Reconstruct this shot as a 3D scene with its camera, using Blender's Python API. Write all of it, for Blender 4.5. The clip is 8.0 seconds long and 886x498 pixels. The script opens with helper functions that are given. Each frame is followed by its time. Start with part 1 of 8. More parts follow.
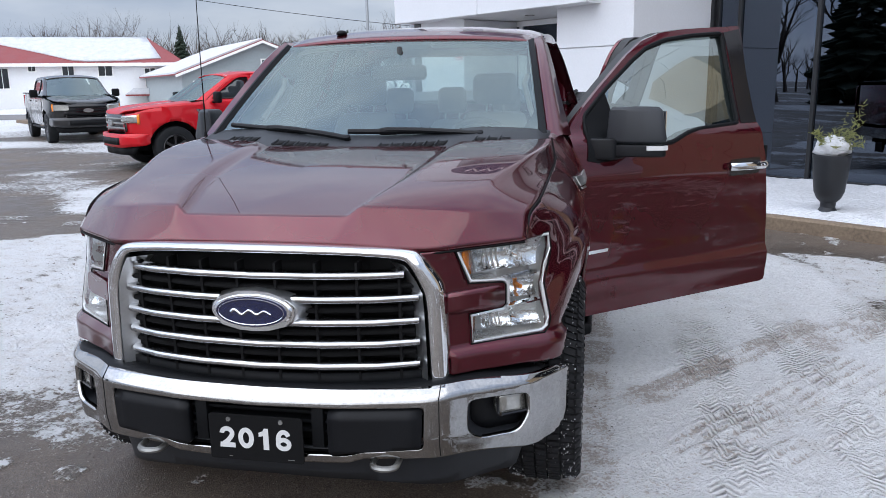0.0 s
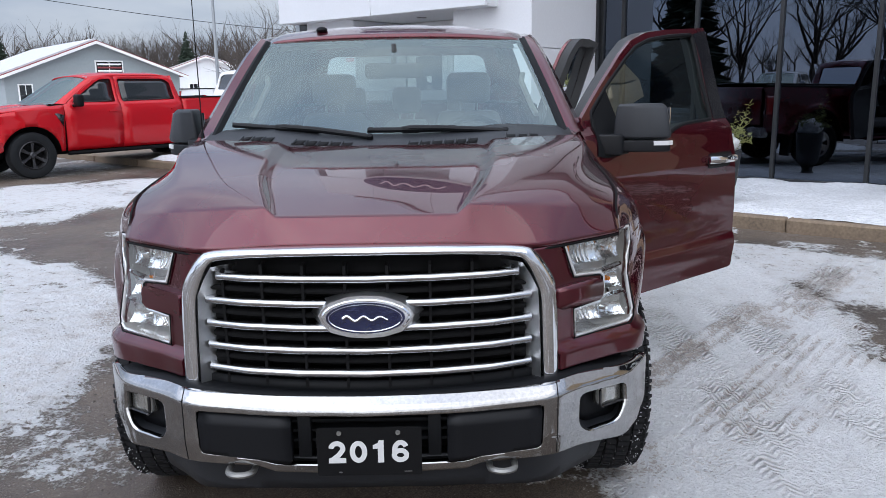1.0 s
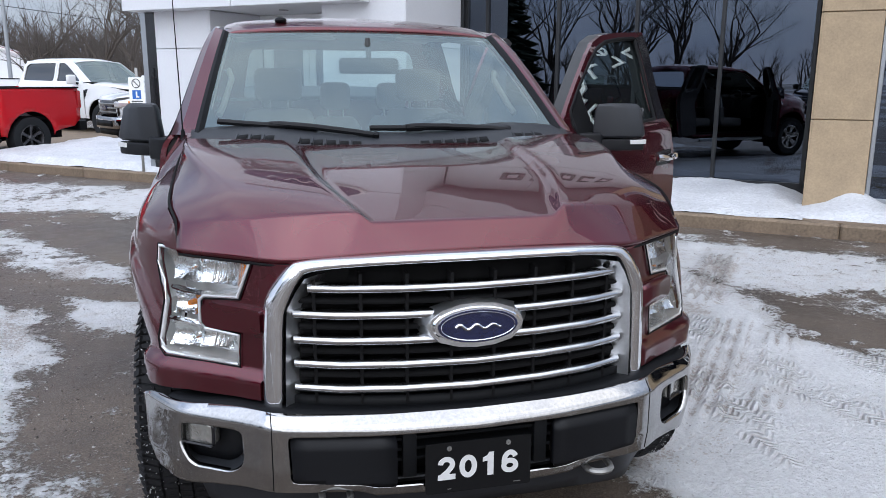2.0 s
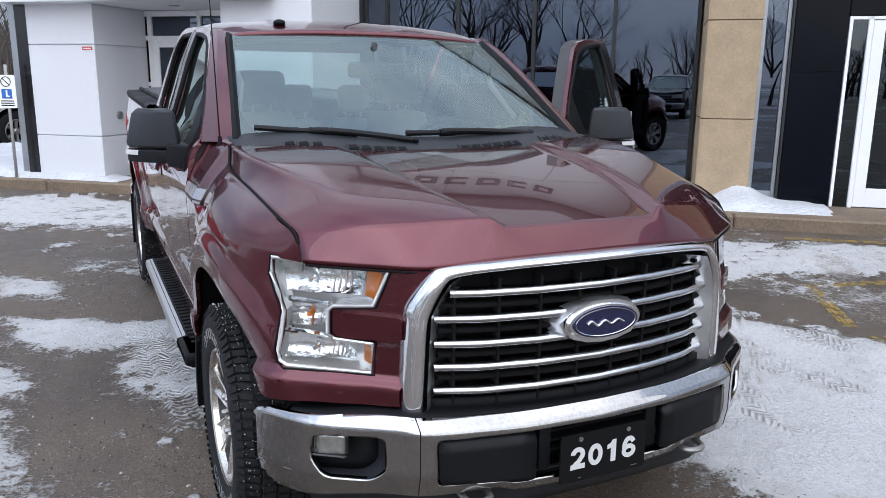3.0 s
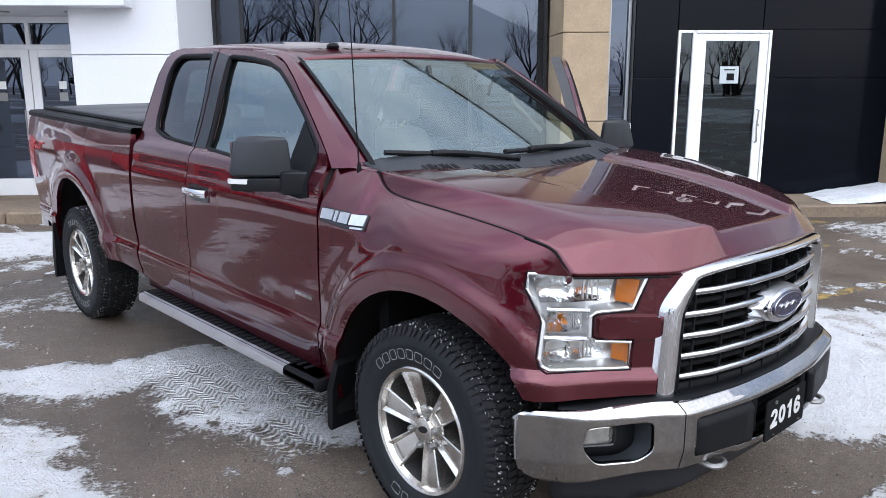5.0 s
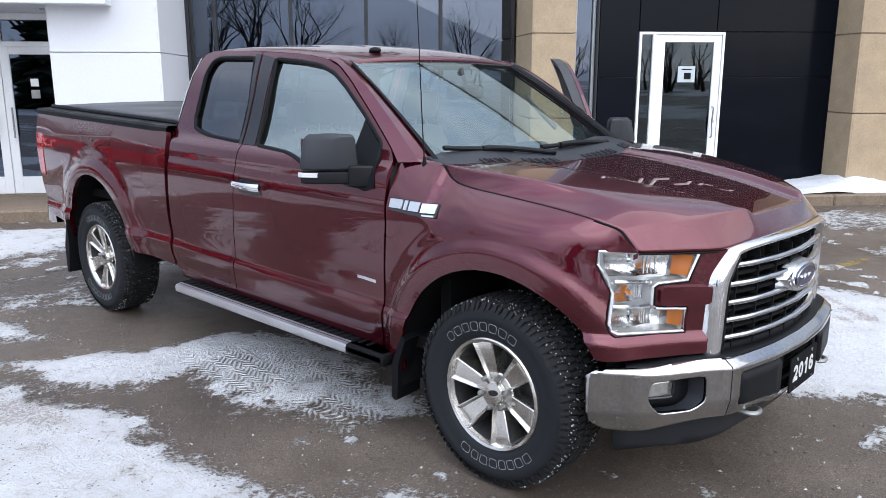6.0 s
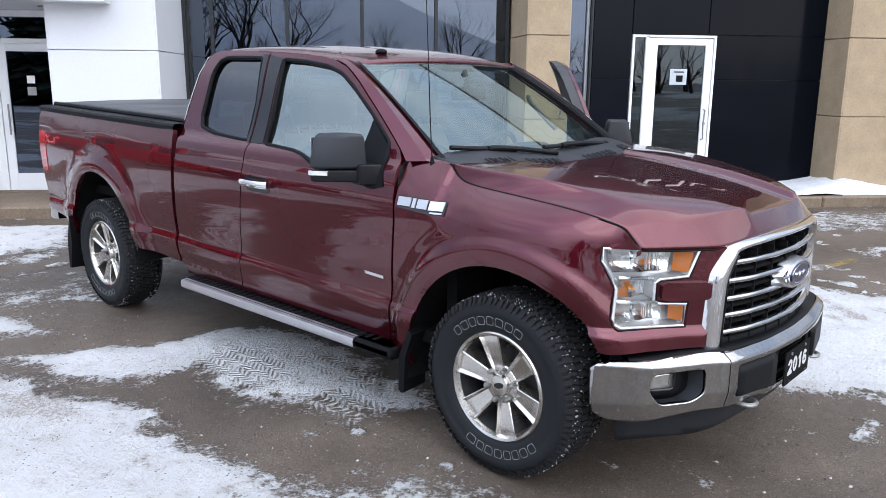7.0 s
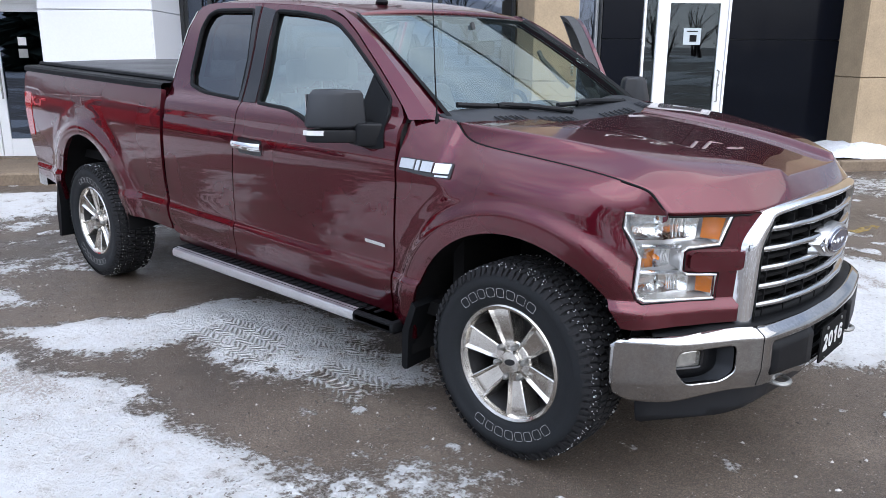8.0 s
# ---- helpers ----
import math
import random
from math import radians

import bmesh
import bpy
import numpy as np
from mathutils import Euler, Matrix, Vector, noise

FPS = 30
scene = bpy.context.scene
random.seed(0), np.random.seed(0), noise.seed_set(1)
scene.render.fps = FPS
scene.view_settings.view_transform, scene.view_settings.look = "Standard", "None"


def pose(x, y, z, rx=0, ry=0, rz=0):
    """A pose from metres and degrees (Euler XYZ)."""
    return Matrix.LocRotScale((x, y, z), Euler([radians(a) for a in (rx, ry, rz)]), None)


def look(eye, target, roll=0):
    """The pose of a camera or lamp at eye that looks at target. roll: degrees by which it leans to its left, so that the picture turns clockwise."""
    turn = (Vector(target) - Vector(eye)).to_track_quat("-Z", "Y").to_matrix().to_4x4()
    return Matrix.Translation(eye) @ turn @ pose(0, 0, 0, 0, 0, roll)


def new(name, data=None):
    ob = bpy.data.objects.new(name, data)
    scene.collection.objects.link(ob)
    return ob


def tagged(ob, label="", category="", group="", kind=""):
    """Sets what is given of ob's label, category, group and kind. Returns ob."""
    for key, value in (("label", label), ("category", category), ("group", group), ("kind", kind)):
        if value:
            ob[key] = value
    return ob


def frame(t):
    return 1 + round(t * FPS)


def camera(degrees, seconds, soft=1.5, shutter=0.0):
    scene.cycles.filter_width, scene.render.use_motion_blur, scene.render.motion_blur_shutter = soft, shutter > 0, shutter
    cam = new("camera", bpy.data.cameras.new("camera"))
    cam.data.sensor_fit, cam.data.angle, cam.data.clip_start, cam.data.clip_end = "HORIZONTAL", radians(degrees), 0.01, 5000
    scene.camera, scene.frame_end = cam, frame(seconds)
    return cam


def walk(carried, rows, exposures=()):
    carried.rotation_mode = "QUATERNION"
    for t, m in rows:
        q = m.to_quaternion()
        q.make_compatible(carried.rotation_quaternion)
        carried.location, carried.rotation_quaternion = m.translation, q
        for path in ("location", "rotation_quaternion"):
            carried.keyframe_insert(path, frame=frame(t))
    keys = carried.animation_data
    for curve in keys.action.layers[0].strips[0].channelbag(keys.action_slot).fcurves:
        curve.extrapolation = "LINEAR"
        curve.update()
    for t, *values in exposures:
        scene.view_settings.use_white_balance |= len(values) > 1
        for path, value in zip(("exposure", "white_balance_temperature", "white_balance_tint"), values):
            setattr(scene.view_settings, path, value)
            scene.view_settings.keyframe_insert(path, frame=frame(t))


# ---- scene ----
cam = camera(59.5, 8.0, 0.7)
PATH = [
    (0, (0.997, -2.959, 1.547), (0.617, -1.04, 1.129), -0.9),
    (0.5, (0.601, -2.991, 1.52), (0.401, -1.045, 1.106), -1.1),
    (1, (0.214, -2.993, 1.531), (0.222, -1.036, 1.116), -0.9),
    (1.2, (0.043, -2.994, 1.539), (0.143, -1.041, 1.123), -0.8),
    (2.3, (-0.781, -2.71, 1.534), (-0.185, -0.849, 1.105), 0.5),
    (2.5, (-0.912, -2.662, 1.52), (-0.247, -0.826, 1.089), 0.5),
    (3, (-1.332, -2.618, 1.564), (-0.501, -0.85, 1.136), 0.6),
    (3.5, (-1.648, -2.445, 1.547), (-0.676, -0.748, 1.129), 0.4),
    (4, (-1.981, -2.307, 1.57), (-0.881, -0.688, 1.16), 0.3),
    (4.2, (-2.156, -2.266, 1.578), (-1.004, -0.681, 1.177), 0.5),
    (5.3, (-2.838, -1.946, 1.665), (-1.48, -0.543, 1.235), -0.3),
    (5.5, (-2.981, -1.928, 1.665), (-1.597, -0.549, 1.236), -0.2),
    (6, (-3.278, -1.907, 1.68), (-1.851, -0.574, 1.249), -0.0),
    (6.5, (-3.375, -1.908, 1.697), (-1.929, -0.595, 1.27), 0.2),
    (7, (-3.407, -1.914, 1.687), (-1.96, -0.603, 1.256), 0.5),
    (7.5, (-3.395, -1.896, 1.682), (-1.962, -0.578, 1.222), 0.5),
    (8, (-3.22, -1.737, 1.626), (-1.795, -0.43, 1.112), 0.3),
]
walk(cam, [(t, look(eye, target, roll)) for t, eye, target, roll in PATH], [(0, 0.30), (1.2, 0.26), (2.5, 0.29), (4.2, 0.45), (5.5, 0.67), (8, 0.67)])

# ---- daylight: an overcast winter sky ----
SUN_EL, SUN_ROT = 32.0, 200.0
world = bpy.data.worlds.new("overcast")
scene.world = world
world.use_nodes = True
wn, wl = world.node_tree.nodes, world.node_tree.links
wn.clear()
w_out = wn.new("ShaderNodeOutputWorld")
w_bg = wn.new("ShaderNodeBackground")
w_sky = wn.new("ShaderNodeTexSky")
w_sky.sky_type, w_sky.sun_disc = "NISHITA", False
w_sky.sun_elevation, w_sky.sun_rotation = radians(SUN_EL), radians(SUN_ROT)
w_co = wn.new("ShaderNodeTexCoord")
w_map = wn.new("ShaderNodeMapping")
w_map.inputs["Scale"].default_value = (1.0, 1.0, 3.2)
w_noise = wn.new("ShaderNodeTexNoise")
w_noise.inputs["Scale"].default_value, w_noise.inputs["Detail"].default_value, w_noise.inputs["Roughness"].default_value = 2.1, 7.0, 0.55
w_ramp = wn.new("ShaderNodeValToRGB")
w_ramp.color_ramp.elements[0].position, w_ramp.color_ramp.elements[0].color = 0.32, (2.9, 3.7, 5.5, 1)
w_ramp.color_ramp.elements[1].position, w_ramp.color_ramp.elements[1].color = 0.68, (6.85, 7.35, 8.4, 1)
w_sep = wn.new("ShaderNodeSeparateXYZ")
w_el = wn.new("ShaderNodeMapRange")
w_el.inputs["From Min"].default_value, w_el.inputs["From Max"].default_value = 0.20, 0.95
w_el.inputs["To Min"].default_value, w_el.inputs["To Max"].default_value = 0.53, 1.52
w_mul = wn.new("ShaderNodeVectorMath")
w_mul.operation = "SCALE"
w_mix = wn.new("ShaderNodeMix")
w_mix.data_type = "RGBA"
w_mix.inputs["Factor"].default_value = 0.9
wl.new(w_co.outputs["Generated"], w_map.inputs["Vector"])
wl.new(w_map.outputs["Vector"], w_noise.inputs["Vector"])
wl.new(w_noise.outputs["Fac"], w_ramp.inputs["Fac"])
wl.new(w_co.outputs["Generated"], w_sep.inputs["Vector"])
wl.new(w_sep.outputs["Z"], w_el.inputs["Value"])
wl.new(w_ramp.outputs["Color"], w_mul.inputs[0])
# brighter towards the veiled sun, duller opposite
w_dot = wn.new("ShaderNodeVectorMath")
w_dot.operation = "DOT_PRODUCT"
w_dot.inputs[1].default_value = Vector((-0.80, -0.58, 0.15)).normalized()
w_side = wn.new("ShaderNodeMapRange")
w_side.inputs["From Min"].default_value, w_side.inputs["From Max"].default_value = -0.1, 1.0
w_side.interpolation_type = "SMOOTHSTEP"
w_side.inputs["To Min"].default_value, w_side.inputs["To Max"].default_value = 1.05, 2.20
w_lum = wn.new("ShaderNodeMath")
w_lum.operation = "MULTIPLY"
wl.new(w_co.outputs["Generated"], w_dot.inputs[0])
wl.new(w_dot.outputs["Value"], w_side.inputs["Value"])
wl.new(w_side.outputs["Result"], w_lum.inputs[0])
wl.new(w_el.outputs["Result"], w_lum.inputs[1])
wl.new(w_lum.outputs["Value"], w_mul.inputs["Scale"])
wl.new(w_sky.outputs["Color"], w_mix.inputs[6])
wl.new(w_mul.outputs["Vector"], w_mix.inputs[7])
wl.new(w_mix.outputs[2], w_bg.inputs["Color"])
wl.new(w_bg.outputs["Background"], w_out.inputs["Surface"])
w_bg.inputs["Strength"].default_value = 0.136
sun = new("sun", bpy.data.lights.new("sun", "SUN"))
sun.data.energy, sun.data.angle, sun.data.color = 1.6, radians(100), (1.0, 0.96, 0.9)
sun.matrix_world = look((-1.5, -16, 18), (0, 0, 0))


# ---- materials ----
def mat(name, color, rough=0.5, metal=0.0, var=0.12, scale=4.0, fine=60.0, bump=0.15, depth=0.002, coat=0.0, spec=0.5, rvar=0.08):
    """A surface with colour and gloss varied at two scales, and a fine relief."""
    m = bpy.data.materials.new(name)
    m.use_nodes = True
    n, l = m.node_tree.nodes, m.node_tree.links
    p = n["Principled BSDF"]
    co = n.new("ShaderNodeTexCoord")
    big, small = n.new("ShaderNodeTexNoise"), n.new("ShaderNodeTexNoise")
    big.inputs["Scale"].default_value, big.inputs["Detail"].default_value = scale, 5.0
    small.inputs["Scale"].default_value, small.inputs["Detail"].default_value = fine, 3.0
    for tex in (big, small):
        l.new(co.outputs["Object"], tex.inputs["Vector"])
    add = n.new("ShaderNodeMath")
    add.operation = "ADD"
    l.new(big.outputs["Fac"], add.inputs[0])
    l.new(small.outputs["Fac"], add.inputs[1])
    ran = n.new("ShaderNodeMapRange")
    ran.inputs["From Min"].default_value, ran.inputs["From Max"].default_value = 0.6, 1.4
    ran.inputs["To Min"].default_value, ran.inputs["To Max"].default_value = 1 - var, 1 + var
    l.new(add.outputs["Value"], ran.inputs["Value"])
    sc = n.new("ShaderNodeVectorMath")
    sc.operation = "SCALE"
    sc.inputs[0].default_value = color[:3]
    l.new(ran.outputs["Result"], sc.inputs["Scale"])
    l.new(sc.outputs["Vector"], p.inputs["Base Color"])
    rr = n.new("ShaderNodeMapRange")
    rr.inputs["From Min"].default_value, rr.inputs["From Max"].default_value = 0.3, 0.7
    rr.inputs["To Min"].default_value, rr.inputs["To Max"].default_value = max(0.0, rough - rvar), min(1.0, rough + rvar)
    l.new(big.outputs["Fac"], rr.inputs["Value"])
    l.new(rr.outputs["Result"], p.inputs["Roughness"])
    p.inputs["Metallic"].default_value = metal
    p.inputs["Specular IOR Level"].default_value = spec
    p.inputs["Coat Weight"].default_value = coat
    p.inputs["Coat Roughness"].default_value = 0.015
    p.inputs["Coat IOR"].default_value = 1.56
    if bump:
        b = n.new("ShaderNodeBump")
        b.inputs["Strength"].default_value, b.inputs["Distance"].default_value = bump, depth
        l.new(small.outputs["Fac"], b.inputs["Height"])
        l.new(b.outputs["Normal"], p.inputs["Normal"])
    return m


def glass(name, tint, rough=0.0, shade=0.0, gloss=(0.95, 0.97, 1)):
    """A pane: clear and tinted, with the gloss of glass."""
    m = bpy.data.materials.new(name)
    m.use_nodes = True
    n, l = m.node_tree.nodes, m.node_tree.links
    n.clear()
    out = n.new("ShaderNodeOutputMaterial")
    tr, gl, mix = n.new("ShaderNodeBsdfTransparent"), n.new("ShaderNodeBsdfGlossy"), n.new("ShaderNodeMixShader")
    tr.inputs["Color"].default_value = (*tint, 1)
    gl.inputs["Roughness"].default_value = rough
    gl.inputs["Color"].default_value = (*gloss, 1)
    fr = n.new("ShaderNodeFresnel")
    fr.inputs["IOR"].default_value = 1.52 + shade
    l.new(fr.outputs["Fac"], mix.inputs["Fac"])
    l.new(tr.outputs["BSDF"], mix.inputs[1])
    l.new(gl.outputs["BSDF"], mix.inputs[2])
    l.new(mix.outputs["Shader"], out.inputs["Surface"])
    return m


PAINT = mat("burgundy_paint", (0.084, 0.0059, 0.0130), 0.28, 0.78, 0.08, 1.2, 900, 0.0, coat=1.0, spec=0.0, rvar=0.04)
CHROME = mat("chrome", (0.78, 0.79, 0.81), 0.06, 1.0, 0.08, 9, 90, 0.01, 0.001, rvar=0.05)
BUMPER = mat("road_dusted_chrome", (0.40, 0.396, 0.392), 0.085, 1.0, 0.16, 6, 90, 0.02, 0.001, rvar=0.075)
BAR = mat("grille_bar_chrome", (0.52, 0.53, 0.545), 0.16, 1.0, 0.10, 9, 90, 0.01, 0.001, rvar=0.06)
SATIN = mat("satin_chrome", (0.62, 0.63, 0.64), 0.36, 1.0, 0.08, 9, 90, 0.02)
ALLOY = mat("alloy", (0.60, 0.575, 0.535), 0.19, 0.95, 0.26, 14, 120, 0.06, 0.001)
INSERT = mat("worn_black_insert", (0.0045, 0.005, 0.0065), 0.5, 0, 0.2, 4, 400, 0.25, 0.001, spec=0.24)
PLASTIC = mat("grained_black_plastic", (0.0045, 0.005, 0.006), 0.55, 0, 0.2, 3, 500, 0.2, 0.001, spec=0.14)
GREYPLASTIC = mat("dark_grey_plastic", (0.017, 0.019, 0.023), 0.5, 0, 0.12, 3, 500, 0.2, 0.001, spec=0.4)
GLOSSBLACK = mat("gloss_black", (0.010, 0.010, 0.012), 0.16, 0, 0.1, 3, 80, 0)
MATTBLACK = mat("matt_black", (0.003, 0.003, 0.0035), 0.8, 0, 0.2, 4, 90, 0.1, spec=0.2)
RUBBER = mat("tyre_rubber", (0.009, 0.0105, 0.0125), 0.7, 0, 0.35, 12, 160, 0.3, 0.002, spec=0.3)
TREAD = mat("snowy_tread_rubber", (0.013, 0.013, 0.0145), 0.85, 0, 0.45, 25, 90, 0.5, 0.004, spec=0.25)
WHITELETTER = mat("tyre_outline_white", (0.30, 0.30, 0.30), 0.7, 0, 0.2, 30, 90, 0)
CARGLASS = glass("windscreen_glass", (0.58, 0.71, 0.685), 0.0, 0.95, (0.86, 1.0, 0.97))
PRIVACY = glass("tinted_glass", (0.16, 0.19, 0.20), 0.0, 0.6)
SIDEGLASS = glass("side_glass", (0.52, 0.63, 0.61), 0.0, 2.4, (0.88, 1.0, 0.98))
REARGLASS = glass("rear_glass", (0.55, 0.62, 0.62), 0.0, 0.2)
LENS = glass("lamp_lens", (0.96, 0.97, 0.97))
AMBER = mat("amber_lens", (0.75, 0.22, 0.02), 0.2, 0, 0.1, 20, 120, 0.1, coat=0.6)
REDLENS = mat("red_lens", (0.35, 0.012, 0.015), 0.18, 0, 0.1, 20, 120, 0.05, coat=0.8)
REFLECTOR = mat("lamp_reflector", (0.82, 0.83, 0.84), 0.2, 0.6, 0.10, 30, 140, 0.1, 0.002)
BOWL = mat("mirror_bowl", (0.90, 0.91, 0.91), 0.09, 1.0, 0.06, 30, 60, 0.55, 0.004)
FOGLENS = mat("fog_lamp_glass", (0.42, 0.42, 0.40), 0.12, 0.7, 0.25, 40, 60, 0.5, 0.003, coat=0.6)
SEAT = mat("grey_seat_cloth", (0.17, 0.17, 0.165), 0.9, 0, 0.12, 8, 300, 0.4, 0.002)
DASH = mat("dash_plastic", (0.035, 0.036, 0.038), 0.7, 0, 0.1, 6, 300, 0.2)
HEADLINER = mat("headliner", (0.38, 0.37, 0.36), 0.95, 0, 0.08, 6, 300, 0.2)
VINYL = mat("black_vinyl_cover", (0.035, 0.037, 0.042), 0.5, 0, 0.25, 3, 120, 0.4, 0.003)
BLUE = mat("emblem_blue", (0.006, 0.010, 0.055), 0.25, 0.3, 0.1, 10, 90, 0, coat=1)
SIGNBLUE = mat("sign_blue", (0.008, 0.013, 0.06), 0.55, 0, 0.1, 10, 90, 0, spec=0.3)
WHITEMARK = mat("white_lettering", (0.82, 0.82, 0.80), 0.5, 0, 0.05, 10, 90, 0)
FIGURE = mat("plate_white", (0.58, 0.58, 0.575), 0.5, 0, 0.06, 10, 90, 0)
STEEL = mat("grey_steel", (0.30, 0.30, 0.29), 0.4, 0.8, 0.12, 6, 90, 0.1)
DARKSTEEL = mat("dark_wheel_steel", (0.06, 0.06, 0.062), 0.5, 0.7, 0.2, 8, 60, 0.1)
WHITEWALL = mat("white_metal_panel", (0.62, 0.63, 0.655), 0.42, 0, 0.04, 0.8, 40, 0.05)
STONE = mat("speckled_sandstone_panel", (0.355, 0.268, 0.172), 0.85, 0, 0.20, 5, 45, 0.4, 0.004)
BLACKPANEL = mat("black_gloss_panel", (0.003, 0.004, 0.007), 0.12, 0, 0.2, 0.6, 30, 0.0, spec=0.09, rvar=0.05)
FRAMEDARK = mat("dark_anodised_frame", (0.03, 0.032, 0.035), 0.4, 0.6, 0.1, 4, 60, 0.05)
FRAMEGREY = mat("grey_aluminium_frame", (0.34, 0.36, 0.38), 0.38, 0.7, 0.1, 4, 60, 0.05)
DOORWHITE = mat("white_painted_metal", (0.78, 0.79, 0.80), 0.4, 0, 0.05, 3, 60, 0.05)
SHOPGLASS = glass("dark_shop_glass", (0.06, 0.082, 0.10), 0.0, 0.72, (0.56, 0.66, 0.84))
DOORGLASS = glass("clear_door_glass", (0.12, 0.16, 0.16), 0.0, 0.25, (0.62, 0.72, 0.78))
# near-black colour stands in for the unlit showroom inside
INNERDARK = mat("interior_shade", (0.028, 0.029, 0.031), 0.8, 0, 0.3, 0.7, 20, 0.1)
CONCRETE = mat("stained_concrete_kerb", (0.175, 0.13, 0.09), 0.85, 0, 0.4, 2.5, 40, 0.4, 0.004)
SNOW = mat("snow", (0.54, 0.55, 0.57), 0.8, 0, 0.20, 2.2, 26, 0.8, 0.03)
YELLOWLINE = mat("worn_yellow_paint", (0.24, 0.165, 0.05), 0.8, 0, 0.7, 11, 60, 0.3)


# ---- mesh tools ----
def bisect_right(xs, v):
    lo, hi = 0, len(xs)
    while lo < hi:
        mid = (lo + hi) // 2
        if v < xs[mid]:
            hi = mid
        else:
            lo = mid + 1
    return lo


def lerp(a, b, t):
    return a + (b - a) * t


def smooth(a, b, v):
    t = min(1.0, max(0.0, (v - a) / (b - a)))
    return t * t * (3 - 2 * t)


def table(pts):
    """A smooth line through (in, out) pairs that keeps to their rises and falls."""
    xs, ys = [float(p[0]) for p in pts], [float(p[1]) for p in pts]
    n = len(xs)
    dx = [xs[i + 1] - xs[i] for i in range(n - 1)]
    sl = [(ys[i + 1] - ys[i]) / dx[i] for i in range(n - 1)]
    m = [sl[0]]
    for i in range(1, n - 1):
        a, b = sl[i - 1], sl[i]
        w1, w2 = 2 * dx[i] + dx[i - 1], dx[i] + 2 * dx[i - 1]
        m.append(0.0 if a * b <= 0 else (w1 + w2) / (w1 / a + w2 / b))
    m.append(sl[-1])

    def at(v):
        if v <= xs[0]:
            return ys[0]
        if v >= xs[-1]:
            return ys[-1]
        i = bisect_right(xs, v) - 1
        t = (v - xs[i]) / dx[i]
        h = t * t * (3 - 2 * t)
        return ys[i] * (1 - h) + ys[i + 1] * h + dx[i] * t * (1 - t) * ((1 - t) * m[i] - t * m[i + 1])
    return at


def part(name, bm, material, parent=None, label="", origin=(0, 0, 0), flip=False, sharp=32):
    """Links a bmesh as one mesh object under a thing or a part. origin: the point that becomes the object's own origin. flip: mirror in x."""
    if flip:
        bmesh.ops.scale(bm, vec=(-1, 1, 1), verts=bm.verts)
        bmesh.ops.reverse_faces(bm, faces=bm.faces)
    if any(origin):
        bmesh.ops.translate(bm, vec=-Vector(origin), verts=bm.verts)
    for f in bm.faces:
        f.smooth = True
    lim = radians(sharp)
    for e in bm.edges:
        e.smooth = e.calc_face_angle(0) < lim
    me = bpy.data.meshes.new(name)
    bm.to_mesh(me)
    bm.free()
    for m in material if isinstance(material, (list, tuple)) else (material,):
        me.materials.append(m)
    ob = new(name, me)
    if parent:
        ob.parent = parent
    if label:
        ob["label"] = label
    return ob


def thing(name, label, category, at=(0, 0, 0), group="", kind="", turn=0.0):
    ob = new(name)
    ob.matrix_basis = pose(*at, 0, 0, turn)
    return tagged(ob, label, category, group, kind)


def inside(p, poly):
    x, y, hit = p[0], p[1], False
    for i in range(len(poly)):
        (x1, y1), (x2, y2) = poly[i - 1], poly[i]
        if (y1 > y) != (y2 > y) and x < (x2 - x1) * (y - y1) / (y2 - y1) + x1:
            hit = not hit
    return hit


def soften(poly, r=0.03, n=4):
    """A polygon with its corners rounded by about r."""
    out = []
    for i in range(len(poly)):
        a, b, c = Vector(poly[i - 1]), Vector(poly[i]), Vector(poly[(i + 1) % len(poly)])
        ra, rc = min(r, (a - b).length * 0.45), min(r, (c - b).length * 0.45)
        p, q = b + (a - b).normalized() * ra, b + (c - b).normalized() * rc
        for k in range(n + 1):
            t = k / n
            out.append(tuple(p * (1 - t) ** 2 + b * 2 * t * (1 - t) + q * t * t))
    return out


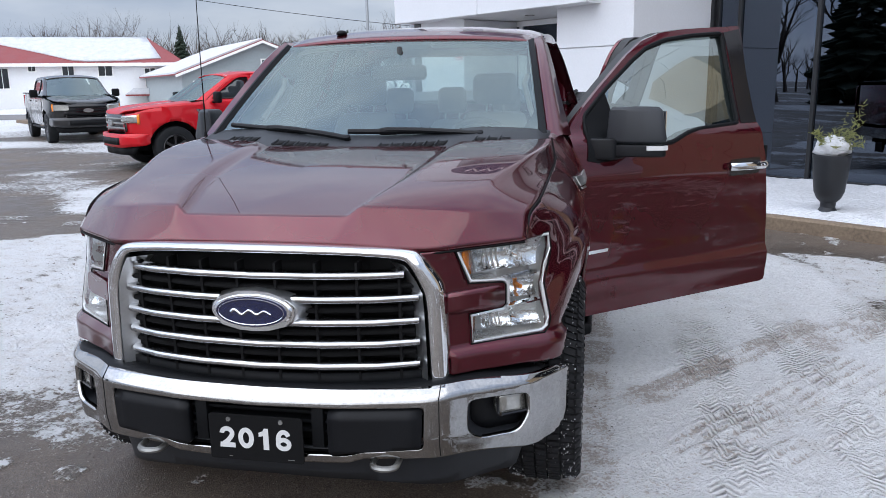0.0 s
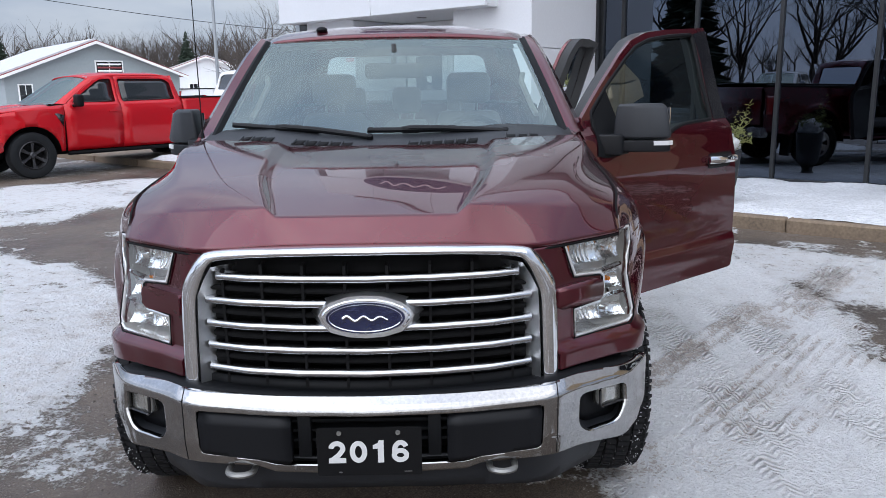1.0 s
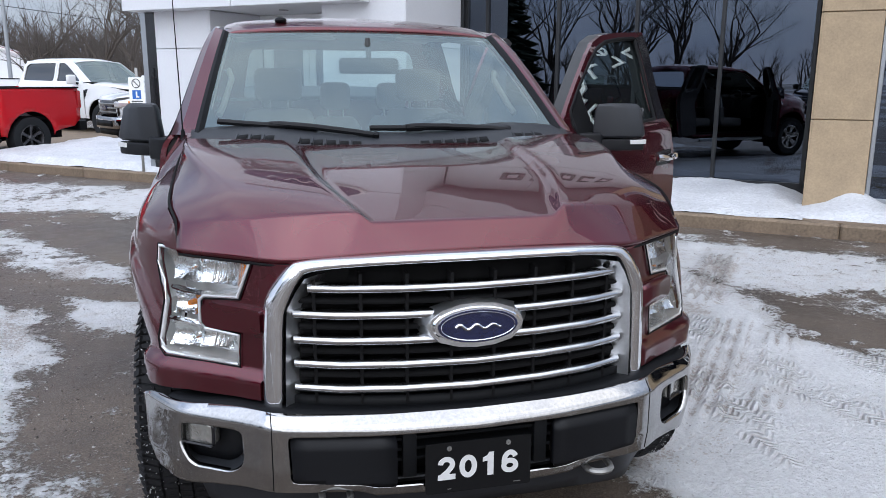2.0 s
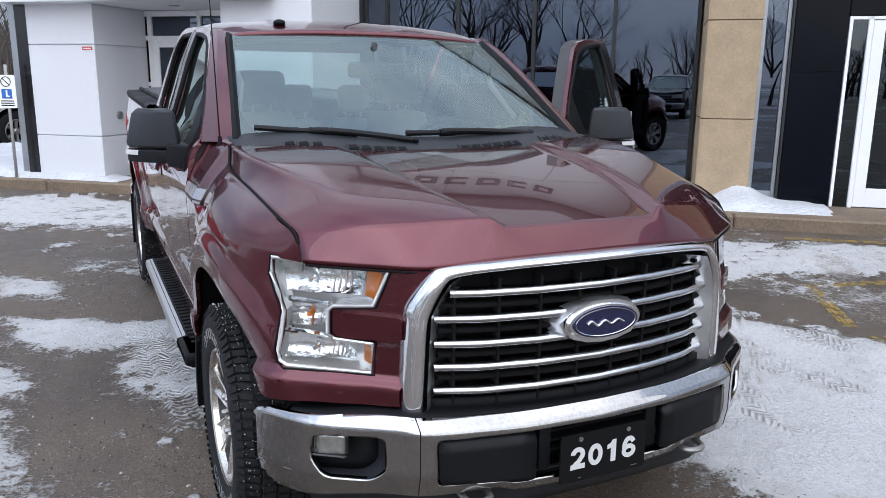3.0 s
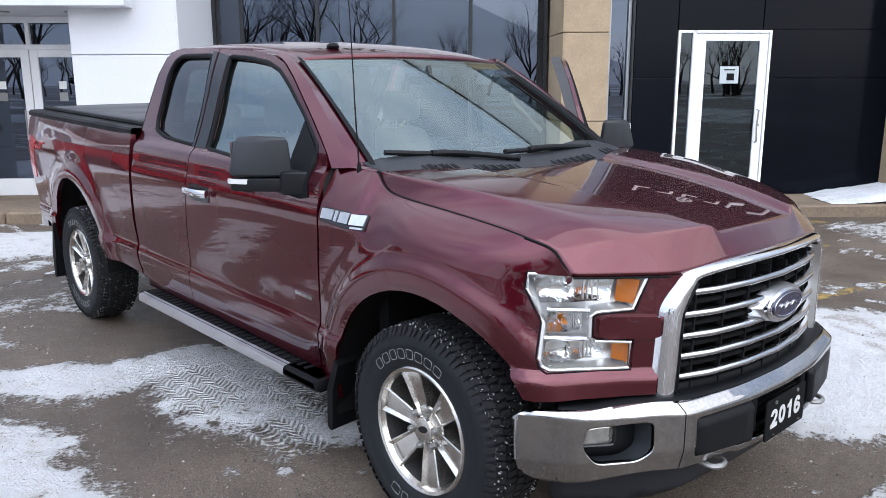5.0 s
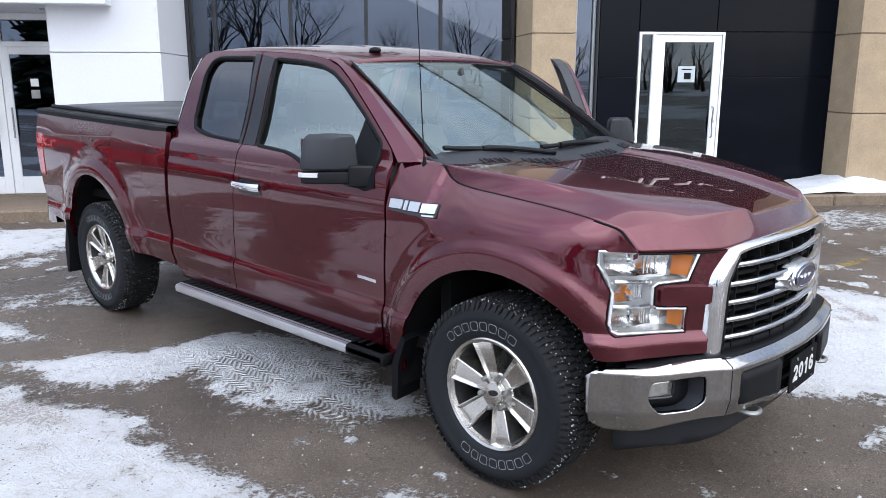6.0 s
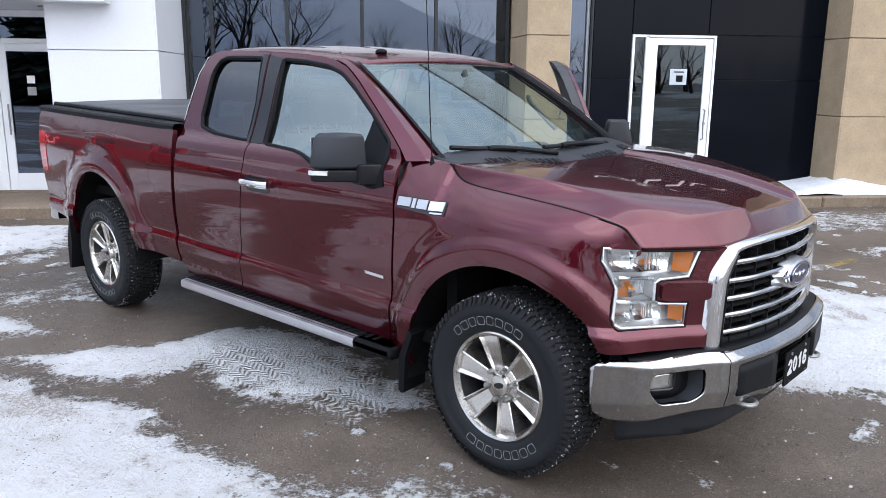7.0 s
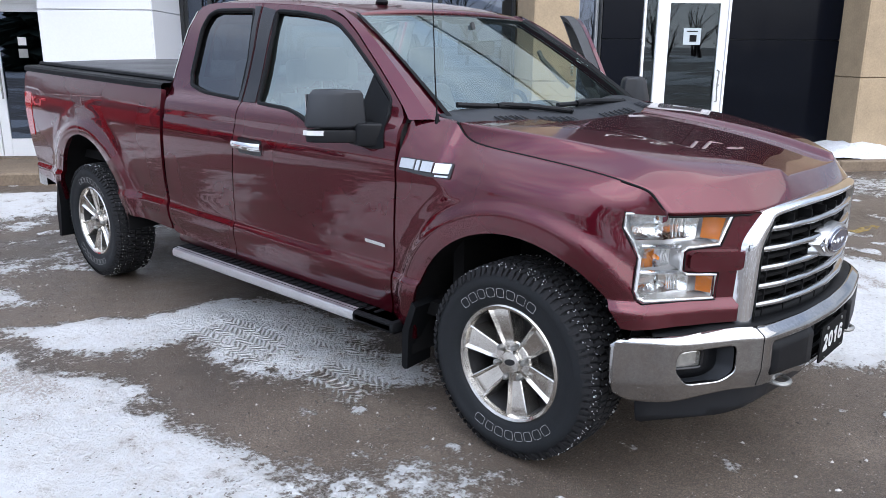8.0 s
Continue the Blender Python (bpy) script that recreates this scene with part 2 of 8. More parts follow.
def sheet(outline, fn, step=(0.08, 0.08), thick=0.012, holes=(), depth=None, bm=None):
    """A curved panel: the outline in (a, b), cut into a grid, with holes, laid on the surface fn(a, b) -> (x, y, z), and given thickness
    along depth (or against the surface's own normal)."""
    if sum(p[0] * q[1] - q[0] * p[1] for p, q in zip(outline, [*outline[1:], outline[0]])) < 0:
        outline = outline[::-1]
    flat = bmesh.new()
    face = flat.faces.new([flat.verts.new((a, b, 0)) for a, b in outline])
    lo = [min(p[i] for p in outline) for i in (0, 1)]
    hi = [max(p[i] for p in outline) for i in (0, 1)]
    for i in (0, 1):
        count = max(1, round((hi[i] - lo[i]) / step[i]))
        for k in range(1, count):
            at = [0, 0, 0]
            at[i] = lo[i] + (hi[i] - lo[i]) * k / count
            no = [0, 0, 0]
            no[i] = 1
            bmesh.ops.bisect_plane(flat, geom=flat.verts[:] + flat.edges[:] + flat.faces[:], dist=1e-6, plane_co=at, plane_no=no)
    for hole in holes:
        h0 = [min(p[i] for p in hole) for i in (0, 1)]
        h1 = [max(p[i] for p in hole) for i in (0, 1)]
        for i in range(len(hole)):
            a, b = Vector((*hole[i - 1], 0)), Vector((*hole[i], 0))
            near = []
            for f in flat.faces:
                c = [v.co for v in f.verts]
                if max(v.x for v in c) >= h0[0] and min(v.x for v in c) <= h1[0] and max(v.y for v in c) >= h0[1] and min(v.y for v in c) <= h1[1]:
                    near.append(f)
            geom = list({v for f in near for v in f.verts}) + list({e for f in near for e in f.edges}) + near
            if geom and (b - a).length > 1e-5:
                bmesh.ops.bisect_plane(flat, geom=geom, dist=1e-6, plane_co=a, plane_no=((b - a).y, -(b - a).x, 0))
        kill = [f for f in flat.faces if inside(f.calc_center_median(), hole)]
        bmesh.ops.delete(flat, geom=kill, context="FACES")
    bmesh.ops.triangulate(flat, faces=[f for f in flat.faces if len(f.verts) > 4])
    bm = bm or bmesh.new()
    front, back = {}, {}
    for v in flat.verts:
        a, b = v.co.x, v.co.y
        p = Vector(fn(a, b))
        if depth:
            d = Vector(depth)
        else:
            e = 0.004
            da, db = Vector(fn(a + e, b)) - Vector(fn(a - e, b)), Vector(fn(a, b + e)) - Vector(fn(a, b - e))
            d = -da.cross(db).normalized()
        front[v] = bm.verts.new(p)
        if thick:
            back[v] = bm.verts.new(p + d * thick)
    for f in flat.faces:
        bm.faces.new([front[v] for v in f.verts])
        if thick:
            bm.faces.new([back[v] for v in reversed(f.verts)])
    if thick:
        for e in flat.edges:
            if len(e.link_faces) == 1:
                l = e.link_loops[0]
                a, b = l.vert, l.link_loop_next.vert
                bm.faces.new((front[b], front[a], back[a], back[b]))
    flat.free()
    return bm


def box(x0, x1, y0, y1, z0, z1, bevel=0.0, bm=None, seg=2):
    bm = bm or bmesh.new()
    made = bmesh.ops.create_cube(bm, size=1.0)["verts"]
    for v in made:
        v.co = Vector((lerp(x0, x1, v.co.x + 0.5), lerp(y0, y1, v.co.y + 0.5), lerp(z0, z1, v.co.z + 0.5)))
    if bevel:
        es = list({e for v in made for e in v.link_edges})
        bmesh.ops.bevel(bm, geom=es, offset=bevel, segments=seg, affect="EDGES", profile=0.5)
    return bm


def tube(pts, r, bm=None, seg=8, r2=None):
    """A round bar along points, tapering to r2."""
    bm = bm or bmesh.new()
    pts = [Vector(p) for p in pts]
    rings = []
    for i, p in enumerate(pts):
        d = (pts[min(i + 1, len(pts) - 1)] - pts[max(i - 1, 0)]).normalized()
        side = d.cross(Vector((0, 0, 1)) if abs(d.z) < 0.9 else Vector((1, 0, 0))).normalized()
        up = d.cross(side)
        rad = r if r2 is None else lerp(r, r2, i / (len(pts) - 1))
        rings.append([bm.verts.new(p + rad * (side * math.cos(k * math.tau / seg) + up * math.sin(k * math.tau / seg))) for k in range(seg)])
    for a, b in zip(rings, rings[1:]):
        for k in range(seg):
            bm.faces.new((a[k], a[(k + 1) % seg], b[(k + 1) % seg], b[k]))
    bm.faces.new(rings[0])
    bm.faces.new(rings[-1][::-1])
    bmesh.ops.recalc_face_normals(bm, faces=bm.faces)
    return bm


def lathe(profile, seg=48, bm=None, closed=False):
    """Turns (along x, radius) pairs round the x axis."""
    bm = bm or bmesh.new()
    rings = [[bm.verts.new((a, r * math.cos(k * math.tau / seg), r * math.sin(k * math.tau / seg))) for k in range(seg)] for a, r in profile]
    pairs = list(zip(rings, rings[1:])) + ([(rings[-1], rings[0])] if closed else [])
    for a, b in pairs:
        for k in range(seg):
            bm.faces.new((a[k], a[(k + 1) % seg], b[(k + 1) % seg], b[k]))
    bmesh.ops.recalc_face_normals(bm, faces=bm.faces)
    return bm


def prism(poly, fn, d, bm=None):
    """A polygon in (a, b) laid by fn(a, b, c) and extruded over c from d[0] to d[1]."""
    bm = bm or bmesh.new()
    lo = [bm.verts.new(fn(a, b, d[0])) for a, b in poly]
    hi = [bm.verts.new(fn(a, b, d[1])) for a, b in poly]
    bm.faces.new(lo[::-1])
    bm.faces.new(hi)
    for i in range(len(poly)):
        bm.faces.new((lo[i - 1], lo[i], hi[i], hi[i - 1]))
    bmesh.ops.recalc_face_normals(bm, faces=bm.faces)
    return bm


def loft(lines, bm=None, close=False):
    """Skin through lines of equally many points."""
    bm = bm or bmesh.new()
    rows = [[bm.verts.new(p) for p in line] for line in lines]
    for a, b in zip(rows, rows[1:]):
        for k in range(len(a) - (0 if close else 1)):
            bm.faces.new((a[k], a[(k + 1) % len(a)], b[(k + 1) % len(b)], b[k]))
    return bm


# ---- the place: u runs along the building's front, v into it ----
ANG = radians(40)
KERB, WALK = 6.05, 0.14


def uv(u, v, z=0.0):
    return (u * math.cos(ANG) + v * math.sin(ANG), -u * math.sin(ANG) + v * math.cos(ANG), z)


def ubox(u0, u1, v0, v1, z0, z1, bevel=0.0):
    """A box along the building's lines."""
    bm = box(u0, u1, v0, v1, z0, z1, bevel, seg=1)
    for v in bm.verts:
        v.co = Vector(uv(*v.co))
    return bm


def wall(name, label, category, bm, material):
    return tagged(part(name, bm, material), label, category, kind="structure")


def panels(parent, name, material, us, zs, v0, v1, gap=0.010):
    """Cladding in a grid, each panel its own piece, with open joints."""
    for u0, u1 in zip(us, us[1:]):
        for z0, z1 in zip(zs, zs[1:]):
            part(name, ubox(u0 + gap / 2, u1 - gap / 2, v0, v1, z0 + gap / 2, z1 - gap / 2, 0.004), material, parent)


def side_panels(parent, name, material, u0, u1, vs, zs, gap=0.010):
    for v0, v1 in zip(vs, vs[1:]):
        for z0, z1 in zip(zs, zs[1:]):
            part(name, ubox(u0, u1, v0 + gap / 2, v1 - gap / 2, z0 + gap / 2, z1 - gap / 2, 0.004), material, parent)


def frame_bars(parent, material, uprights, rails, v0, v1, name="window_frame"):
    """Uprights: (u0, u1, z0, z1); rails: (u0, u1, z0, z1)."""
    for u0, u1, z0, z1 in uprights + rails:
        part(name, ubox(u0, u1, v0, v1, z0, z1, 0.004), material, parent)


def pane(parent, u0, u1, v, z0, z1, material, name="pane"):
    ob = part(name, ubox(u0, u1, v, v + 0.008, z0, z1), material, parent)
    ob.visible_shadow = False
    return ob


def build_building():
    ZW = [WALK, 0.74, 1.975, 3.20, 4.4, 5.6]
    # white entrance portal: two piers and a canopy
    pr = wall("wall_pier_right", "white metal-panelled pier beside the entrance", "wall", ubox(-4.72, -3.52, 6.38, 9.2, WALK - 0.1, 5.6), WHITEWALL)
    panels(pr, "panel", WHITEWALL, [-4.74, -3.50], ZW, 6.35, 6.378)
    side_panels(pr, "panel", WHITEWALL, -3.518, -3.488, [6.35, 8.05], ZW)
    side_panels(pr, "panel", WHITEWALL, -4.752, -4.722, [6.35, 7.5], ZW[:3] + [2.5])
    pl = wall("wall_pier_left", "white metal-panelled pier beside the entrance", "wall", ubox(-7.74, -6.70, 6.38, 9.2, WALK - 0.1, 5.6), WHITEWALL)
    panels(pl, "panel", WHITEWALL, [-7.74, -6.68], ZW, 6.35, 6.378)
    side_panels(pl, "panel", WHITEWALL, -6.698, -6.668, [6.35, 7.5], ZW[:3] + [2.5])
    part("corner_strip", ubox(-7.94, -7.745, 6.36, 9.2, WALK, 5.6, 0.01), GLOSSBLACK, pl, "black metal corner strip")
    part("corner_trim", ubox(-8.06, -7.945, 6.38, 9.2, WALK, 5.6, 0.01), FRAMEGREY, pl, "grey metal corner trim")
    part("warning_plate", ubox(-6.86, -6.70, 6.344, 6.350, 1.90, 1.945, 0.001), REDSIGN, pl, "small red and white notice")
    part("notice_line", ubox(-6.84, -6.72, 6.341, 6.344, 1.916, 1.928), WHITEMARK, pl)
    bm = lathe([(-0.02, 0.055), (0.03, 0.055), (0.035, 0.04), (0.035, 0.0005)], 20)
    bmesh.ops.rotate(bm, matrix=Matrix.Rotation(-ANG, 3, "Z"), verts=bm.verts)
    bmesh.ops.translate(bm, vec=uv(-6.665, 6.75, 1.02), verts=bm.verts)
    part("door_button", bm, STEEL, pl, "round steel door push plate")
    can = wall("canopy", "white flat-fronted entrance canopy", "canopy", ubox(-8.02, -4.0, 6.10, 9.2, 2.53, 3.6), WHITEWALL)
    panels(can, "panel", WHITEWALL, [-8.05, -6.02, -3.98], [2.50, 3.62], 6.05, 6.095)
    part("soffit_strip", ubox(-8.0, -4.0, 6.12, 7.5, 2.505, 2.528), WHITEWALL, can)
    for u in (-6.9, -5.7, -4.9):
        bm = lathe([(-0.004, 0.07), (0.004, 0.07)], 16)
        bmesh.ops.rotate(bm, matrix=Matrix.Rotation(radians(90), 3, "Y"), verts=bm.verts)
        bmesh.ops.translate(bm, vec=uv(u, 6.8, 2.50), verts=bm.verts)
        part("downlight", bm, STEEL, can)
    wall("wall_portal_upper", "white metal-clad wall over the entrance", "wall", ubox(-8.0, -3.5, 6.9, 9.2, 3.6, 5.8), WHITEWALL)
    par = wall("wall_portal_parapet", "white metal-clad parapet over the entrance", "wall", ubox(-7.98, -3.5, 6.39, 9.0, 5.61, 6.95), WHITEWALL)
    panels(par, "panel", WHITEWALL, [-7.98, -6.5, -5.0, -3.5], [5.61, 6.95], 6.35, 6.385)
    # entrance doors in a white frame
    ent = tagged(thing("door_entrance", "", ""), "white-framed double glass entrance doors with transom", "door", kind="structure")
    Z0 = WALK
    frame_bars(ent, DOORWHITE, [(-6.90, -6.86, Z0, 2.5), (-6.63, -6.56, Z0, 2.5), (-5.80, -5.74, 2.14, 2.5), (-4.98, -4.91, Z0, 2.5), (-4.75, -4.71, Z0, 2.5)],
               [(-6.86, -6.63, 0.70, 0.755), (-6.86, -6.63, 1.42, 1.475), (-6.86, -4.75, 2.08, 2.145), (-6.86, -4.75, 2.42, 2.5), (-6.86, -6.63, Z0, 0.20), (-4.91, -4.75, 0.70, 0.755), (-4.91, -4.75, 1.42, 1.475)], 7.48, 7.56)
    for u0, u1 in ((-6.86, -6.63), (-4.91, -4.75)):
        pane(ent, u0, u1, 7.52, Z0, 2.42, SHOPGLASS)
    pane(ent, -6.56, -5.80, 7.52, 2.145, 2.42, SHOPGLASS)
    pane(ent, -5.74, -4.98, 7.52, 2.145, 2.42, SHOPGLASS)
    for u0, u1, h in ((-6.555, -5.775, -5.87), (-5.765, -4.985, -5.67)):
        leaf = part("door_leaf", ubox(u0, u0 + 0.11, 7.47, 7.52, Z0 + 0.01, 2.08, 0.004), DOORWHITE, ent, "white metal and glass door leaf")
        for a, b, c, d in ((u1 - 0.11, u1, Z0 + 0.01, 2.08), (u0 + 0.11, u1 - 0.11, 1.98, 2.08), (u0 + 0.11, u1 - 0.11, Z0 + 0.01, 0.38)):
            part("stile", ubox(a, b, 7.47, 7.52, c, d, 0.004), DOORWHITE, leaf)
        pane(leaf, u0 + 0.11, u1 - 0.11, 7.49, 0.38, 1.98, SHOPGLASS)
        part("pull_handle", tube([uv(h, 7.42, 0.9), uv(h, 7.42, 1.3)], 0.012), STEEL, leaf)
        for z, s in ((1.62, 0.05), (1.47, 0.055)):
            part("sticker", ubox((u0 + u1) / 2 - s, (u0 + u1) / 2 + s, 7.484, 7.488, z - s, z + s), WHITEMARK if z > 1.5 else STEEL, leaf)
    # glazed hall
    win = tagged(thing("window_hall", "", ""), "tall dark showroom glazing with slim mullions", "window", kind="structure")
    mull = [-3.42, -3.10, -2.05, -0.98, 0.10, 1.17]
    for u0, u1 in zip(mull, mull[1:]):
        for z0, z1 in ((0.30, 3.05), (3.10, 5.4)):
            pane(win, u0, u1, 8.10, z0, z1, SHOPGLASS)
    frame_bars(win, FRAMEDARK, [(u - 0.025, u + 0.025, 0.24, 5.4) for u in mull], [(-3.46, 1.21, 0.22, 0.30), (-3.46, 1.21, 3.05, 3.10), (-3.46, 1.21, 5.4, 5.6)], 8.06, 8.16)
    part("jamb", ubox(-3.488, -3.44, 8.0, 8.2, WALK, 5.6), FRAMEDARK, win)
    part("kick_panel", ubox(-3.46, 1.21, 8.08, 8.2, WALK - 0.1, 0.22), FRAMEDARK, win)
    # tan stone column
    ZC = [WALK, 1.135, 2.27, 3.40, 4.53, 5.66]
    col = wall("wall_column", "speckled tan stone column with open joints", "column", ubox(1.25, 1.81, 7.06, 9.2, WALK - 0.1, 5.66), STONE)
    panels(col, "stone_panel", STONE, [1.23, 1.83], ZC, 7.03, 7.058, 0.012)
    side_panels(col, "stone_panel", STONE, 1.218, 1.248, [7.03, 8.06], ZC, 0.012)
    # slim window beside the column
    nw = tagged(thing("window_slim", "", ""), "slim dark window in a grey frame", "window", kind="structure")
    pane(nw, 1.88, 2.10, 7.22, 0.28, 5.6, SHOPGLASS)
    frame_bars(nw, FRAMEGREY, [(1.835, 1.88, WALK, 5.6), (2.10, 2.145, WALK, 5.6)], [(1.88, 2.10, 0.20, 0.28)], 7.18, 7.28)
    part("reveal", ubox(2.148, 2.168, 7.09, 7.3, WALK, 5.6), FRAMEDARK, nw)
    # black wall with a white door
    bw = wall("wall_black", "glossy black panelled wall", "wall", ubox(3.985, 5.64, 7.125, 7.30, WALK - 0.1, 5.6), FRAMEDARK)
    part("backing", ubox(2.17, 2.735, 7.125, 7.30, WALK - 0.1, 5.6), FRAMEDARK, bw)
    part("backing", ubox(2.735, 3.985, 7.125, 7.30, 2.31, 5.6), FRAMEDARK, bw)
    panels(bw, "panel", BLACKPANEL, [2.17, 2.735], [WALK, 1.69, 2.96, 4.3, 5.6], 7.08, 7.12)
    panels(bw, "panel", BLACKPANEL, [2.735, 3.86, 5.64], [2.31, 2.96, 4.3, 5.6], 7.08, 7.12)
    panels(bw, "panel", BLACKPANEL, [3.985, 5.64], [WALK, 1.69], 7.08, 7.12)
    panels(bw, "panel", BLACKPANEL, [3.985, 5.64], [1.69, 2.31], 7.08, 7.12)
    door = tagged(thing("door_white", "", ""), "white metal door with a large glass panel and sidelight", "door", kind="structure")
    frame_bars(door, DOORWHITE, [(2.74, 2.775, WALK, 2.30), (2.935, 2.985, WALK, 2.30), (3.945, 3.98, WALK, 2.30)], [(2.775, 3.945, 2.265, 2.30)], 7.06, 7.16, "door_frame")
    pane(door, 2.775, 2.935, 7.10, WALK, 2.265, DOORGLASS)
    leaf = part("door_leaf", ubox(2.99, 3.115, 7.075, 7.12, WALK + 0.01, 2.26, 0.004), DOORWHITE, door, "white door leaf")
    for a, b, c, d in ((3.83, 3.94, WALK + 0.01, 2.26), (3.115, 3.83, 2.165, 2.26), (3.115, 3.83, WALK + 0.01, 0.37)):
        part("stile", ubox(a, b, 7.075, 7.12, c, d, 0.004), DOORWHITE, leaf)
    pane(leaf, 3.115, 3.83, 7.10, 0.37, 2.165, DOORGLASS)
    part("pull_handle", tube([uv(3.86, 7.07, 1.28), uv(3.86, 7.02, 1.27), uv(3.845, 7.015, 1.05), uv(3.86, 7.02, 0.86), uv(3.86, 7.07, 0.85)], 0.011), STEEL, leaf)
    part("lock", ubox(3.87, 3.90, 7.068, 7.076, 1.06, 1.09, 0.003), STEEL, leaf)
    part("door_notice", ubox(3.33, 3.58, 7.090, 7.096, 1.62, 1.84), NOTICE, leaf, "pale printed notice")
    part("notice_mark", ubox(3.42, 3.52, 7.086, 7.089, 1.66, 1.75), PLASTIC, leaf)
    part("notice_mark", ubox(3.38, 3.53, 7.086, 7.089, 1.79, 1.805), PLASTIC, leaf)
    # far stone wall
    c2 = wall("wall_stone_far", "speckled tan stone wall with open joints", "wall", ubox(5.66, 9.6, 6.53, 9.2, WALK - 0.1, 5.66), STONE)
    panels(c2, "stone_panel", STONE, [5.64, 6.9, 8.2, 9.6], [WALK, 1.20, 2.27, 3.40, 4.53, 5.66], 6.50, 6.528, 0.012)
    side_panels(c2, "stone_panel", STONE, 5.626, 5.656, [6.50, 7.08], [WALK, 1.20, 2.27, 3.40, 4.53, 5.66], 0.012)
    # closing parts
    wall("wall_back", "plain back wall coloured dark for the unlit hall", "wall", ubox(-8, 9.6, 13.0, 13.2, -0.1, 5.6), INNERDARK)
    wall("wall_end_left", "plain white end wall", "wall", ubox(-8.06, -7.9, 9.2, 13.2, -0.1, 5.6), WHITEWALL)
    wall("wall_end_right", "plain stone end wall", "wall", ubox(9.45, 9.6, 9.2, 13.2, -0.1, 5.6), STONE)
    # unseen upper wall, added so the hood reflects building instead of sky
    up = wall("wall_upper_unseen", "unseen pale grey upper wall added above the showroom", "wall", ubox(-8.0, 9.6, 7.22, 13.2, 5.81, 7.7), FASCIA)
    panels(up, "panel", FASCIA, [-8.0 + 2.2 * k for k in range(9)], [5.81, 6.75, 7.7], 7.18, 7.215)
    wall("roof", "flat grey roof", "roof", ubox(-8.1, 9.7, 7.1, 13.3, 7.71, 7.85), FRAMEGREY)
    wall("floor_hall", "grey tiled showroom floor", "floor", ubox(-8, 9.6, 7.3, 13.0, WALK - 0.05, WALK + 0.01), CONCRETE)
    wall("partition", "inner partition coloured dark for the unlit hall", "wall", ubox(-4.0, -3.9, 8.2, 13, WALK, 5.6), INNERDARK)
    fas = wall("wall_fascia", "pale grey metal fascia over the glazing", "wall", ubox(-3.44, 1.21, 8.02, 8.056, 2.92, 5.6), FASCIA)
    panels(fas, "panel", FASCIA, [-3.44, -1.9, -0.35, 1.21], [2.92, 4.3, 5.6], 7.985, 8.017)
    # signs high on the front, plain shapes only
    for k in range(5):
        sg = thing("sign_letter", "dark raised sign shape above the glazing", "sign", group="sign shapes above the glazing")
        u = -2.45 + k * 0.50
        for a, b, c, d in ((0, 0.10, 0, 0.46), (0.10, 0.40, 0.36, 0.46), (0.10, 0.40, 0, 0.10)) if k % 2 else ((0, 0.42, 0, 0.11), (0, 0.42, 0.35, 0.46), (0, 0.10, 0.11, 0.35), (0.32, 0.42, 0.11, 0.35)):
            part("stroke", ubox(u + a * 0.85, u + b * 0.85, 7.92, 7.98, 4.62 + c * 0.85, 4.62 + d * 0.85), GLOSSBLACK, sg)
    for k in range(6):
        sg = thing("sign_letter", "white raised sign shape on black panels", "sign", group="sign shapes on the black wall")
        u = 2.6 + k * 0.42
        for a, b, c, d in ((0, 0.05, 0, 0.26), (0.05, 0.24, 0, 0.05)) if k % 2 == 0 else ((0, 0.24, 0.21, 0.26), (0.19, 0.24, 0, 0.21)):
            part("stroke", ubox(u + a, u + b, 7.03, 7.075, 3.45 + c, 3.45 + d), WHITEMARK, sg)
    sg = thing("sign_ring", "white ring-shaped sign on black panels", "sign")
    for w, h in ((0.13, 0.17),):
        part("ring", tube([uv(3.54 + w * math.cos(t), 7.05, 3.98 + h * math.sin(t)) for t in np.linspace(0, math.tau, 29)], 0.022, seg=6), WHITEMARK, sg)
    part("bar", ubox(3.52, 3.56, 7.03, 7.075, 3.81, 4.15), WHITEMARK, sg)
    part("bar", ubox(3.41, 3.515, 7.03, 7.075, 3.96, 4.00), WHITEMARK, sg)
    part("bar", ubox(3.565, 3.67, 7.03, 7.075, 3.96, 4.00), WHITEMARK, sg)
    sg = thing("sign_oval", "blue oval sign with a white rim over the entrance", "sign")
    for a, b, v0, m in ((1.35, 0.50, 6.27, WHITEMARK), (1.28, 0.44, 6.24, SIGNBLUE)):
        part("oval", prism([(-5.4 + a * math.cos(t), 5.66 + b * math.sin(t)) for t in np.linspace(0, math.tau, 48)[:-1]], lambda u, z, v: uv(u, v, z), (v0, 6.345)), m, sg)
    wave = [uv(-5.4 + x, 6.235, 5.66 + 0.10 * math.sin(14 * x)) for x in np.linspace(-0.75, 0.75, 50)]
    part("ribbon", tube(wave, 0.026, seg=6), WHITEMARK, sg)


REDSIGN = mat("red_sign", (0.45, 0.05, 0.05), 0.5, 0, 0.05, 5, 60, 0)
FASCIA = mat("pale_grey_panel", (0.48, 0.48, 0.49), 0.45, 0, 0.05, 0.8, 40, 0.05)
NOTICE = mat("printed_paper", (0.45, 0.50, 0.52), 0.7, 0, 0.1, 9, 60, 0)
build_building()


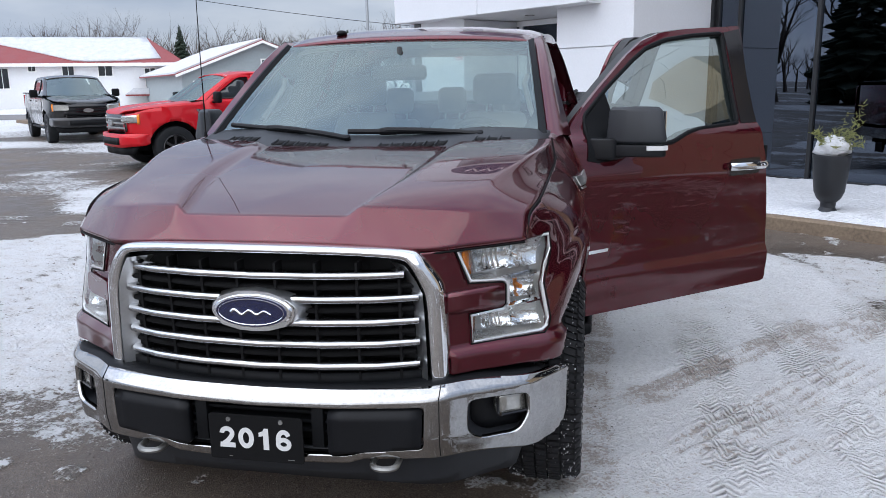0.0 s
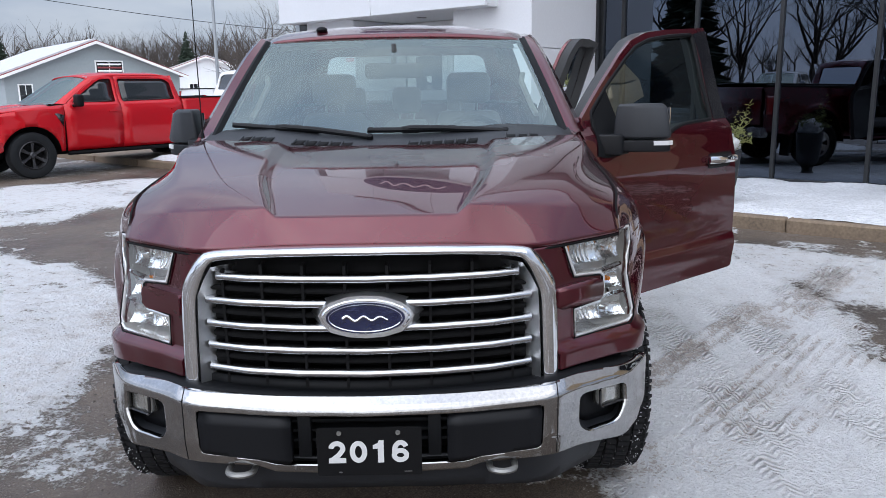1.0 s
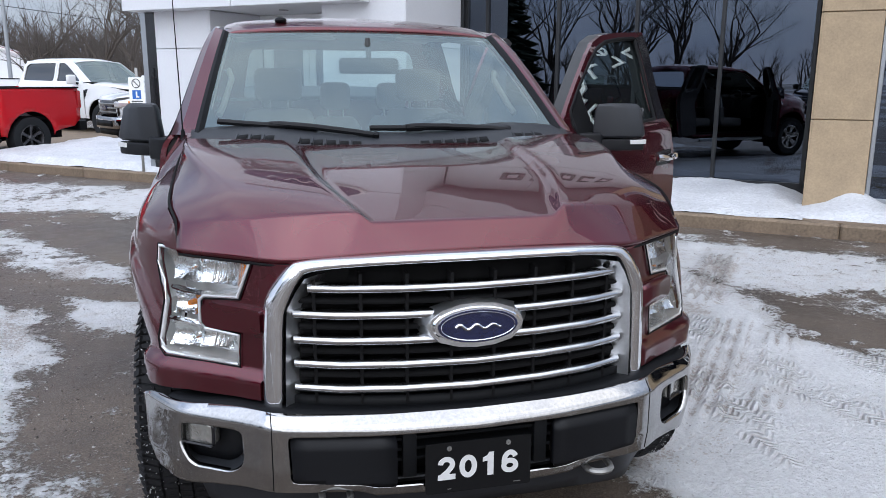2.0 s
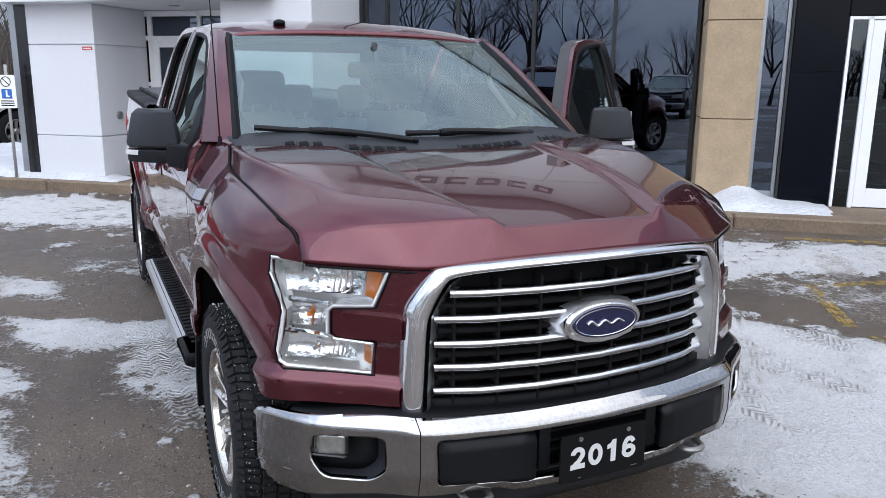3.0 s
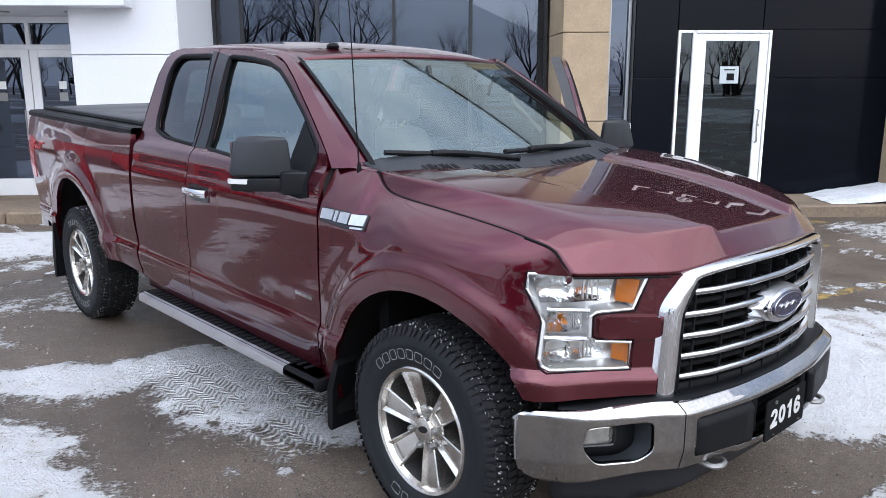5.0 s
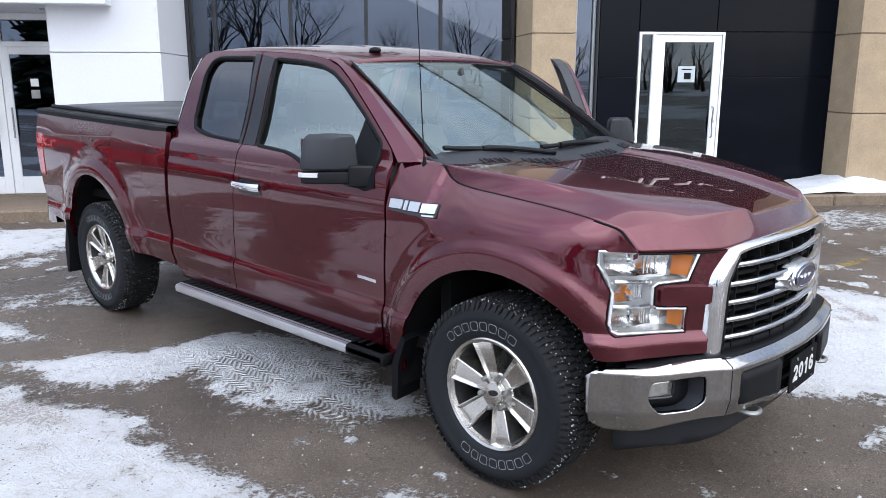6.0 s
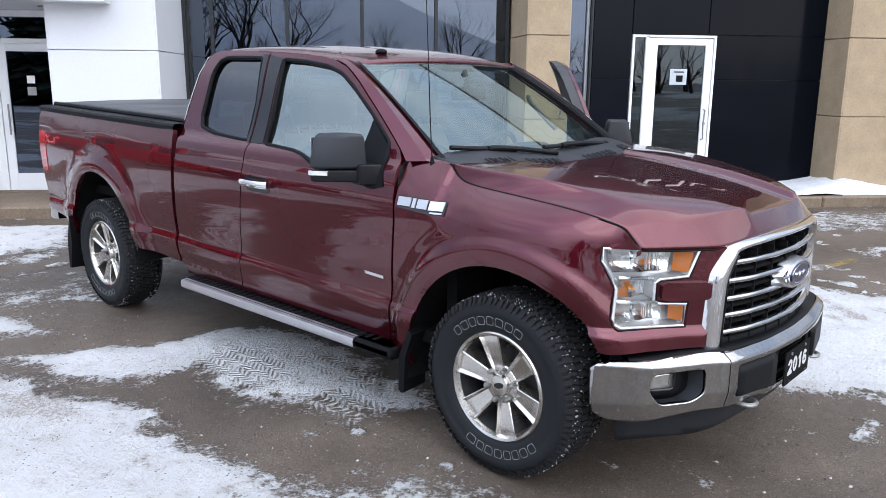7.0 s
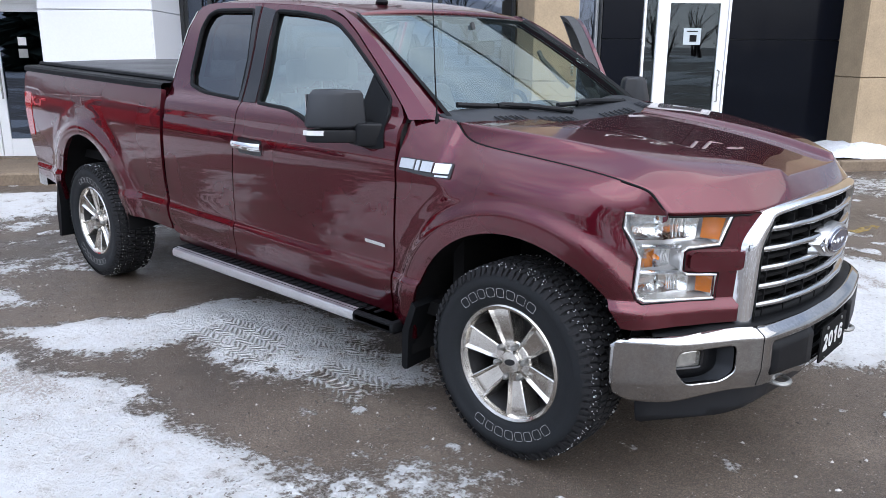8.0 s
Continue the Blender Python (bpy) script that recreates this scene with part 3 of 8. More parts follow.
# ---- ground: one sheet, finer near the truck; snow, ice and wet asphalt by where they lie ----
def value_noise(x, y, seed):
    xi, yi = np.floor(x).astype(np.int64), np.floor(y).astype(np.int64)
    fx, fy = x - xi, y - yi
    fx, fy = fx * fx * (3 - 2 * fx), fy * fy * (3 - 2 * fy)

    def rnd(i, j):
        h = (i * 374761393 + j * 668265263 + seed * 974634777) & 0x7FFFFFFF
        h = ((h ^ (h >> 13)) * 1274126177) & 0x7FFFFFFF
        return ((h ^ (h >> 16)) & 0xFFFF) / 65535.0
    a, b, c, d = rnd(xi, yi), rnd(xi + 1, yi), rnd(xi, yi + 1), rnd(xi + 1, yi + 1)
    return (a * (1 - fx) + b * fx) * (1 - fy) + (c * (1 - fx) + d * fx) * fy


def cloud(x, y, seed, octaves=4):
    out, amp, tot = 0, 1.0, 0
    for k in range(octaves):
        out = out + amp * value_noise(x * 2 ** k + 17.3 * k, y * 2 ** k - 9.1 * k, seed + k)
        tot += amp
        amp *= 0.5
    return out / tot


def inside_by(x, y, poly):
    """Signed distance to a polygon's edge, positive inside."""
    best = np.full(x.shape, 1e9)
    hit = np.zeros(x.shape, bool)
    for i in range(len(poly)):
        (x1, y1), (x2, y2) = poly[i - 1], poly[i]
        dx, dy = x2 - x1, y2 - y1
        t = np.clip(((x - x1) * dx + (y - y1) * dy) / (dx * dx + dy * dy), 0, 1)
        best = np.minimum(best, np.hypot(x - x1 - t * dx, y - y1 - t * dy))
        if dy:
            hit ^= ((y1 > y) != (y2 > y)) & (x < dx * (y - y1) / dy + x1)
    return np.where(hit, best, -best)


PATCHES = [  # weight, outline
    (1.42, [(0.82, -0.40), (1.2, -1.0), (2.2, -1.3), (4.5, -1.6), (3.3, -0.4), (3.0, 0.35), (2.6, 1.2), (3.0, 2.0), (2.9, 3.0), (2.6, 4.5), (1.0, 6.0), (0.3, 5.5), (0.45, 2.0)]),
    (0.95, [(2.9, 2.2), (3.8, 1.75), (4.9, 1.35), (6.0, 1.9), (5.3, 2.65), (4.3, 3.35), (3.4, 4.1), (2.6, 4.6)]),
    (1.12, [(-1.95, 3.0), (-1.62, 2.86), (-1.17, 2.62), (-0.9, 2.62), (-0.55, 2.5), (-0.4, 2.15), (-0.35, 1.5), (-0.5, 1.0), (-0.62, 0.75), (-1.02, 0.92), (-1.11, 1.13), (-1.36, 1.38), (-1.39, 1.77),
            (-1.33, 2.02), (-1.63, 2.08), (-1.85, 2.35)]),
    (1.0, [(-2.0, 2.6), (-1.88, 2.13), (-1.79, 1.66), (-1.90, 1.40), (-1.84, 0.97), (-1.70, 0.66), (-1.66, 0.30), (-2.2, 0.0), (-4.0, -0.3), (-6.0, 1.0), (-6.0, 3.5), (-4.3, 4.6), (-2.9, 3.8)]),
    (0.95, [(-7.0, 9.8), (-4.7, 10.6), (-3.1, 9.7), (-1.0, 8.75), (-0.2, 7.9), (0.5, 7.2), (-0.1, 5.9), (-1.0, 6.1), (-2.68, 7.0), (-4.1, 7.1), (-4.2, 5.9), (-5.5, 5.6), (-6.6, 7.0)]),
    (0.85, [(-1.5, 3.4), (-2.4, 3.9), (-3.4, 5.4), (-3.0, 6.0), (-2.0, 4.6), (-1.4, 3.9)]),
    (0.62, [(-1.55, 4.9), (-0.85, 4.6), (0.2, 5.2), (0.5, 4.6), (-0.4, 3.95), (-0.95, 3.86), (-1.5, 4.1)]),
    (0.55, [(-1.75, 0.65), (-1.2, 0.35), (-0.9, -0.1), (-1.6, -0.2), (-2.3, -0.3), (-2.3, 0.3)]),
    (0.6, [(6.0, 0.6), (8.5, -1.5), (10.0, -0.5), (8.0, 1.2), (6.4, 2.0)]),
    (0.95, [(-30, 21.5), (-14, 25.0), (-8, 30), (10, 44), (30, 30), (60, 60), (0, 140), (-90, 90), (-60, 30)]),
    (0.85, [(-34, 21.0), (-20.5, 19.5), (-19.0, 22.0), (-30, 25)]),
]


def axis(lo, hi, fine, far):
    mid = np.arange(lo, hi + 1e-6, fine)
    grow = np.cumsum(fine * 1.16 ** np.arange(1, 200))
    grow = grow[grow < far]
    return np.concatenate([(lo - grow)[::-1], mid, hi + grow])


def build_ground():
    xs, ys = axis(-4.2, 4.6, 0.021, 420), axis(-1.4, 6.4, 0.021, 420)
    X, Y = np.meshgrid(xs, ys)
    wx, wy = X + 0.22 * (cloud(X * 2.6, Y * 2.6, 3) - 0.5) + 0.5 * (cloud(X * 0.7, Y * 0.7, 5) - 0.5), Y + 0.22 * (cloud(X * 2.6, Y * 2.6, 8) - 0.5) + 0.5 * (cloud(X * 0.7, Y * 0.7, 9) - 0.5)
    snow = np.zeros(X.shape)
    for weight, poly in PATCHES:
        d = inside_by(wx, wy, poly)
        snow = np.maximum(snow, weight * np.clip(0.5 + d / 0.36, 0, 1))
    # thin ice scattered over the rest
    snow = np.maximum(snow, 0.62 * np.clip((cloud(X * 0.8, Y * 0.8, 21) - 0.56) / 0.10, 0, 1) * np.clip((np.hypot(X + 1, Y - 0.5) - 3.4) / 1.5, 0, 1))
    far = np.clip((np.hypot(X, Y) - 9) / 8, 0, 1)
    snow = np.maximum(snow, far * 0.8 * np.clip((cloud(X * 0.16, Y * 0.5, 31) - 0.46) / 0.12, 0, 1))
    # no snow in the wet gutter along the kerb
    V = X * math.sin(ANG) + Y * math.cos(ANG)
    U = X * math.cos(ANG) - Y * math.sin(ANG)
    gutter = np.clip((V - 5.45) / 0.2, 0, 1) * np.clip((6.6 - V) / 0.3, 0, 1)
    snow = snow * (1 - 0.85 * gutter * (cloud(U * 0.7, V * 5, 44) > 0.38))
    dark = np.clip((0.62 - np.abs(X)) / 0.5, 0, 1) * np.clip((Y + 0.9) / 0.4, 0, 1) * np.clip((5.0 - Y) / 0.6, 0, 1)
    snow = snow * (1 - 0.75 * dark)
    # worn thin in places
    snow = snow * (0.74 + 0.42 * np.clip((cloud(X * 1.5, Y * 1.5, 83) - 0.22) / 0.5, 0, 1)) - 0.22 * np.clip((cloud(X * 3.4, Y * 3.4, 87) - 0.58) / 0.12, 0, 1)
    # wheel tracks over the snow, along the building's v and the truck's y: brown churned ruts and ribbed prints
    mud = np.zeros(X.shape)
    rut = np.zeros(X.shape)
    ridge = np.zeros(X.shape)
    wob = 0.05 * (cloud(X * 2, Y * 2, 50) - 0.5)
    for across, along, c, w, lo, hi, amount in ((U, V, 0.46, 0.13, 1.15, 3.35, 0.62), (U, V, 0.68, 0.20, 2.5, 4.6, 0.55), (U, V, 1.0, 0.20, 0.2, 2.2, 0.25), (U, V, 2.3, 0.20, 1.0, 5.0, 0.55), (X, Y, 1.0, 0.16, -0.4, 3.2, 0.6), (X, Y, -2.05, 0.22, 1.5, 4.5, 0.5)):
        off = np.abs(across - c + wob)
        band = np.clip((w - off) / (w * 0.45), 0, 1) * np.clip((along - lo) / 0.3, 0, 1) * np.clip((hi - along) / 0.3, 0, 1)
        churn = np.clip((cloud(X * 6, Y * 6, 52) - 0.30) / 0.25, 0, 1)
        mud = np.maximum(mud, amount * band * (0.35 + 0.65 * churn))
        rut = np.maximum(rut, band * (0.35 + 0.45 * amount))
    for across, along, c, w, lo, hi, pitch in ((U, V, 0.95, 0.15, 0.8, 2.8, 0.07), (U, V, 1.25, 0.12, 1.2, 2.6, 0.07), (U, V, 0.66, 0.16, 3.0, 4.8, 0.08), (U, V, 0.46, 0.12, 1.5, 3.3, 0.08), (X, Y, -0.98, 0.13, 0.72, 1.25, 0.07)):
        off = across - c + 0.4 * wob
        band = np.clip((w - np.abs(off)) / 0.04, 0, 1) * np.clip((along - lo) / 0.1, 0, 1) * np.clip((hi - along) / 0.15, 0, 1) * np.clip((cloud(X * 2.5, Y * 2.5, 77) - 0.30) / 0.15, 0, 1)
        rib = 0.5 + 0.5 * np.sin(off * math.tau / pitch + 0.2 * np.sin(along * 25))
        ridge = np.maximum(ridge, band * rib)
        # print grooves browned through the mud mask, standing in for their shade
        mud = np.maximum(mud, 0.50 * band * np.clip(1.5 * (1 - rib) - 0.3, 0, 1))
    snow = snow * (1 - 0.10 * np.clip(mud, 0, 1) * (cloud(X * 7, Y * 7, 58) > 0.42))
    # thin broken crusts along the edges and out on the asphalt
    crust = np.clip((cloud(X * 5.5, Y * 5.5, 91) - 0.60) / 0.07, 0, 1) * np.clip((cloud(X * 0.9, Y * 0.9, 93) - 0.40) / 0.15, 0, 1)
    snow = np.maximum(snow, 0.66 * crust * (1 - dark))
    lump = cloud(X * 9, Y * 9, 60) - 0.5
    body = np.clip((snow - 0.35) / 0.5, 0, 1)
    near = 1 - np.clip((np.hypot(X, Y - 2) - 14) / 20, 0, 1)
    Z = near * (0.006 * (cloud(X * 1.1, Y * 1.1, 70) - 0.5) + body * (0.012 + 0.022 * np.clip(lump + 0.2, 0, 1) + 0.024 * (cloud(X * 16, Y * 16, 63) - 0.5) - 0.018 * rut + 0.026 * ridge)) - 0.003
    # plain under the wheels
    for wx0 in (-0.83, 0.83):
        for wy0 in (0.0, 3.683):
            k = np.clip((np.hypot((X - wx0) / 0.8, Y - wy0) - 0.15) / 0.15, 0, 1)
            Z = Z * k
    ny, nx = X.shape
    verts = np.stack([X.ravel(), Y.ravel(), Z.ravel()], 1)
    i = np.arange(nx * (ny - 1)).reshape(ny - 1, nx)[:, :-1].ravel()
    faces = np.stack([i, i + 1, i + nx + 1, i + nx], 1)
    me = bpy.data.meshes.new("ground")
    me.vertices.add(len(verts))
    me.vertices.foreach_set("co", verts.ravel())
    me.loops.add(faces.size)
    me.loops.foreach_set("vertex_index", faces.ravel())
    me.polygons.add(len(faces))
    me.polygons.foreach_set("loop_start", np.arange(0, faces.size, 4))
    me.polygons.foreach_set("use_smooth", np.ones(len(faces), bool))
    # prints of tyre tread pressed into the crust
    tread = np.zeros(X.shape)
    for across, along, c, w, lo, hi in ((X, Y, -0.98, 0.20, 0.62, 2.3), (X, Y, -0.62, 0.14, 0.9, 2.0), (U, V, 0.62, 0.17, 3.2, 4.9), (X, Y, 1.62, 0.17, -0.6, 2.4), (X, Y, 2.15, 0.17, -0.6, 2.4), (X, Y, 2.75, 0.15, 0.2, 2.8)):
        tread = np.maximum(tread, (1.0 if c < 0 else 0.85) * np.clip((w - np.abs(across - c + wob)) / 0.05, 0, 1) * np.clip((along - lo) / 0.2, 0, 1) * np.clip((hi - along) / 0.2, 0, 1) * np.clip((cloud(X * 2.2, Y * 2.2, 97) - 0.30) / 0.2, 0, 1))
    for name, values in (("snow", snow), ("mud", mud), ("tread", tread)):
        at = me.attributes.new(name, "FLOAT", "POINT")
        at.data.foreach_set("value", values.ravel().astype(np.float32))
    me.update(calc_edges=True)
    me.materials.append(GROUND)
    tagged(new("ground", me), "wet brown asphalt with packed snow and ice", "ground", kind="structure")


def ground_material():
    m = bpy.data.materials.new("asphalt_and_snow")
    m.use_nodes = True
    n, l = m.node_tree.nodes, m.node_tree.links
    p = n["Principled BSDF"]
    co = n.new("ShaderNodeTexCoord")

    def noise_tex(scale, detail=4.0, rough=0.55):
        t = n.new("ShaderNodeTexNoise")
        t.inputs["Scale"].default_value, t.inputs["Detail"].default_value, t.inputs["Roughness"].default_value = scale, detail, rough
        l.new(co.outputs["Object"], t.inputs["Vector"])
        return t.outputs["Fac"]

    def mth(op, a, b, c=None):
        t = n.new("ShaderNodeMath")
        t.operation = op
        for k, v in enumerate((a, b, c)):
            if v is None:
                continue
            if isinstance(v, (int, float)):
                t.inputs[k].default_value = v
            else:
                l.new(v, t.inputs[k])
        return t.outputs["Value"]

    def ramp(fac, stops):
        t = n.new("ShaderNodeValToRGB")
        while len(t.color_ramp.elements) < len(stops):
            t.color_ramp.elements.new(0.5)
        for e, (pos, col) in zip(t.color_ramp.elements, stops):
            e.position, e.color = pos, (*col, 1) if len(col) == 3 else col
        l.new(fac, t.inputs["Fac"])
        return t.outputs["Color"]

    def blend(fac, a, b):
        t = n.new("ShaderNodeMix")
        t.data_type = "RGBA"
        l.new(fac, t.inputs["Factor"])
        l.new(a, t.inputs[6])
        l.new(b, t.inputs[7])
        return t.outputs[2]

    at_s, at_m, at_t = (n.new("ShaderNodeAttribute") for k in range(3))
    at_s.attribute_name, at_m.attribute_name, at_t.attribute_name = "snow", "mud", "tread"
    fine, mid, big = noise_tex(48, 6, 0.7), noise_tex(8, 8, 0.66), noise_tex(0.9, 6, 0.6)
    grit = noise_tex(150, 3, 0.7)
    mask = mth("ADD", at_s.outputs["Fac"], mth("MULTIPLY", mth("SUBTRACT", mid, 0.5), 1.45))
    mask = mth("ADD", mask, mth("MULTIPLY", mth("SUBTRACT", noise_tex(21, 5, 0.65), 0.5), 0.9))
    mask = mth("ADD", mask, mth("MULTIPLY", mth("SUBTRACT", fine, 0.5), 0.95))

    def step(lo, hi, value=None):
        t = n.new("ShaderNodeMapRange")
        t.interpolation_type = "SMOOTHSTEP"
        t.inputs["From Min"].default_value, t.inputs["From Max"].default_value = lo, hi
        l.new(value or mask, t.inputs["Value"])
        return t.outputs["Result"]

    def pebbles(scale, lo, hi):
        t = n.new("ShaderNodeTexVoronoi")
        t.inputs["Scale"].default_value = scale
        l.new(co.outputs["Object"], t.inputs["Vector"])
        return t, mth("SUBTRACT", 1.0, step(lo, hi, t.outputs["Distance"]))

    # herringbone of tread blocks, a few centimetres from rib to rib
    xyz = n.new("ShaderNodeSeparateXYZ")
    l.new(co.outputs["Object"], xyz.inputs["Vector"])
    zig = mth("PINGPONG", mth("ADD", xyz.outputs["X"], mth("MULTIPLY", noise_tex(5, 3), 0.06)), 0.055)
    wave = mth("SINE", mth("MULTIPLY", mth("ADD", mth("ADD", xyz.outputs["Y"], zig), mth("MULTIPLY", noise_tex(9, 3), 0.03)), math.tau / 0.042), 0.0)
    print_f = mth("MULTIPLY", at_t.outputs["Fac"], step(0.36, 0.52, noise_tex(7, 4)))
    print_h = mth("MULTIPLY", print_f, wave)
    mask = mth("ADD", mask, mth("MULTIPLY", print_h, 0.17))
    mask = mth("SUBTRACT", mask, mth("MULTIPLY", print_f, 0.02))
    ice, cover = step(0.40, 0.56), step(0.55, 0.68)
    asphalt = ramp(mth("ADD", mth("MULTIPLY", grit, 0.70), mth("MULTIPLY", big, 0.45)), [(0.40, (0.026, 0.0195, 0.0145)), (0.56, (0.076, 0.057, 0.0425)), (0.74, (0.21, 0.165, 0.127))])
    # aggregate: dark and pale chips bedded in the surface
    vor, chip = pebbles(70, 0.16, 0.30)
    tone = ramp(vor.outputs["Color"], [(0.0, (0.022, 0.020, 0.018)), (0.62, (0.055, 0.047, 0.040)), (0.80, (0.30, 0.27, 0.24)), (1.0, (0.48, 0.45, 0.41))])
    asphalt = blend(mth("MULTIPLY", chip, mth("MULTIPLY", step(0.32, 0.52, noise_tex(21, 3)), 0.95)), asphalt, tone)
    snowc = ramp(mth("ADD", mth("MULTIPLY", mid, 0.65), mth("MULTIPLY", fine, 0.35)), [(0.34, (0.44, 0.405, 0.375)), (0.43, (0.74, 0.725, 0.71)), (0.54, (0.80, 0.805, 0.81))])
    snowc = blend(mth("MULTIPLY", step(0.54, 0.74, big), 0.14), snowc, ramp(fine, [(0.3, (0.30, 0.275, 0.255)), (0.7, (0.56, 0.535, 0.51))]))
    # thickest snow whitened, lifting the driver's side where the light falls short
    white_snow = ramp(fine, [(0.30, (0.72, 0.72, 0.725)), (0.58, (0.93, 0.935, 0.94))])
    deep = step(1.02, 1.26, at_s.outputs["Fac"])
    snowc = blend(mth("MULTIPLY", deep, 0.85), snowc, white_snow)
    dirty = ramp(fine, [(0.35, (0.16, 0.110, 0.080)), (0.65, (0.46, 0.375, 0.31))])
    speckle = mth("ADD", mth("MULTIPLY", mth("SUBTRACT", fine, 0.5), 3.2), mth("MULTIPLY", mth("SUBTRACT", mid, 0.5), 1.1))
    # carries the real churned mud and the shade painted into print grooves
    mud_and_groove_f = mth("MULTIPLY", mth("MULTIPLY", step(0.34, 0.66, mth("ADD", at_m.outputs["Fac"], speckle)), step(0.04, 0.30, at_m.outputs["Fac"])), 0.70)
    # tread troughs tinted brown: churned dirt plus painted shade
    snowc = blend(mth("MULTIPLY", print_f, mth("MULTIPLY_ADD", wave, -0.20, 0.15)), snowc, dirty)
    dust = mth("MULTIPLY", step(0.10, 0.8, at_m.outputs["Fac"]), 0.16)
    snowc = blend(mud_and_groove_f, blend(dust, snowc, dirty), dirty)
    # loose grit lying on the snow
    vor, chip = pebbles(30, 0.12, 0.20)
    sparse = step(0.44, 0.56, noise_tex(5, 3))
    snowc = blend(mth("MULTIPLY", mth("MULTIPLY", chip, sparse), mth("MULTIPLY_ADD", deep, -0.5, 0.9)), snowc, asphalt)
    slush = ramp(mth("ADD", mth("MULTIPLY", fine, 0.65), mth("MULTIPLY", big, 0.35)), [(0.36, (0.17, 0.130, 0.102)), (0.48, (0.36, 0.315, 0.275)), (0.60, (0.60, 0.57, 0.54))])
    base = blend(mth("MULTIPLY", ice, 0.75), asphalt, slush)
    # thin frozen crust broken into a web of plates
    web = n.new("ShaderNodeTexVoronoi")
    web.feature = "DISTANCE_TO_EDGE"
    web.inputs["Scale"].default_value = 17
    warp = n.new("ShaderNodeMix")
    warp.data_type = "VECTOR"
    warp.inputs["Factor"].default_value = 0.06
    wn3 = n.new("ShaderNodeTexNoise")
    wn3.inputs["Scale"].default_value = 6
    l.new(co.outputs["Object"], wn3.inputs["Vector"])
    l.new(co.outputs["Object"], warp.inputs[4])
    l.new(wn3.outputs["Color"], warp.inputs[5])
    l.new(warp.outputs[1], web.inputs["Vector"])
    rim = mth("MULTIPLY", mth("SUBTRACT", 1.0, step(0.03, 0.10, web.outputs["Distance"])), mth("MULTIPLY", step(0.40, 0.58), step(0.42, 0.56, noise_tex(3.1, 4))))
    base = blend(mth("MULTIPLY", rim, 0.7), base, ramp(fine, [(0.3, (0.50, 0.49, 0.475)), (0.7, (0.80, 0.795, 0.785))]))
    l.new(blend(cover, base, snowc), p.inputs["Base Color"])
    wet = n.new("ShaderNodeMapRange")
    wet.inputs["From Min"].default_value, wet.inputs["From Max"].default_value = 0.40, 0.62
    wet.inputs["To Min"].default_value, wet.inputs["To Max"].default_value = 0.34, 0.70
    l.new(mth("ADD", mth("MULTIPLY", big, 0.7), mth("MULTIPLY", mid, 0.3)), wet.inputs["Value"])
    l.new(mth("ADD", mth("MULTIPLY", wet.outputs["Result"], mth("SUBTRACT", 1.0, cover)), mth("MULTIPLY", cover, 0.60)), p.inputs["Roughness"])
    h = mth("ADD", mth("ADD", mth("ADD", mth("MULTIPLY", rim, 0.5), mth("MULTIPLY", mth("MULTIPLY", print_h, ice), 1.3)), mth("MULTIPLY", grit, 0.35)), mth("ADD", mth("MULTIPLY", ice, mth("MULTIPLY", fine, 0.7)), mth("MULTIPLY", cover, mth("ADD", mth("MULTIPLY", fine, 1.9), mth("MULTIPLY", mid, 1.6)))))
    b = n.new("ShaderNodeBump")
    b.inputs["Strength"].default_value, b.inputs["Distance"].default_value = 1.0, 0.020
    l.new(h, b.inputs["Height"])
    l.new(b.outputs["Normal"], p.inputs["Normal"])
    return m


GROUND = ground_material()
build_ground()


def crumbs(name, label, material, count, size, seed, spots):
    """Small broken lumps strewn over the ground."""
    rng = random.Random(seed)
    verts, faces = [], []
    for k in range(count):
        x0, x1, y0, y1 = spots[k % len(spots)]
        c = Vector((rng.uniform(x0, x1), rng.uniform(y0, y1), 0.0))
        r, a = size * rng.uniform(0.4, 1.0) ** 2 * 1.6, rng.uniform(0, math.tau)
        long = rng.uniform(1.0, 2.2)
        i = len(verts)
        for j in range(5):
            t = j * math.tau / 5 + rng.uniform(-0.3, 0.3)
            px, py = r * long * math.cos(t), r * math.sin(t)
            verts.append((c.x + px * math.cos(a) - py * math.sin(a), c.y + px * math.sin(a) + py * math.cos(a), -0.004))
        verts.append((c.x + rng.uniform(-0.3, 0.3) * r, c.y + rng.uniform(-0.3, 0.3) * r, r * rng.uniform(0.2, 0.4) + 0.002))
        faces += [(i + j, i + (j + 1) % 5, i + 5) for j in range(5)]
    me = bpy.data.meshes.new(name)
    me.from_pydata(verts, [], faces)
    me.materials.append(material)
    tagged(new(name, me), label, "snow" if "snow" in name else "grit", kind="stuff")


DIRTYSNOW = mat("grey_slush", (0.36, 0.345, 0.325), 0.7, 0, 0.4, 6, 60, 0.4)
GRIT = mat("road_grit", (0.07, 0.06, 0.05), 0.7, 0, 0.6, 9, 60, 0.3)
near_truck = [(-3.2, -0.9, -0.9, 0.9), (-2.2, -0.9, 0.4, 3.2), (-1.6, 1.2, -1.5, -0.6), (-3.2, -1.6, 1.0, 4.5), (-1.6, -0.9, 3.0, 5.2)]
crumbs("snow_crumbs", "small grey crumbs of broken slush on asphalt", DIRTYSNOW, 420, 0.0055, 71, near_truck)
crumbs("loose_grit", "dark loose grit on the snow and asphalt", GRIT, 3200, 0.0046, 72, near_truck + [(0.9, 2.4, -0.9, 2.5), (0.9, 3.4, -0.6, 3.5), (1.0, 2.8, -1.3, 1.2), (1.0, 3.0, 0.2, 2.6)])

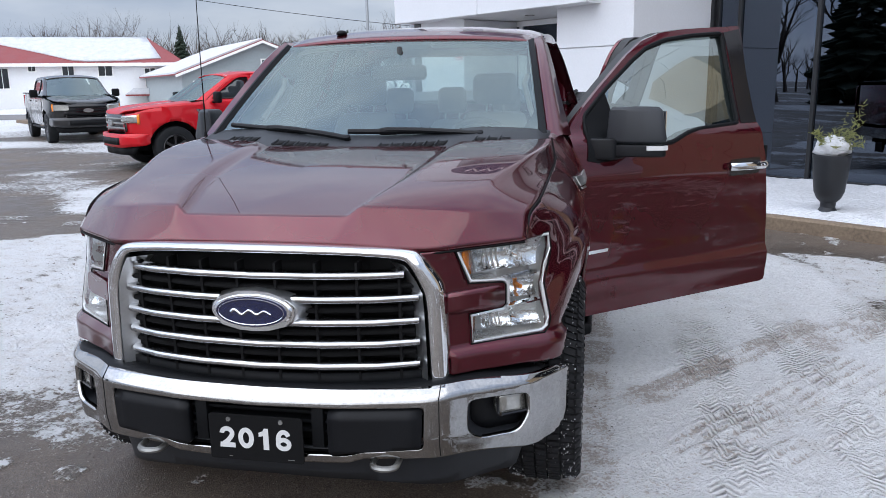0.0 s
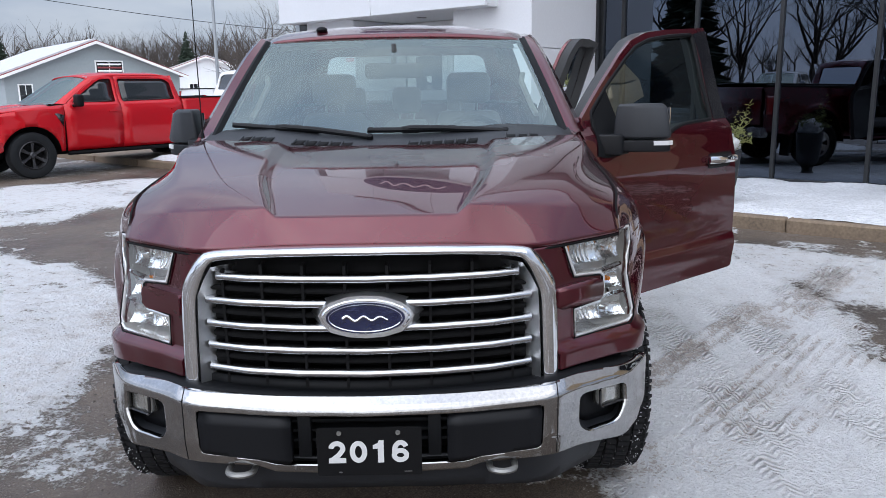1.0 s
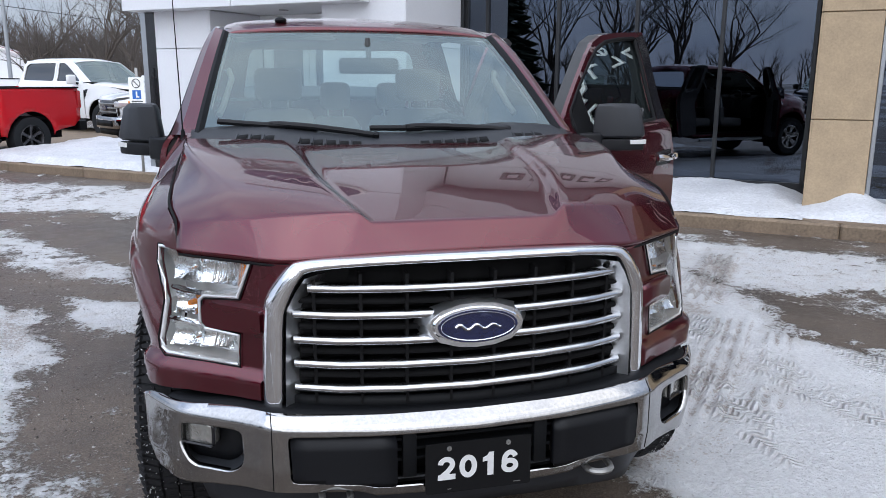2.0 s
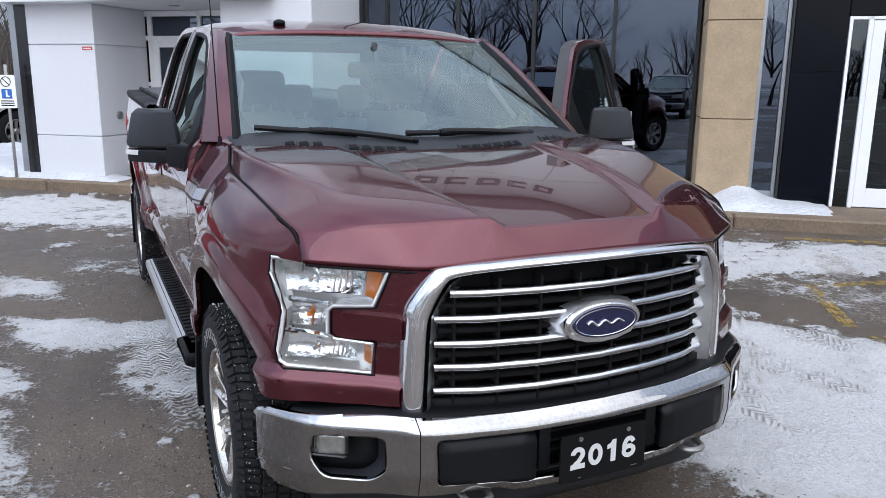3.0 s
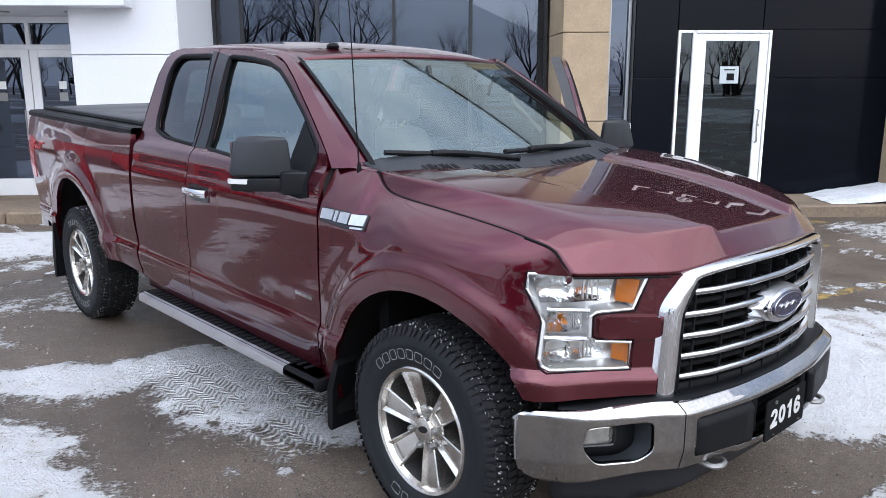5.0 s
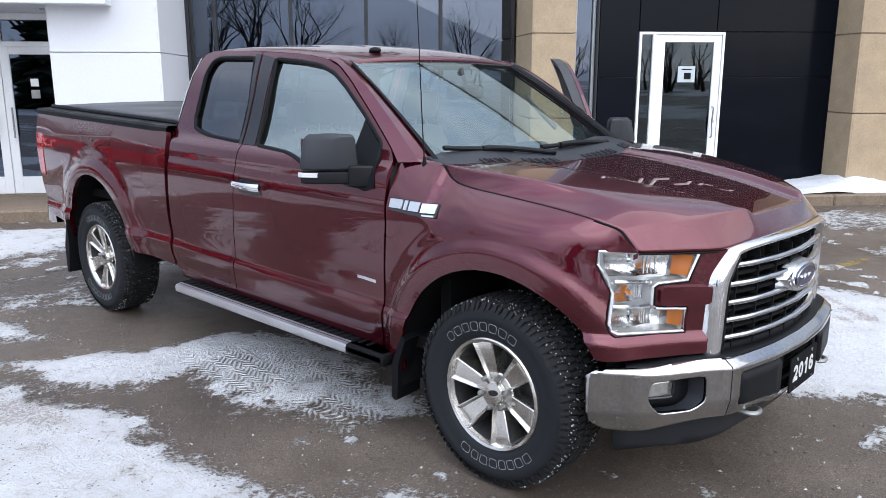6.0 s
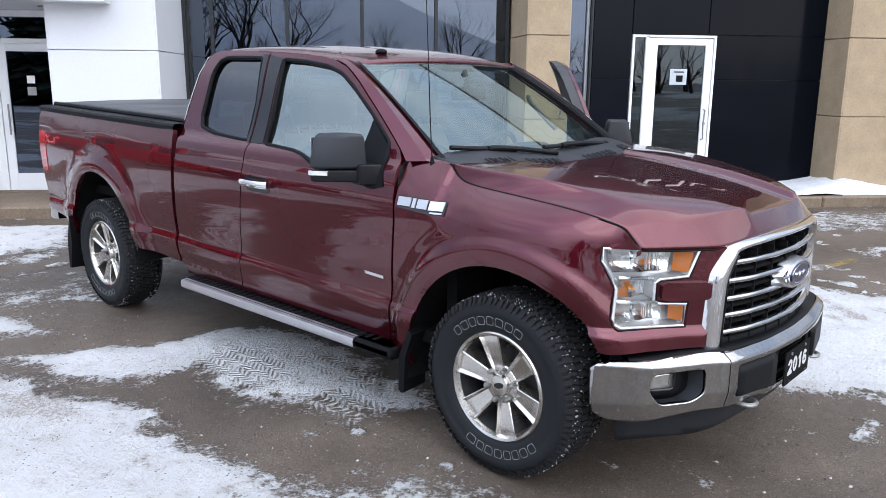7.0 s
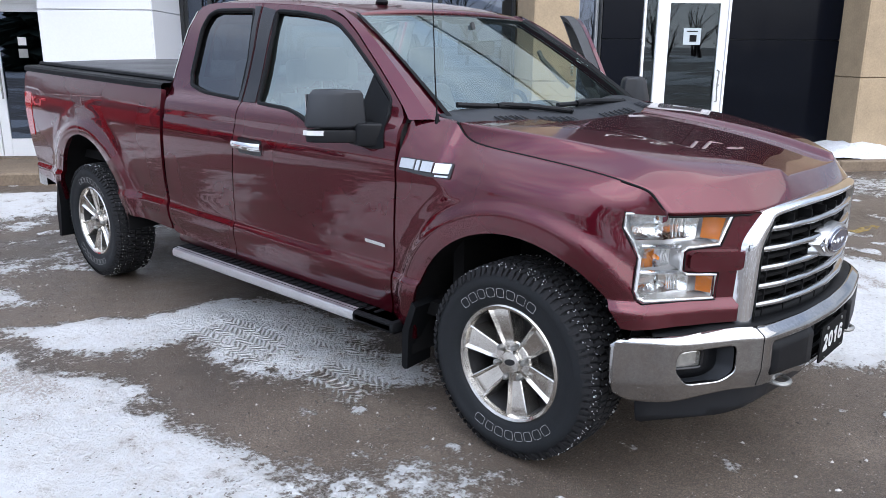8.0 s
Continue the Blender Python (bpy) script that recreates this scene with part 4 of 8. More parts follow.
# pavement along the building, with its kerb stones
slab = wall("pavement", "brown-stained concrete pavement", "pavement", ubox(-40, 40, KERB + 0.16, 13.5, -0.3, WALK), CONCRETE)
for k in range(24):
    u0 = -20 + k * 1.8
    part("kerb_stone", ubox(u0 + 0.004, u0 + 1.796, KERB, KERB + 0.156, -0.2, WALK + 0.002, 0.02), CONCRETE, slab)

# painted lines of a bay
worn = random.Random(31)
for a, b in (((3.80, 1.51), (5.50, 1.09)), ((3.83, 1.54), (3.18, 0.66)), (uv(2.05, 5.62)[:2], uv(4.2, 5.74)[:2]), ((3.10, 0.42), (4.70, 0.04))):
    d = (Vector(b) - Vector(a)).normalized()
    s = Vector((-d.y, d.x)) * 0.05
    bm = bmesh.new()
    n_seg = 46
    for k in range(n_seg):
        for side in (-1.0, -0.5, 0.0, 0.5):
            if worn.random() < 0.42:
                continue
            p0, p1 = Vector(a).lerp(Vector(b), k / n_seg), Vector(a).lerp(Vector(b), (k + worn.uniform(0.7, 1.0)) / n_seg)
            w0, w1 = side * s, (side + worn.uniform(0.38, 0.5)) * s
            q = [p0 + w0, p0 + w1, p1 + w1, p1 + w0]
            top = [bm.verts.new((*c, 0.003)) for c in q]
            low = [bm.verts.new((*c, -0.02)) for c in q]
            bm.faces.new(top[::-1])
            for i in range(4):
                bm.faces.new((top[i - 1], top[i], low[i], low[i - 1]))
    bmesh.ops.recalc_face_normals(bm, faces=bm.faces)
    tagged(part("parking_line", bm, YELLOWLINE), "worn yellow parking line on wet asphalt", "road marking", "parking lines", "structure")


def snow_bank(name, u0, u1, v0, v1, height, seed):
    """A drift lying on the pavement against the front."""
    us, vs = np.arange(u0, u1, 0.05), np.arange(v0, v1, 0.05)
    U, V = np.meshgrid(us, vs)
    edge = np.minimum.reduce([(U - u0) / 0.35, (u1 - U) / 0.35, (V - v0) / 0.16])
    edge = edge + 1.1 * (cloud(U * 1.7, V * 1.7, seed) - 0.5)
    H = np.clip(edge, -0.3, 1) * height(U, V) * (0.75 + 0.5 * cloud(U * 3, V * 3, seed + 5)) + 0.02 * (cloud(U * 9, V * 9, seed + 9) - 0.5)
    H = np.where(edge < 0.02, -0.03, H)
    bm = bmesh.new()
    rows = [[bm.verts.new(uv(float(u), float(v), WALK + float(h))) for u, v, h in zip(a, b, c)] for a, b, c in zip(U, V, H)]
    for a, b in zip(rows, rows[1:]):
        for k in range(len(a) - 1):
            bm.faces.new((a[k], a[k + 1], b[k + 1], b[k]))
    ob = part(name, bm, SNOW, sharp=80)
    return tagged(ob, "white snow drift lying on the pavement", "snow", "snow drifts on the pavement", "stuff")


snow_bank("snow_drift", -3.45, 1.3, 6.16, 8.08, lambda u, v: 0.05 + 0.05 * (v - 6.1), 101)
snow_bank("snow_drift", 0.9, 2.75, 6.3, 7.2, lambda u, v: 0.05 + 0.16 * np.exp(-((u - 1.75) / 0.25) ** 2) * np.clip((v - 6.3) / 0.7, 0, 1), 111)
snow_bank("snow_drift", 4.5, 9.0, 6.15, 7.1, lambda u, v: 0.06 + 0.13 * np.exp(-((u - 5.75) / 0.5) ** 2), 121)
snow_bank("snow_drift", -8.6, -6.3, 6.15, 6.6, lambda u, v: 0.07 + 0 * u, 131)
snow_bank("snow_drift", -12.5, -7.9, 6.15, 9.0, lambda u, v: 0.10 + 0.04 * (v - 6.2), 141)
snow_bank("snow_drift", -4.9, -3.4, 6.16, 6.5, lambda u, v: 0.06 + 0 * u, 151)


# ---- the burgundy pickup: x across (+ driver's side), y back from the front axle, z up ----
plan = table([(-0.79, 0.44), (-0.745, 0.535), (-0.685, 0.612), (-0.62, 0.70), (-0.557, 0.765), (-0.495, 0.815), (-0.42, 0.862), (-0.32, 0.905), (-0.2, 0.935), (0, 0.95),
              (0.3, 0.955), (3.6, 0.955), (4.3, 0.951), (4.74, 0.938)])
cab_section = table([(0.40, -0.055), (0.44, -0.045), (0.50, -0.038), (0.57, -0.022), (0.625, -0.018), (0.645, -0.030), (0.70, -0.027), (0.80, -0.015), (0.95, -0.004), (1.08, 0.0),
                     (1.15, -0.004), (1.17, -0.010), (1.24, -0.020), (1.28, -0.036), (1.31, -0.064), (1.36, -0.084), (1.80, -0.25), (1.84, -0.28), (1.88, -0.33)])
bed_section = table([(0.40, -0.055), (0.50, -0.040), (0.57, -0.022), (0.625, -0.018), (0.645, -0.030), (0.70, -0.027), (0.80, -0.015), (0.95, -0.004), (1.08, 0.0), (1.15, -0.004),
                     (1.28, -0.022), (1.36, -0.038), (1.40, -0.055), (1.43, -0.08)])
gap_height = table([(-0.79, 1.058), (-0.60, 1.060), (-0.55, 1.070), (-0.512, 1.101), (-0.478, 1.133), (-0.40, 1.157), (-0.355, 1.168), (-0.2, 1.190), (0.0, 1.210), (0.1, 1.219), (0.2, 1.228),
                    (0.275, 1.240), (0.33, 1.259), (0.36, 1.281), (0.38, 1.300), (0.392, 1.312)])
gap_across = table([(-0.55, 0.790), (-0.478, 0.799), (-0.40, 0.817), (-0.355, 0.825), (-0.2, 0.833), (0.0, 0.838), (0.15, 0.842), (0.275, 0.841), (0.33, 0.832), (0.36, 0.825), (0.392, 0.817)])
shoulder = table([(-0.13, 0.0), (-0.09, 0.010), (-0.055, 0.033), (-0.025, 0.070), (-0.010, 0.095), (0.0, 0.112), (0.025, 0.123), (0.06, 0.132), (0.10, 0.142)])
FRONT_WHEEL, REAR_WHEEL, HUB = 0.0, 3.683, 0.40
HINGE = (0.90, 0.655, 0.0)
REAR_HINGE = (0.90, 2.60, 0.0)


def fender_top(y):
    """Upper edge of the fender: along the hood's gap, then up to the foot of the windscreen pillar."""
    return gap_height(y) if y < 0.392 else 1.312 + 0.08 * max(0.0, y - 0.45)


def flare(y, z):
    a = math.hypot(y - FRONT_WHEEL, z - HUB)
    b = math.hypot(y - REAR_WHEEL, (z - HUB - 0.06))
    r = min(a, b)
    return 0.026 * (1 - smooth(0.600, 0.668, r)) + 0.012 * (1 - smooth(0.65, 0.75, r)) - 0.005 * (1 - smooth(0.535, 0.552, r))


def rake(y):
    return 0.016 * max(0.0, y - 0.6)


def cab_side(y, z):
    return (plan(y) + cab_section(z - rake(y)) + flare(y, z), y, z)


def bed_side(y, z):
    return (plan(y) + bed_section(z - rake(y)) + flare(y, z), y, z)


def fender_side(y, z):
    t = fender_top(y) - z
    front = smooth(-0.25, -0.5, y)
    low = lerp(cab_section(min(z, 1.15)), 0.040 * smooth(0.752, 0.718, z) - 0.012 * smooth(0.9, 1.06, z), front)
    foot = gap_height(min(y, 0.2)) + 0.06 * max(0.0, y - 0.2)
    need = max(0.0, plan(y) - 0.004 - 0.008 * front - gap_across(min(y, 0.2)))
    rear = lerp(plan(y) - 0.004 - gap_across(min(y, 0.392)), 0.106, smooth(0.392, 0.60, y))
    curl = lerp(shoulder(z - foot) * need / 0.112, rear * max(0.0, 1 - t / 0.21) ** 1.5, smooth(0.05, 0.40, y))
    return (plan(y) + low + flare(y, z) - curl, y, z)


def arch(yc, r, a0, a1, rise=0.0, n=22):
    out = []
    for k in range(n + 1):
        a = radians(lerp(a0, a1, k / n))
        out.append((yc + r * math.cos(a), HUB + (r + rise) * math.sin(a)))
    return out


lip_line = table([(0, -0.818), (0.15, -0.813), (0.3, -0.797), (0.42, -0.778), (0.50, -0.755), (0.56, -0.725), (0.61, -0.688), (0.70, -0.625), (0.76, -0.580), (0.80, -0.545)])
lip_height = table([(0, 1.090), (0.2, 1.087), (0.40, 1.074), (0.52, 1.066), (0.80, 1.070)])
rear_line = table([(0, 0.195), (0.2, 0.202), (0.445, 0.225), (0.62, 0.275), (0.75, 0.335), (0.83, 0.388)])
ramp_across = table([(-0.738, 0.300), (-0.4, 0.388), (-0.2, 0.413), (0.0, 0.428), (0.225, 0.445)])
ramp_height = table([(-0.738, 1.185), (-0.6, 1.215), (-0.5, 1.233), (-0.4, 1.249), (-0.3, 1.263), (-0.2, 1.275), (-0.1, 1.286), (0.0, 1.295), (0.1, 1.303), (0.225, 1.311)])
crest_across = table([(-0.62, 0.620), (-0.56, 0.638), (-0.5, 0.655), (-0.4, 0.680), (-0.3, 0.705), (-0.2, 0.730), (-0.1, 0.757), (0.0, 0.785), (0.1, 0.803), (0.2, 0.813), (0.3, 0.816), (0.378, 0.812)])
crest_height = table([(-0.62, 1.160), (-0.56, 1.192), (-0.5, 1.214), (-0.4, 1.232), (-0.3, 1.247), (-0.2, 1.260), (-0.1, 1.274), (0.0, 1.286), (0.1, 1.296), (0.2, 1.303), (0.3, 1.308), (0.378, 1.312)])


def hood_edge(t):
    y = lerp(-0.478, 0.390, t)
    return Vector((gap_across(y) - 0.008, y, gap_height(y) + 0.001))


def hood_row(t):
    """Half a row across the hood, from its middle to its side edge; t = 0 at the crease behind the nose, 1 at the cowl. A low middle, a ramp up,
    a high outer field, a crest, and a hollow side down to the fender."""
    ry, cy = lerp(-0.738, 0.225, t), lerp(-0.62, 0.378, t)
    top = Vector((ramp_across(ry), ry, ramp_height(ry)))
    crest = Vector((crest_across(cy), cy, crest_height(cy)))
    low = top - Vector((lerp(0.036, 0.046, t), 0.019 * smooth(0.12, 0.0, t), lerp(0.028, 0.020, t)))
    mid = Vector((0, lerp(-0.767, 0.195, t), low.z + 0.002))
    row = [mid.lerp(low, k) for k in (0, 0.2, 0.4, 0.6, 0.8, 0.93, 0.985)]
    row += [low.lerp(top, k) for k in (0.10, 0.5, 0.90)]
    row += [top.lerp(crest, k) + Vector((0, 0, 0.010 * k * (1 - k))) for k in (0.02, 0.08, 0.25, 0.45, 0.65, 0.82, 0.93, 0.975)]
    edge = hood_edge(t)
    for k in (0.03, 0.10, 0.2, 0.32, 0.45, 0.58, 0.7, 0.82, 0.92, 1.0):
        p = crest.lerp(edge, k)
        row.append(Vector((p.x, p.y, lerp(crest.z, edge.z, k ** 0.74))))
    # the crest fades out towards the nose
    soft = row
    for turn in range(26):
        soft = soft[:13] + [(a + 2 * b + c) / 4 for a, b, c in zip(soft[12:], soft[13:], soft[14:])] + soft[-1:]
    fade = smooth(0.55, 0.0, t)
    return [p.lerp(q, fade) for p, q in zip(row, soft)]


def screen(u, v):
    """The windscreen: u across from -1 to 1, v up from 0 to 1."""
    x = u * lerp(0.765, 0.655, v)
    y = lerp(0.345 + 0.13 * u * u, 1.125 + 0.05 * u * u, v)
    z = lerp(1.285 + 0.035 * u * u, 1.772 - 0.016 * u * u, v) + 0.05 * v * (1 - v)
    return (x, y, z)


crown = table([(1.05, 1.765), (1.15, 1.790), (1.28, 1.826), (1.45, 1.852), (1.8, 1.877), (2.2, 1.886), (2.42, 1.880), (2.55, 1.855), (2.6, 1.835)])


def roof_skin(x, y):
    a = abs(x)
    z = crown(y) - 0.045 * (a / 0.70) ** 2.4 - 0.05 * max(0.0, (a - 0.63) / 0.08) ** 2
    for rib in (0.20, 0.44):
        z -= 0.006 * max(0, 1 - abs(a - rib) / 0.05) * smooth(1.35, 1.5, y)
    return (x, y, z)


def grille_face(x, z):
    return -0.855 + 0.375 * x * x + 0.03 * max(0.0, z - 0.9)


bumper_plan = table([(0, -0.919), (0.228, -0.907), (0.40, -0.880), (0.535, -0.850), (0.558, -0.840), (0.634, -0.778), (0.72, -0.712), (0.81, -0.640), (0.88, -0.535), (0.93, -0.425), (0.955, -0.29)])
bumper_top = table([(0, 0.650), (0.3, 0.652), (0.56, 0.658), (0.75, 0.668), (0.86, 0.675), (0.95, 0.676)])


def bumper_face(x, z):
    side = smooth(0.62, 0.92, abs(x))
    rise = z - (bumper_top(abs(x)) - lerp(0.030, 0.016, side))
    bulge = 0.22 * max(0.0, 0.50 - z) + (1.25 * rise if rise > 0 else 0.0)
    return (x - math.copysign(0.8 * side * bulge, x), bumper_plan(abs(x)) + bulge * (1 - 0.5 * side), z - 0.045 * smooth(0.55, 0.95, abs(x)))


PLAN_X = np.linspace(0, 0.955, 400)
PLAN_S = np.concatenate([[0], np.cumsum(np.hypot(np.diff(PLAN_X), np.diff([bumper_plan(x) for x in PLAN_X])))])


def along_bumper(x):
    """Way along the bumper's plan from its middle to x."""
    return math.copysign(float(np.interp(abs(x), PLAN_X, PLAN_S)), x)


def bumper_wrap(s, z):
    return bumper_face(math.copysign(float(np.interp(abs(s), PLAN_S, PLAN_X)), s), z)


LAMP = [(-0.692, 1.050), (-0.423, 1.056), (-0.425, 1.01), (-0.455, 0.955), (-0.480, 0.905), (-0.484, 0.79), (-0.492, 0.765), (-0.51, 0.752), (-0.669, 0.754), (-0.671, 0.840),
        (-0.600, 0.846), (-0.588, 0.860), (-0.588, 0.928), (-0.600, 0.941), (-0.671, 0.950)]

FRONT_DOOR = [(0.685, 0.435), (0.655, 0.76), (0.622, 1.04), (0.628, 1.31), (0.66, 1.362), (0.86, 1.522), (1.05, 1.665), (1.17, 1.738), (1.30, 1.778), (1.48, 1.800), (1.86, 1.822),
              (1.825, 1.60), (1.825, 1.31), (1.848, 1.10), (1.915, 0.70), (1.945, 0.48), (1.93, 0.462)]
FRONT_WINDOW = [(0.735, 1.385), (0.90, 1.515), (1.08, 1.640), (1.19, 1.703), (1.32, 1.742), (1.50, 1.765), (1.72, 1.780), (1.70, 1.55), (1.698, 1.322), (1.42, 1.306), (1.33, 1.290), (1.22, 1.250),
                (1.05, 1.232), (0.715, 1.215)]
REAR_DOOR = [(1.952, 0.468), (1.922, 0.70), (1.855, 1.10), (1.832, 1.31), (1.832, 1.60), (1.868, 1.822), (2.20, 1.838), (2.40, 1.835), (2.47, 1.810), (2.515, 1.74), (2.545, 1.60), (2.570, 1.44), (2.575, 1.20), (2.625, 0.78),
             (2.632, 0.52), (2.61, 0.495)]
REAR_WINDOW = [(1.925, 1.790), (2.29, 1.795), (2.355, 1.772), (2.392, 1.70), (2.400, 1.45), (2.37, 1.385), (2.22, 1.352), (1.865, 1.330), (1.868, 1.55)]


def offset_fn(fn, d):
    """The same surface, moved out (+) or in (-) across the car."""
    return lambda y, z: (fn(y, z)[0] + d, y, z)


def build_hood(truck):
    front = hood_row(0)
    rows = []
    for drop, back in ((0.020, 0.020), (0.012, 0.004)):
        rows.append([(p.x, lip_line(p.x) + back, lip_height(p.x) - drop) for p in front])
    for t in (0.0, 0.06, 0.14, 0.26, 0.42, 0.58, 0.74, 0.86, 0.94):
        lift = 0.94 * t + 0.06 * math.sin(t * math.pi / 2)
        rows.append([(p.x, lerp(lip_line(p.x), p.y, t), lerp(lip_height(p.x), p.z, lift)) for p in front])
    for t in (0.0, 0.02, 0.06, 0.11, 0.18, 0.26, 0.34, 0.42, 0.50, 0.58, 0.66, 0.74, 0.80, 0.85, 0.89, 0.92, 0.945, 0.965, 0.98, 0.992, 1.0):
        rows.append([tuple(p) for p in hood_row(t)])
    rows.append([(p[0], p[1] + 0.004, p[2] - 0.014) for p in rows[-1]])
    full = []
    for r in rows:
        turned = (r[-1][0] - 0.002, r[-1][1], r[-1][2] - 0.020)
        half = r + [turned]
        full.append([(-x, y, z) for x, y, z in half[:0:-1]] + half)
    part("hood", loft(full), PAINT, truck, "burgundy hood with two raised ramps", sharp=34)
    # black tube draws the shade of the shut line under the hood's lip
    xs = np.linspace(-0.785, 0.785, 41)
    part("hood_lip_shade", tube([(x, lip_line(abs(x)) + 0.004, lip_height(abs(x)) - 0.016) for x in xs], 0.0040, seg=6), MATTBLACK, truck)
    # black strip and tube paint the shade in the gap between hood and fender
    for s in (1, -1):
        line = [hood_edge(t) for t in (0.06, 0.15, 0.3, 0.45, 0.6, 0.72, 0.8, 0.86, 0.91, 0.95, 0.98)]
        part("hood_gap_shade", loft([[(x - 0.03, y, z - 0.022) for x, y, z in line], [(x + 0.012, y + 0.002, z - 0.020) for x, y, z in line]]), MATTBLACK, truck, flip=s < 0)
        gap_line = [(gap_across(y) - 0.0045, y, gap_height(y) - 0.0005) for y in np.concatenate([np.linspace(-0.545, -0.44, 10), np.linspace(-0.40, 0.24, 16), np.linspace(0.26, 0.39, 14)])]
        part("hood_side_shade", tube(gap_line, 0.0044, seg=6), MATTBLACK, truck, flip=s < 0)


def ribbon(bm, pts, width, lay, depth, closed=False):
    """A flat band of one width along points in (a, b), laid by lay(a, b, c) and given depth over c."""
    rows = []
    n = len(pts)
    for i in range(n):
        p, q = Vector(pts[i - 1] if closed or i else pts[0]), Vector(pts[(i + 1) % n] if closed or i < n - 1 else pts[-1])
        d = (q - p).normalized()
        side = Vector((-d.y, d.x)) * width / 2
        c = Vector(pts[i])
        rows.append([bm.verts.new(lay(*(c + k * side), e)) for k, e in ((-1, depth[0]), (1, depth[0]), (1, depth[1]), (-1, depth[1]))])
    for a, b in zip(rows, rows[1:] + (rows[:1] if closed else [])):
        for k in range(4):
            bm.faces.new((a[k], a[(k + 1) % 4], b[(k + 1) % 4], b[k]))
    if not closed:
        bm.faces.new(rows[0])
        bm.faces.new(rows[-1][::-1])
    bmesh.ops.recalc_face_normals(bm, faces=bm.faces)
    return bm


def build_year(plate):
    """The year 2016 in heavy white figures."""
    depth = (-0.9175, -0.9150)

    def arc(cx, cz, rx, rz, a0, a1, n=16):
        return [(cx + rx * math.cos(radians(lerp(a0, a1, k / n))), cz + rz * math.sin(radians(lerp(a0, a1, k / n)))) for k in range(n + 1)]

    for figure, at in zip("2016", (-0.0935, -0.0315, 0.0285, 0.0900)):
        lay = lambda a, b, c, at=at: (at + a, c, 0.4600 + b)
        bm = bmesh.new()
        if figure == "2":
            ribbon(bm, arc(0, 0.0455, 0.0170, 0.0155, 178, -28) + [(0.004, 0.0240), (-0.010, 0.0130), (-0.0165, 0.0070)], 0.0146, lay, depth)
            prism([(-0.0250, 0), (0.0255, 0), (0.0255, 0.0155), (-0.0235, 0.0155)], lay, (depth[0] - 0.0002, depth[1]), bm)
        elif figure == "0":
            ribbon(bm, arc(0, 0.0340, 0.0178, 0.0265, 0, 348, 30), 0.0150, lay, depth, True)
        elif figure == "1":
            prism([(-0.004, 0), (0.0135, 0), (0.0135, 0.0690), (0.0000, 0.0690), (-0.0045, 0.0600), (-0.0180, 0.0540), (-0.0180, 0.0420), (-0.0040, 0.0440)], lay, depth, bm)
        else:
            ribbon(bm, arc(0, 0.0220, 0.0178, 0.0145, 0, 345, 24), 0.0144, lay, depth, True)
            ribbon(bm, arc(0.001, 0.0350, 0.0180, 0.0265, 32, 205), 0.0146, lay, (depth[0] + 0.0002, depth[1]))
        part("figure", bm, FIGURE, plate)


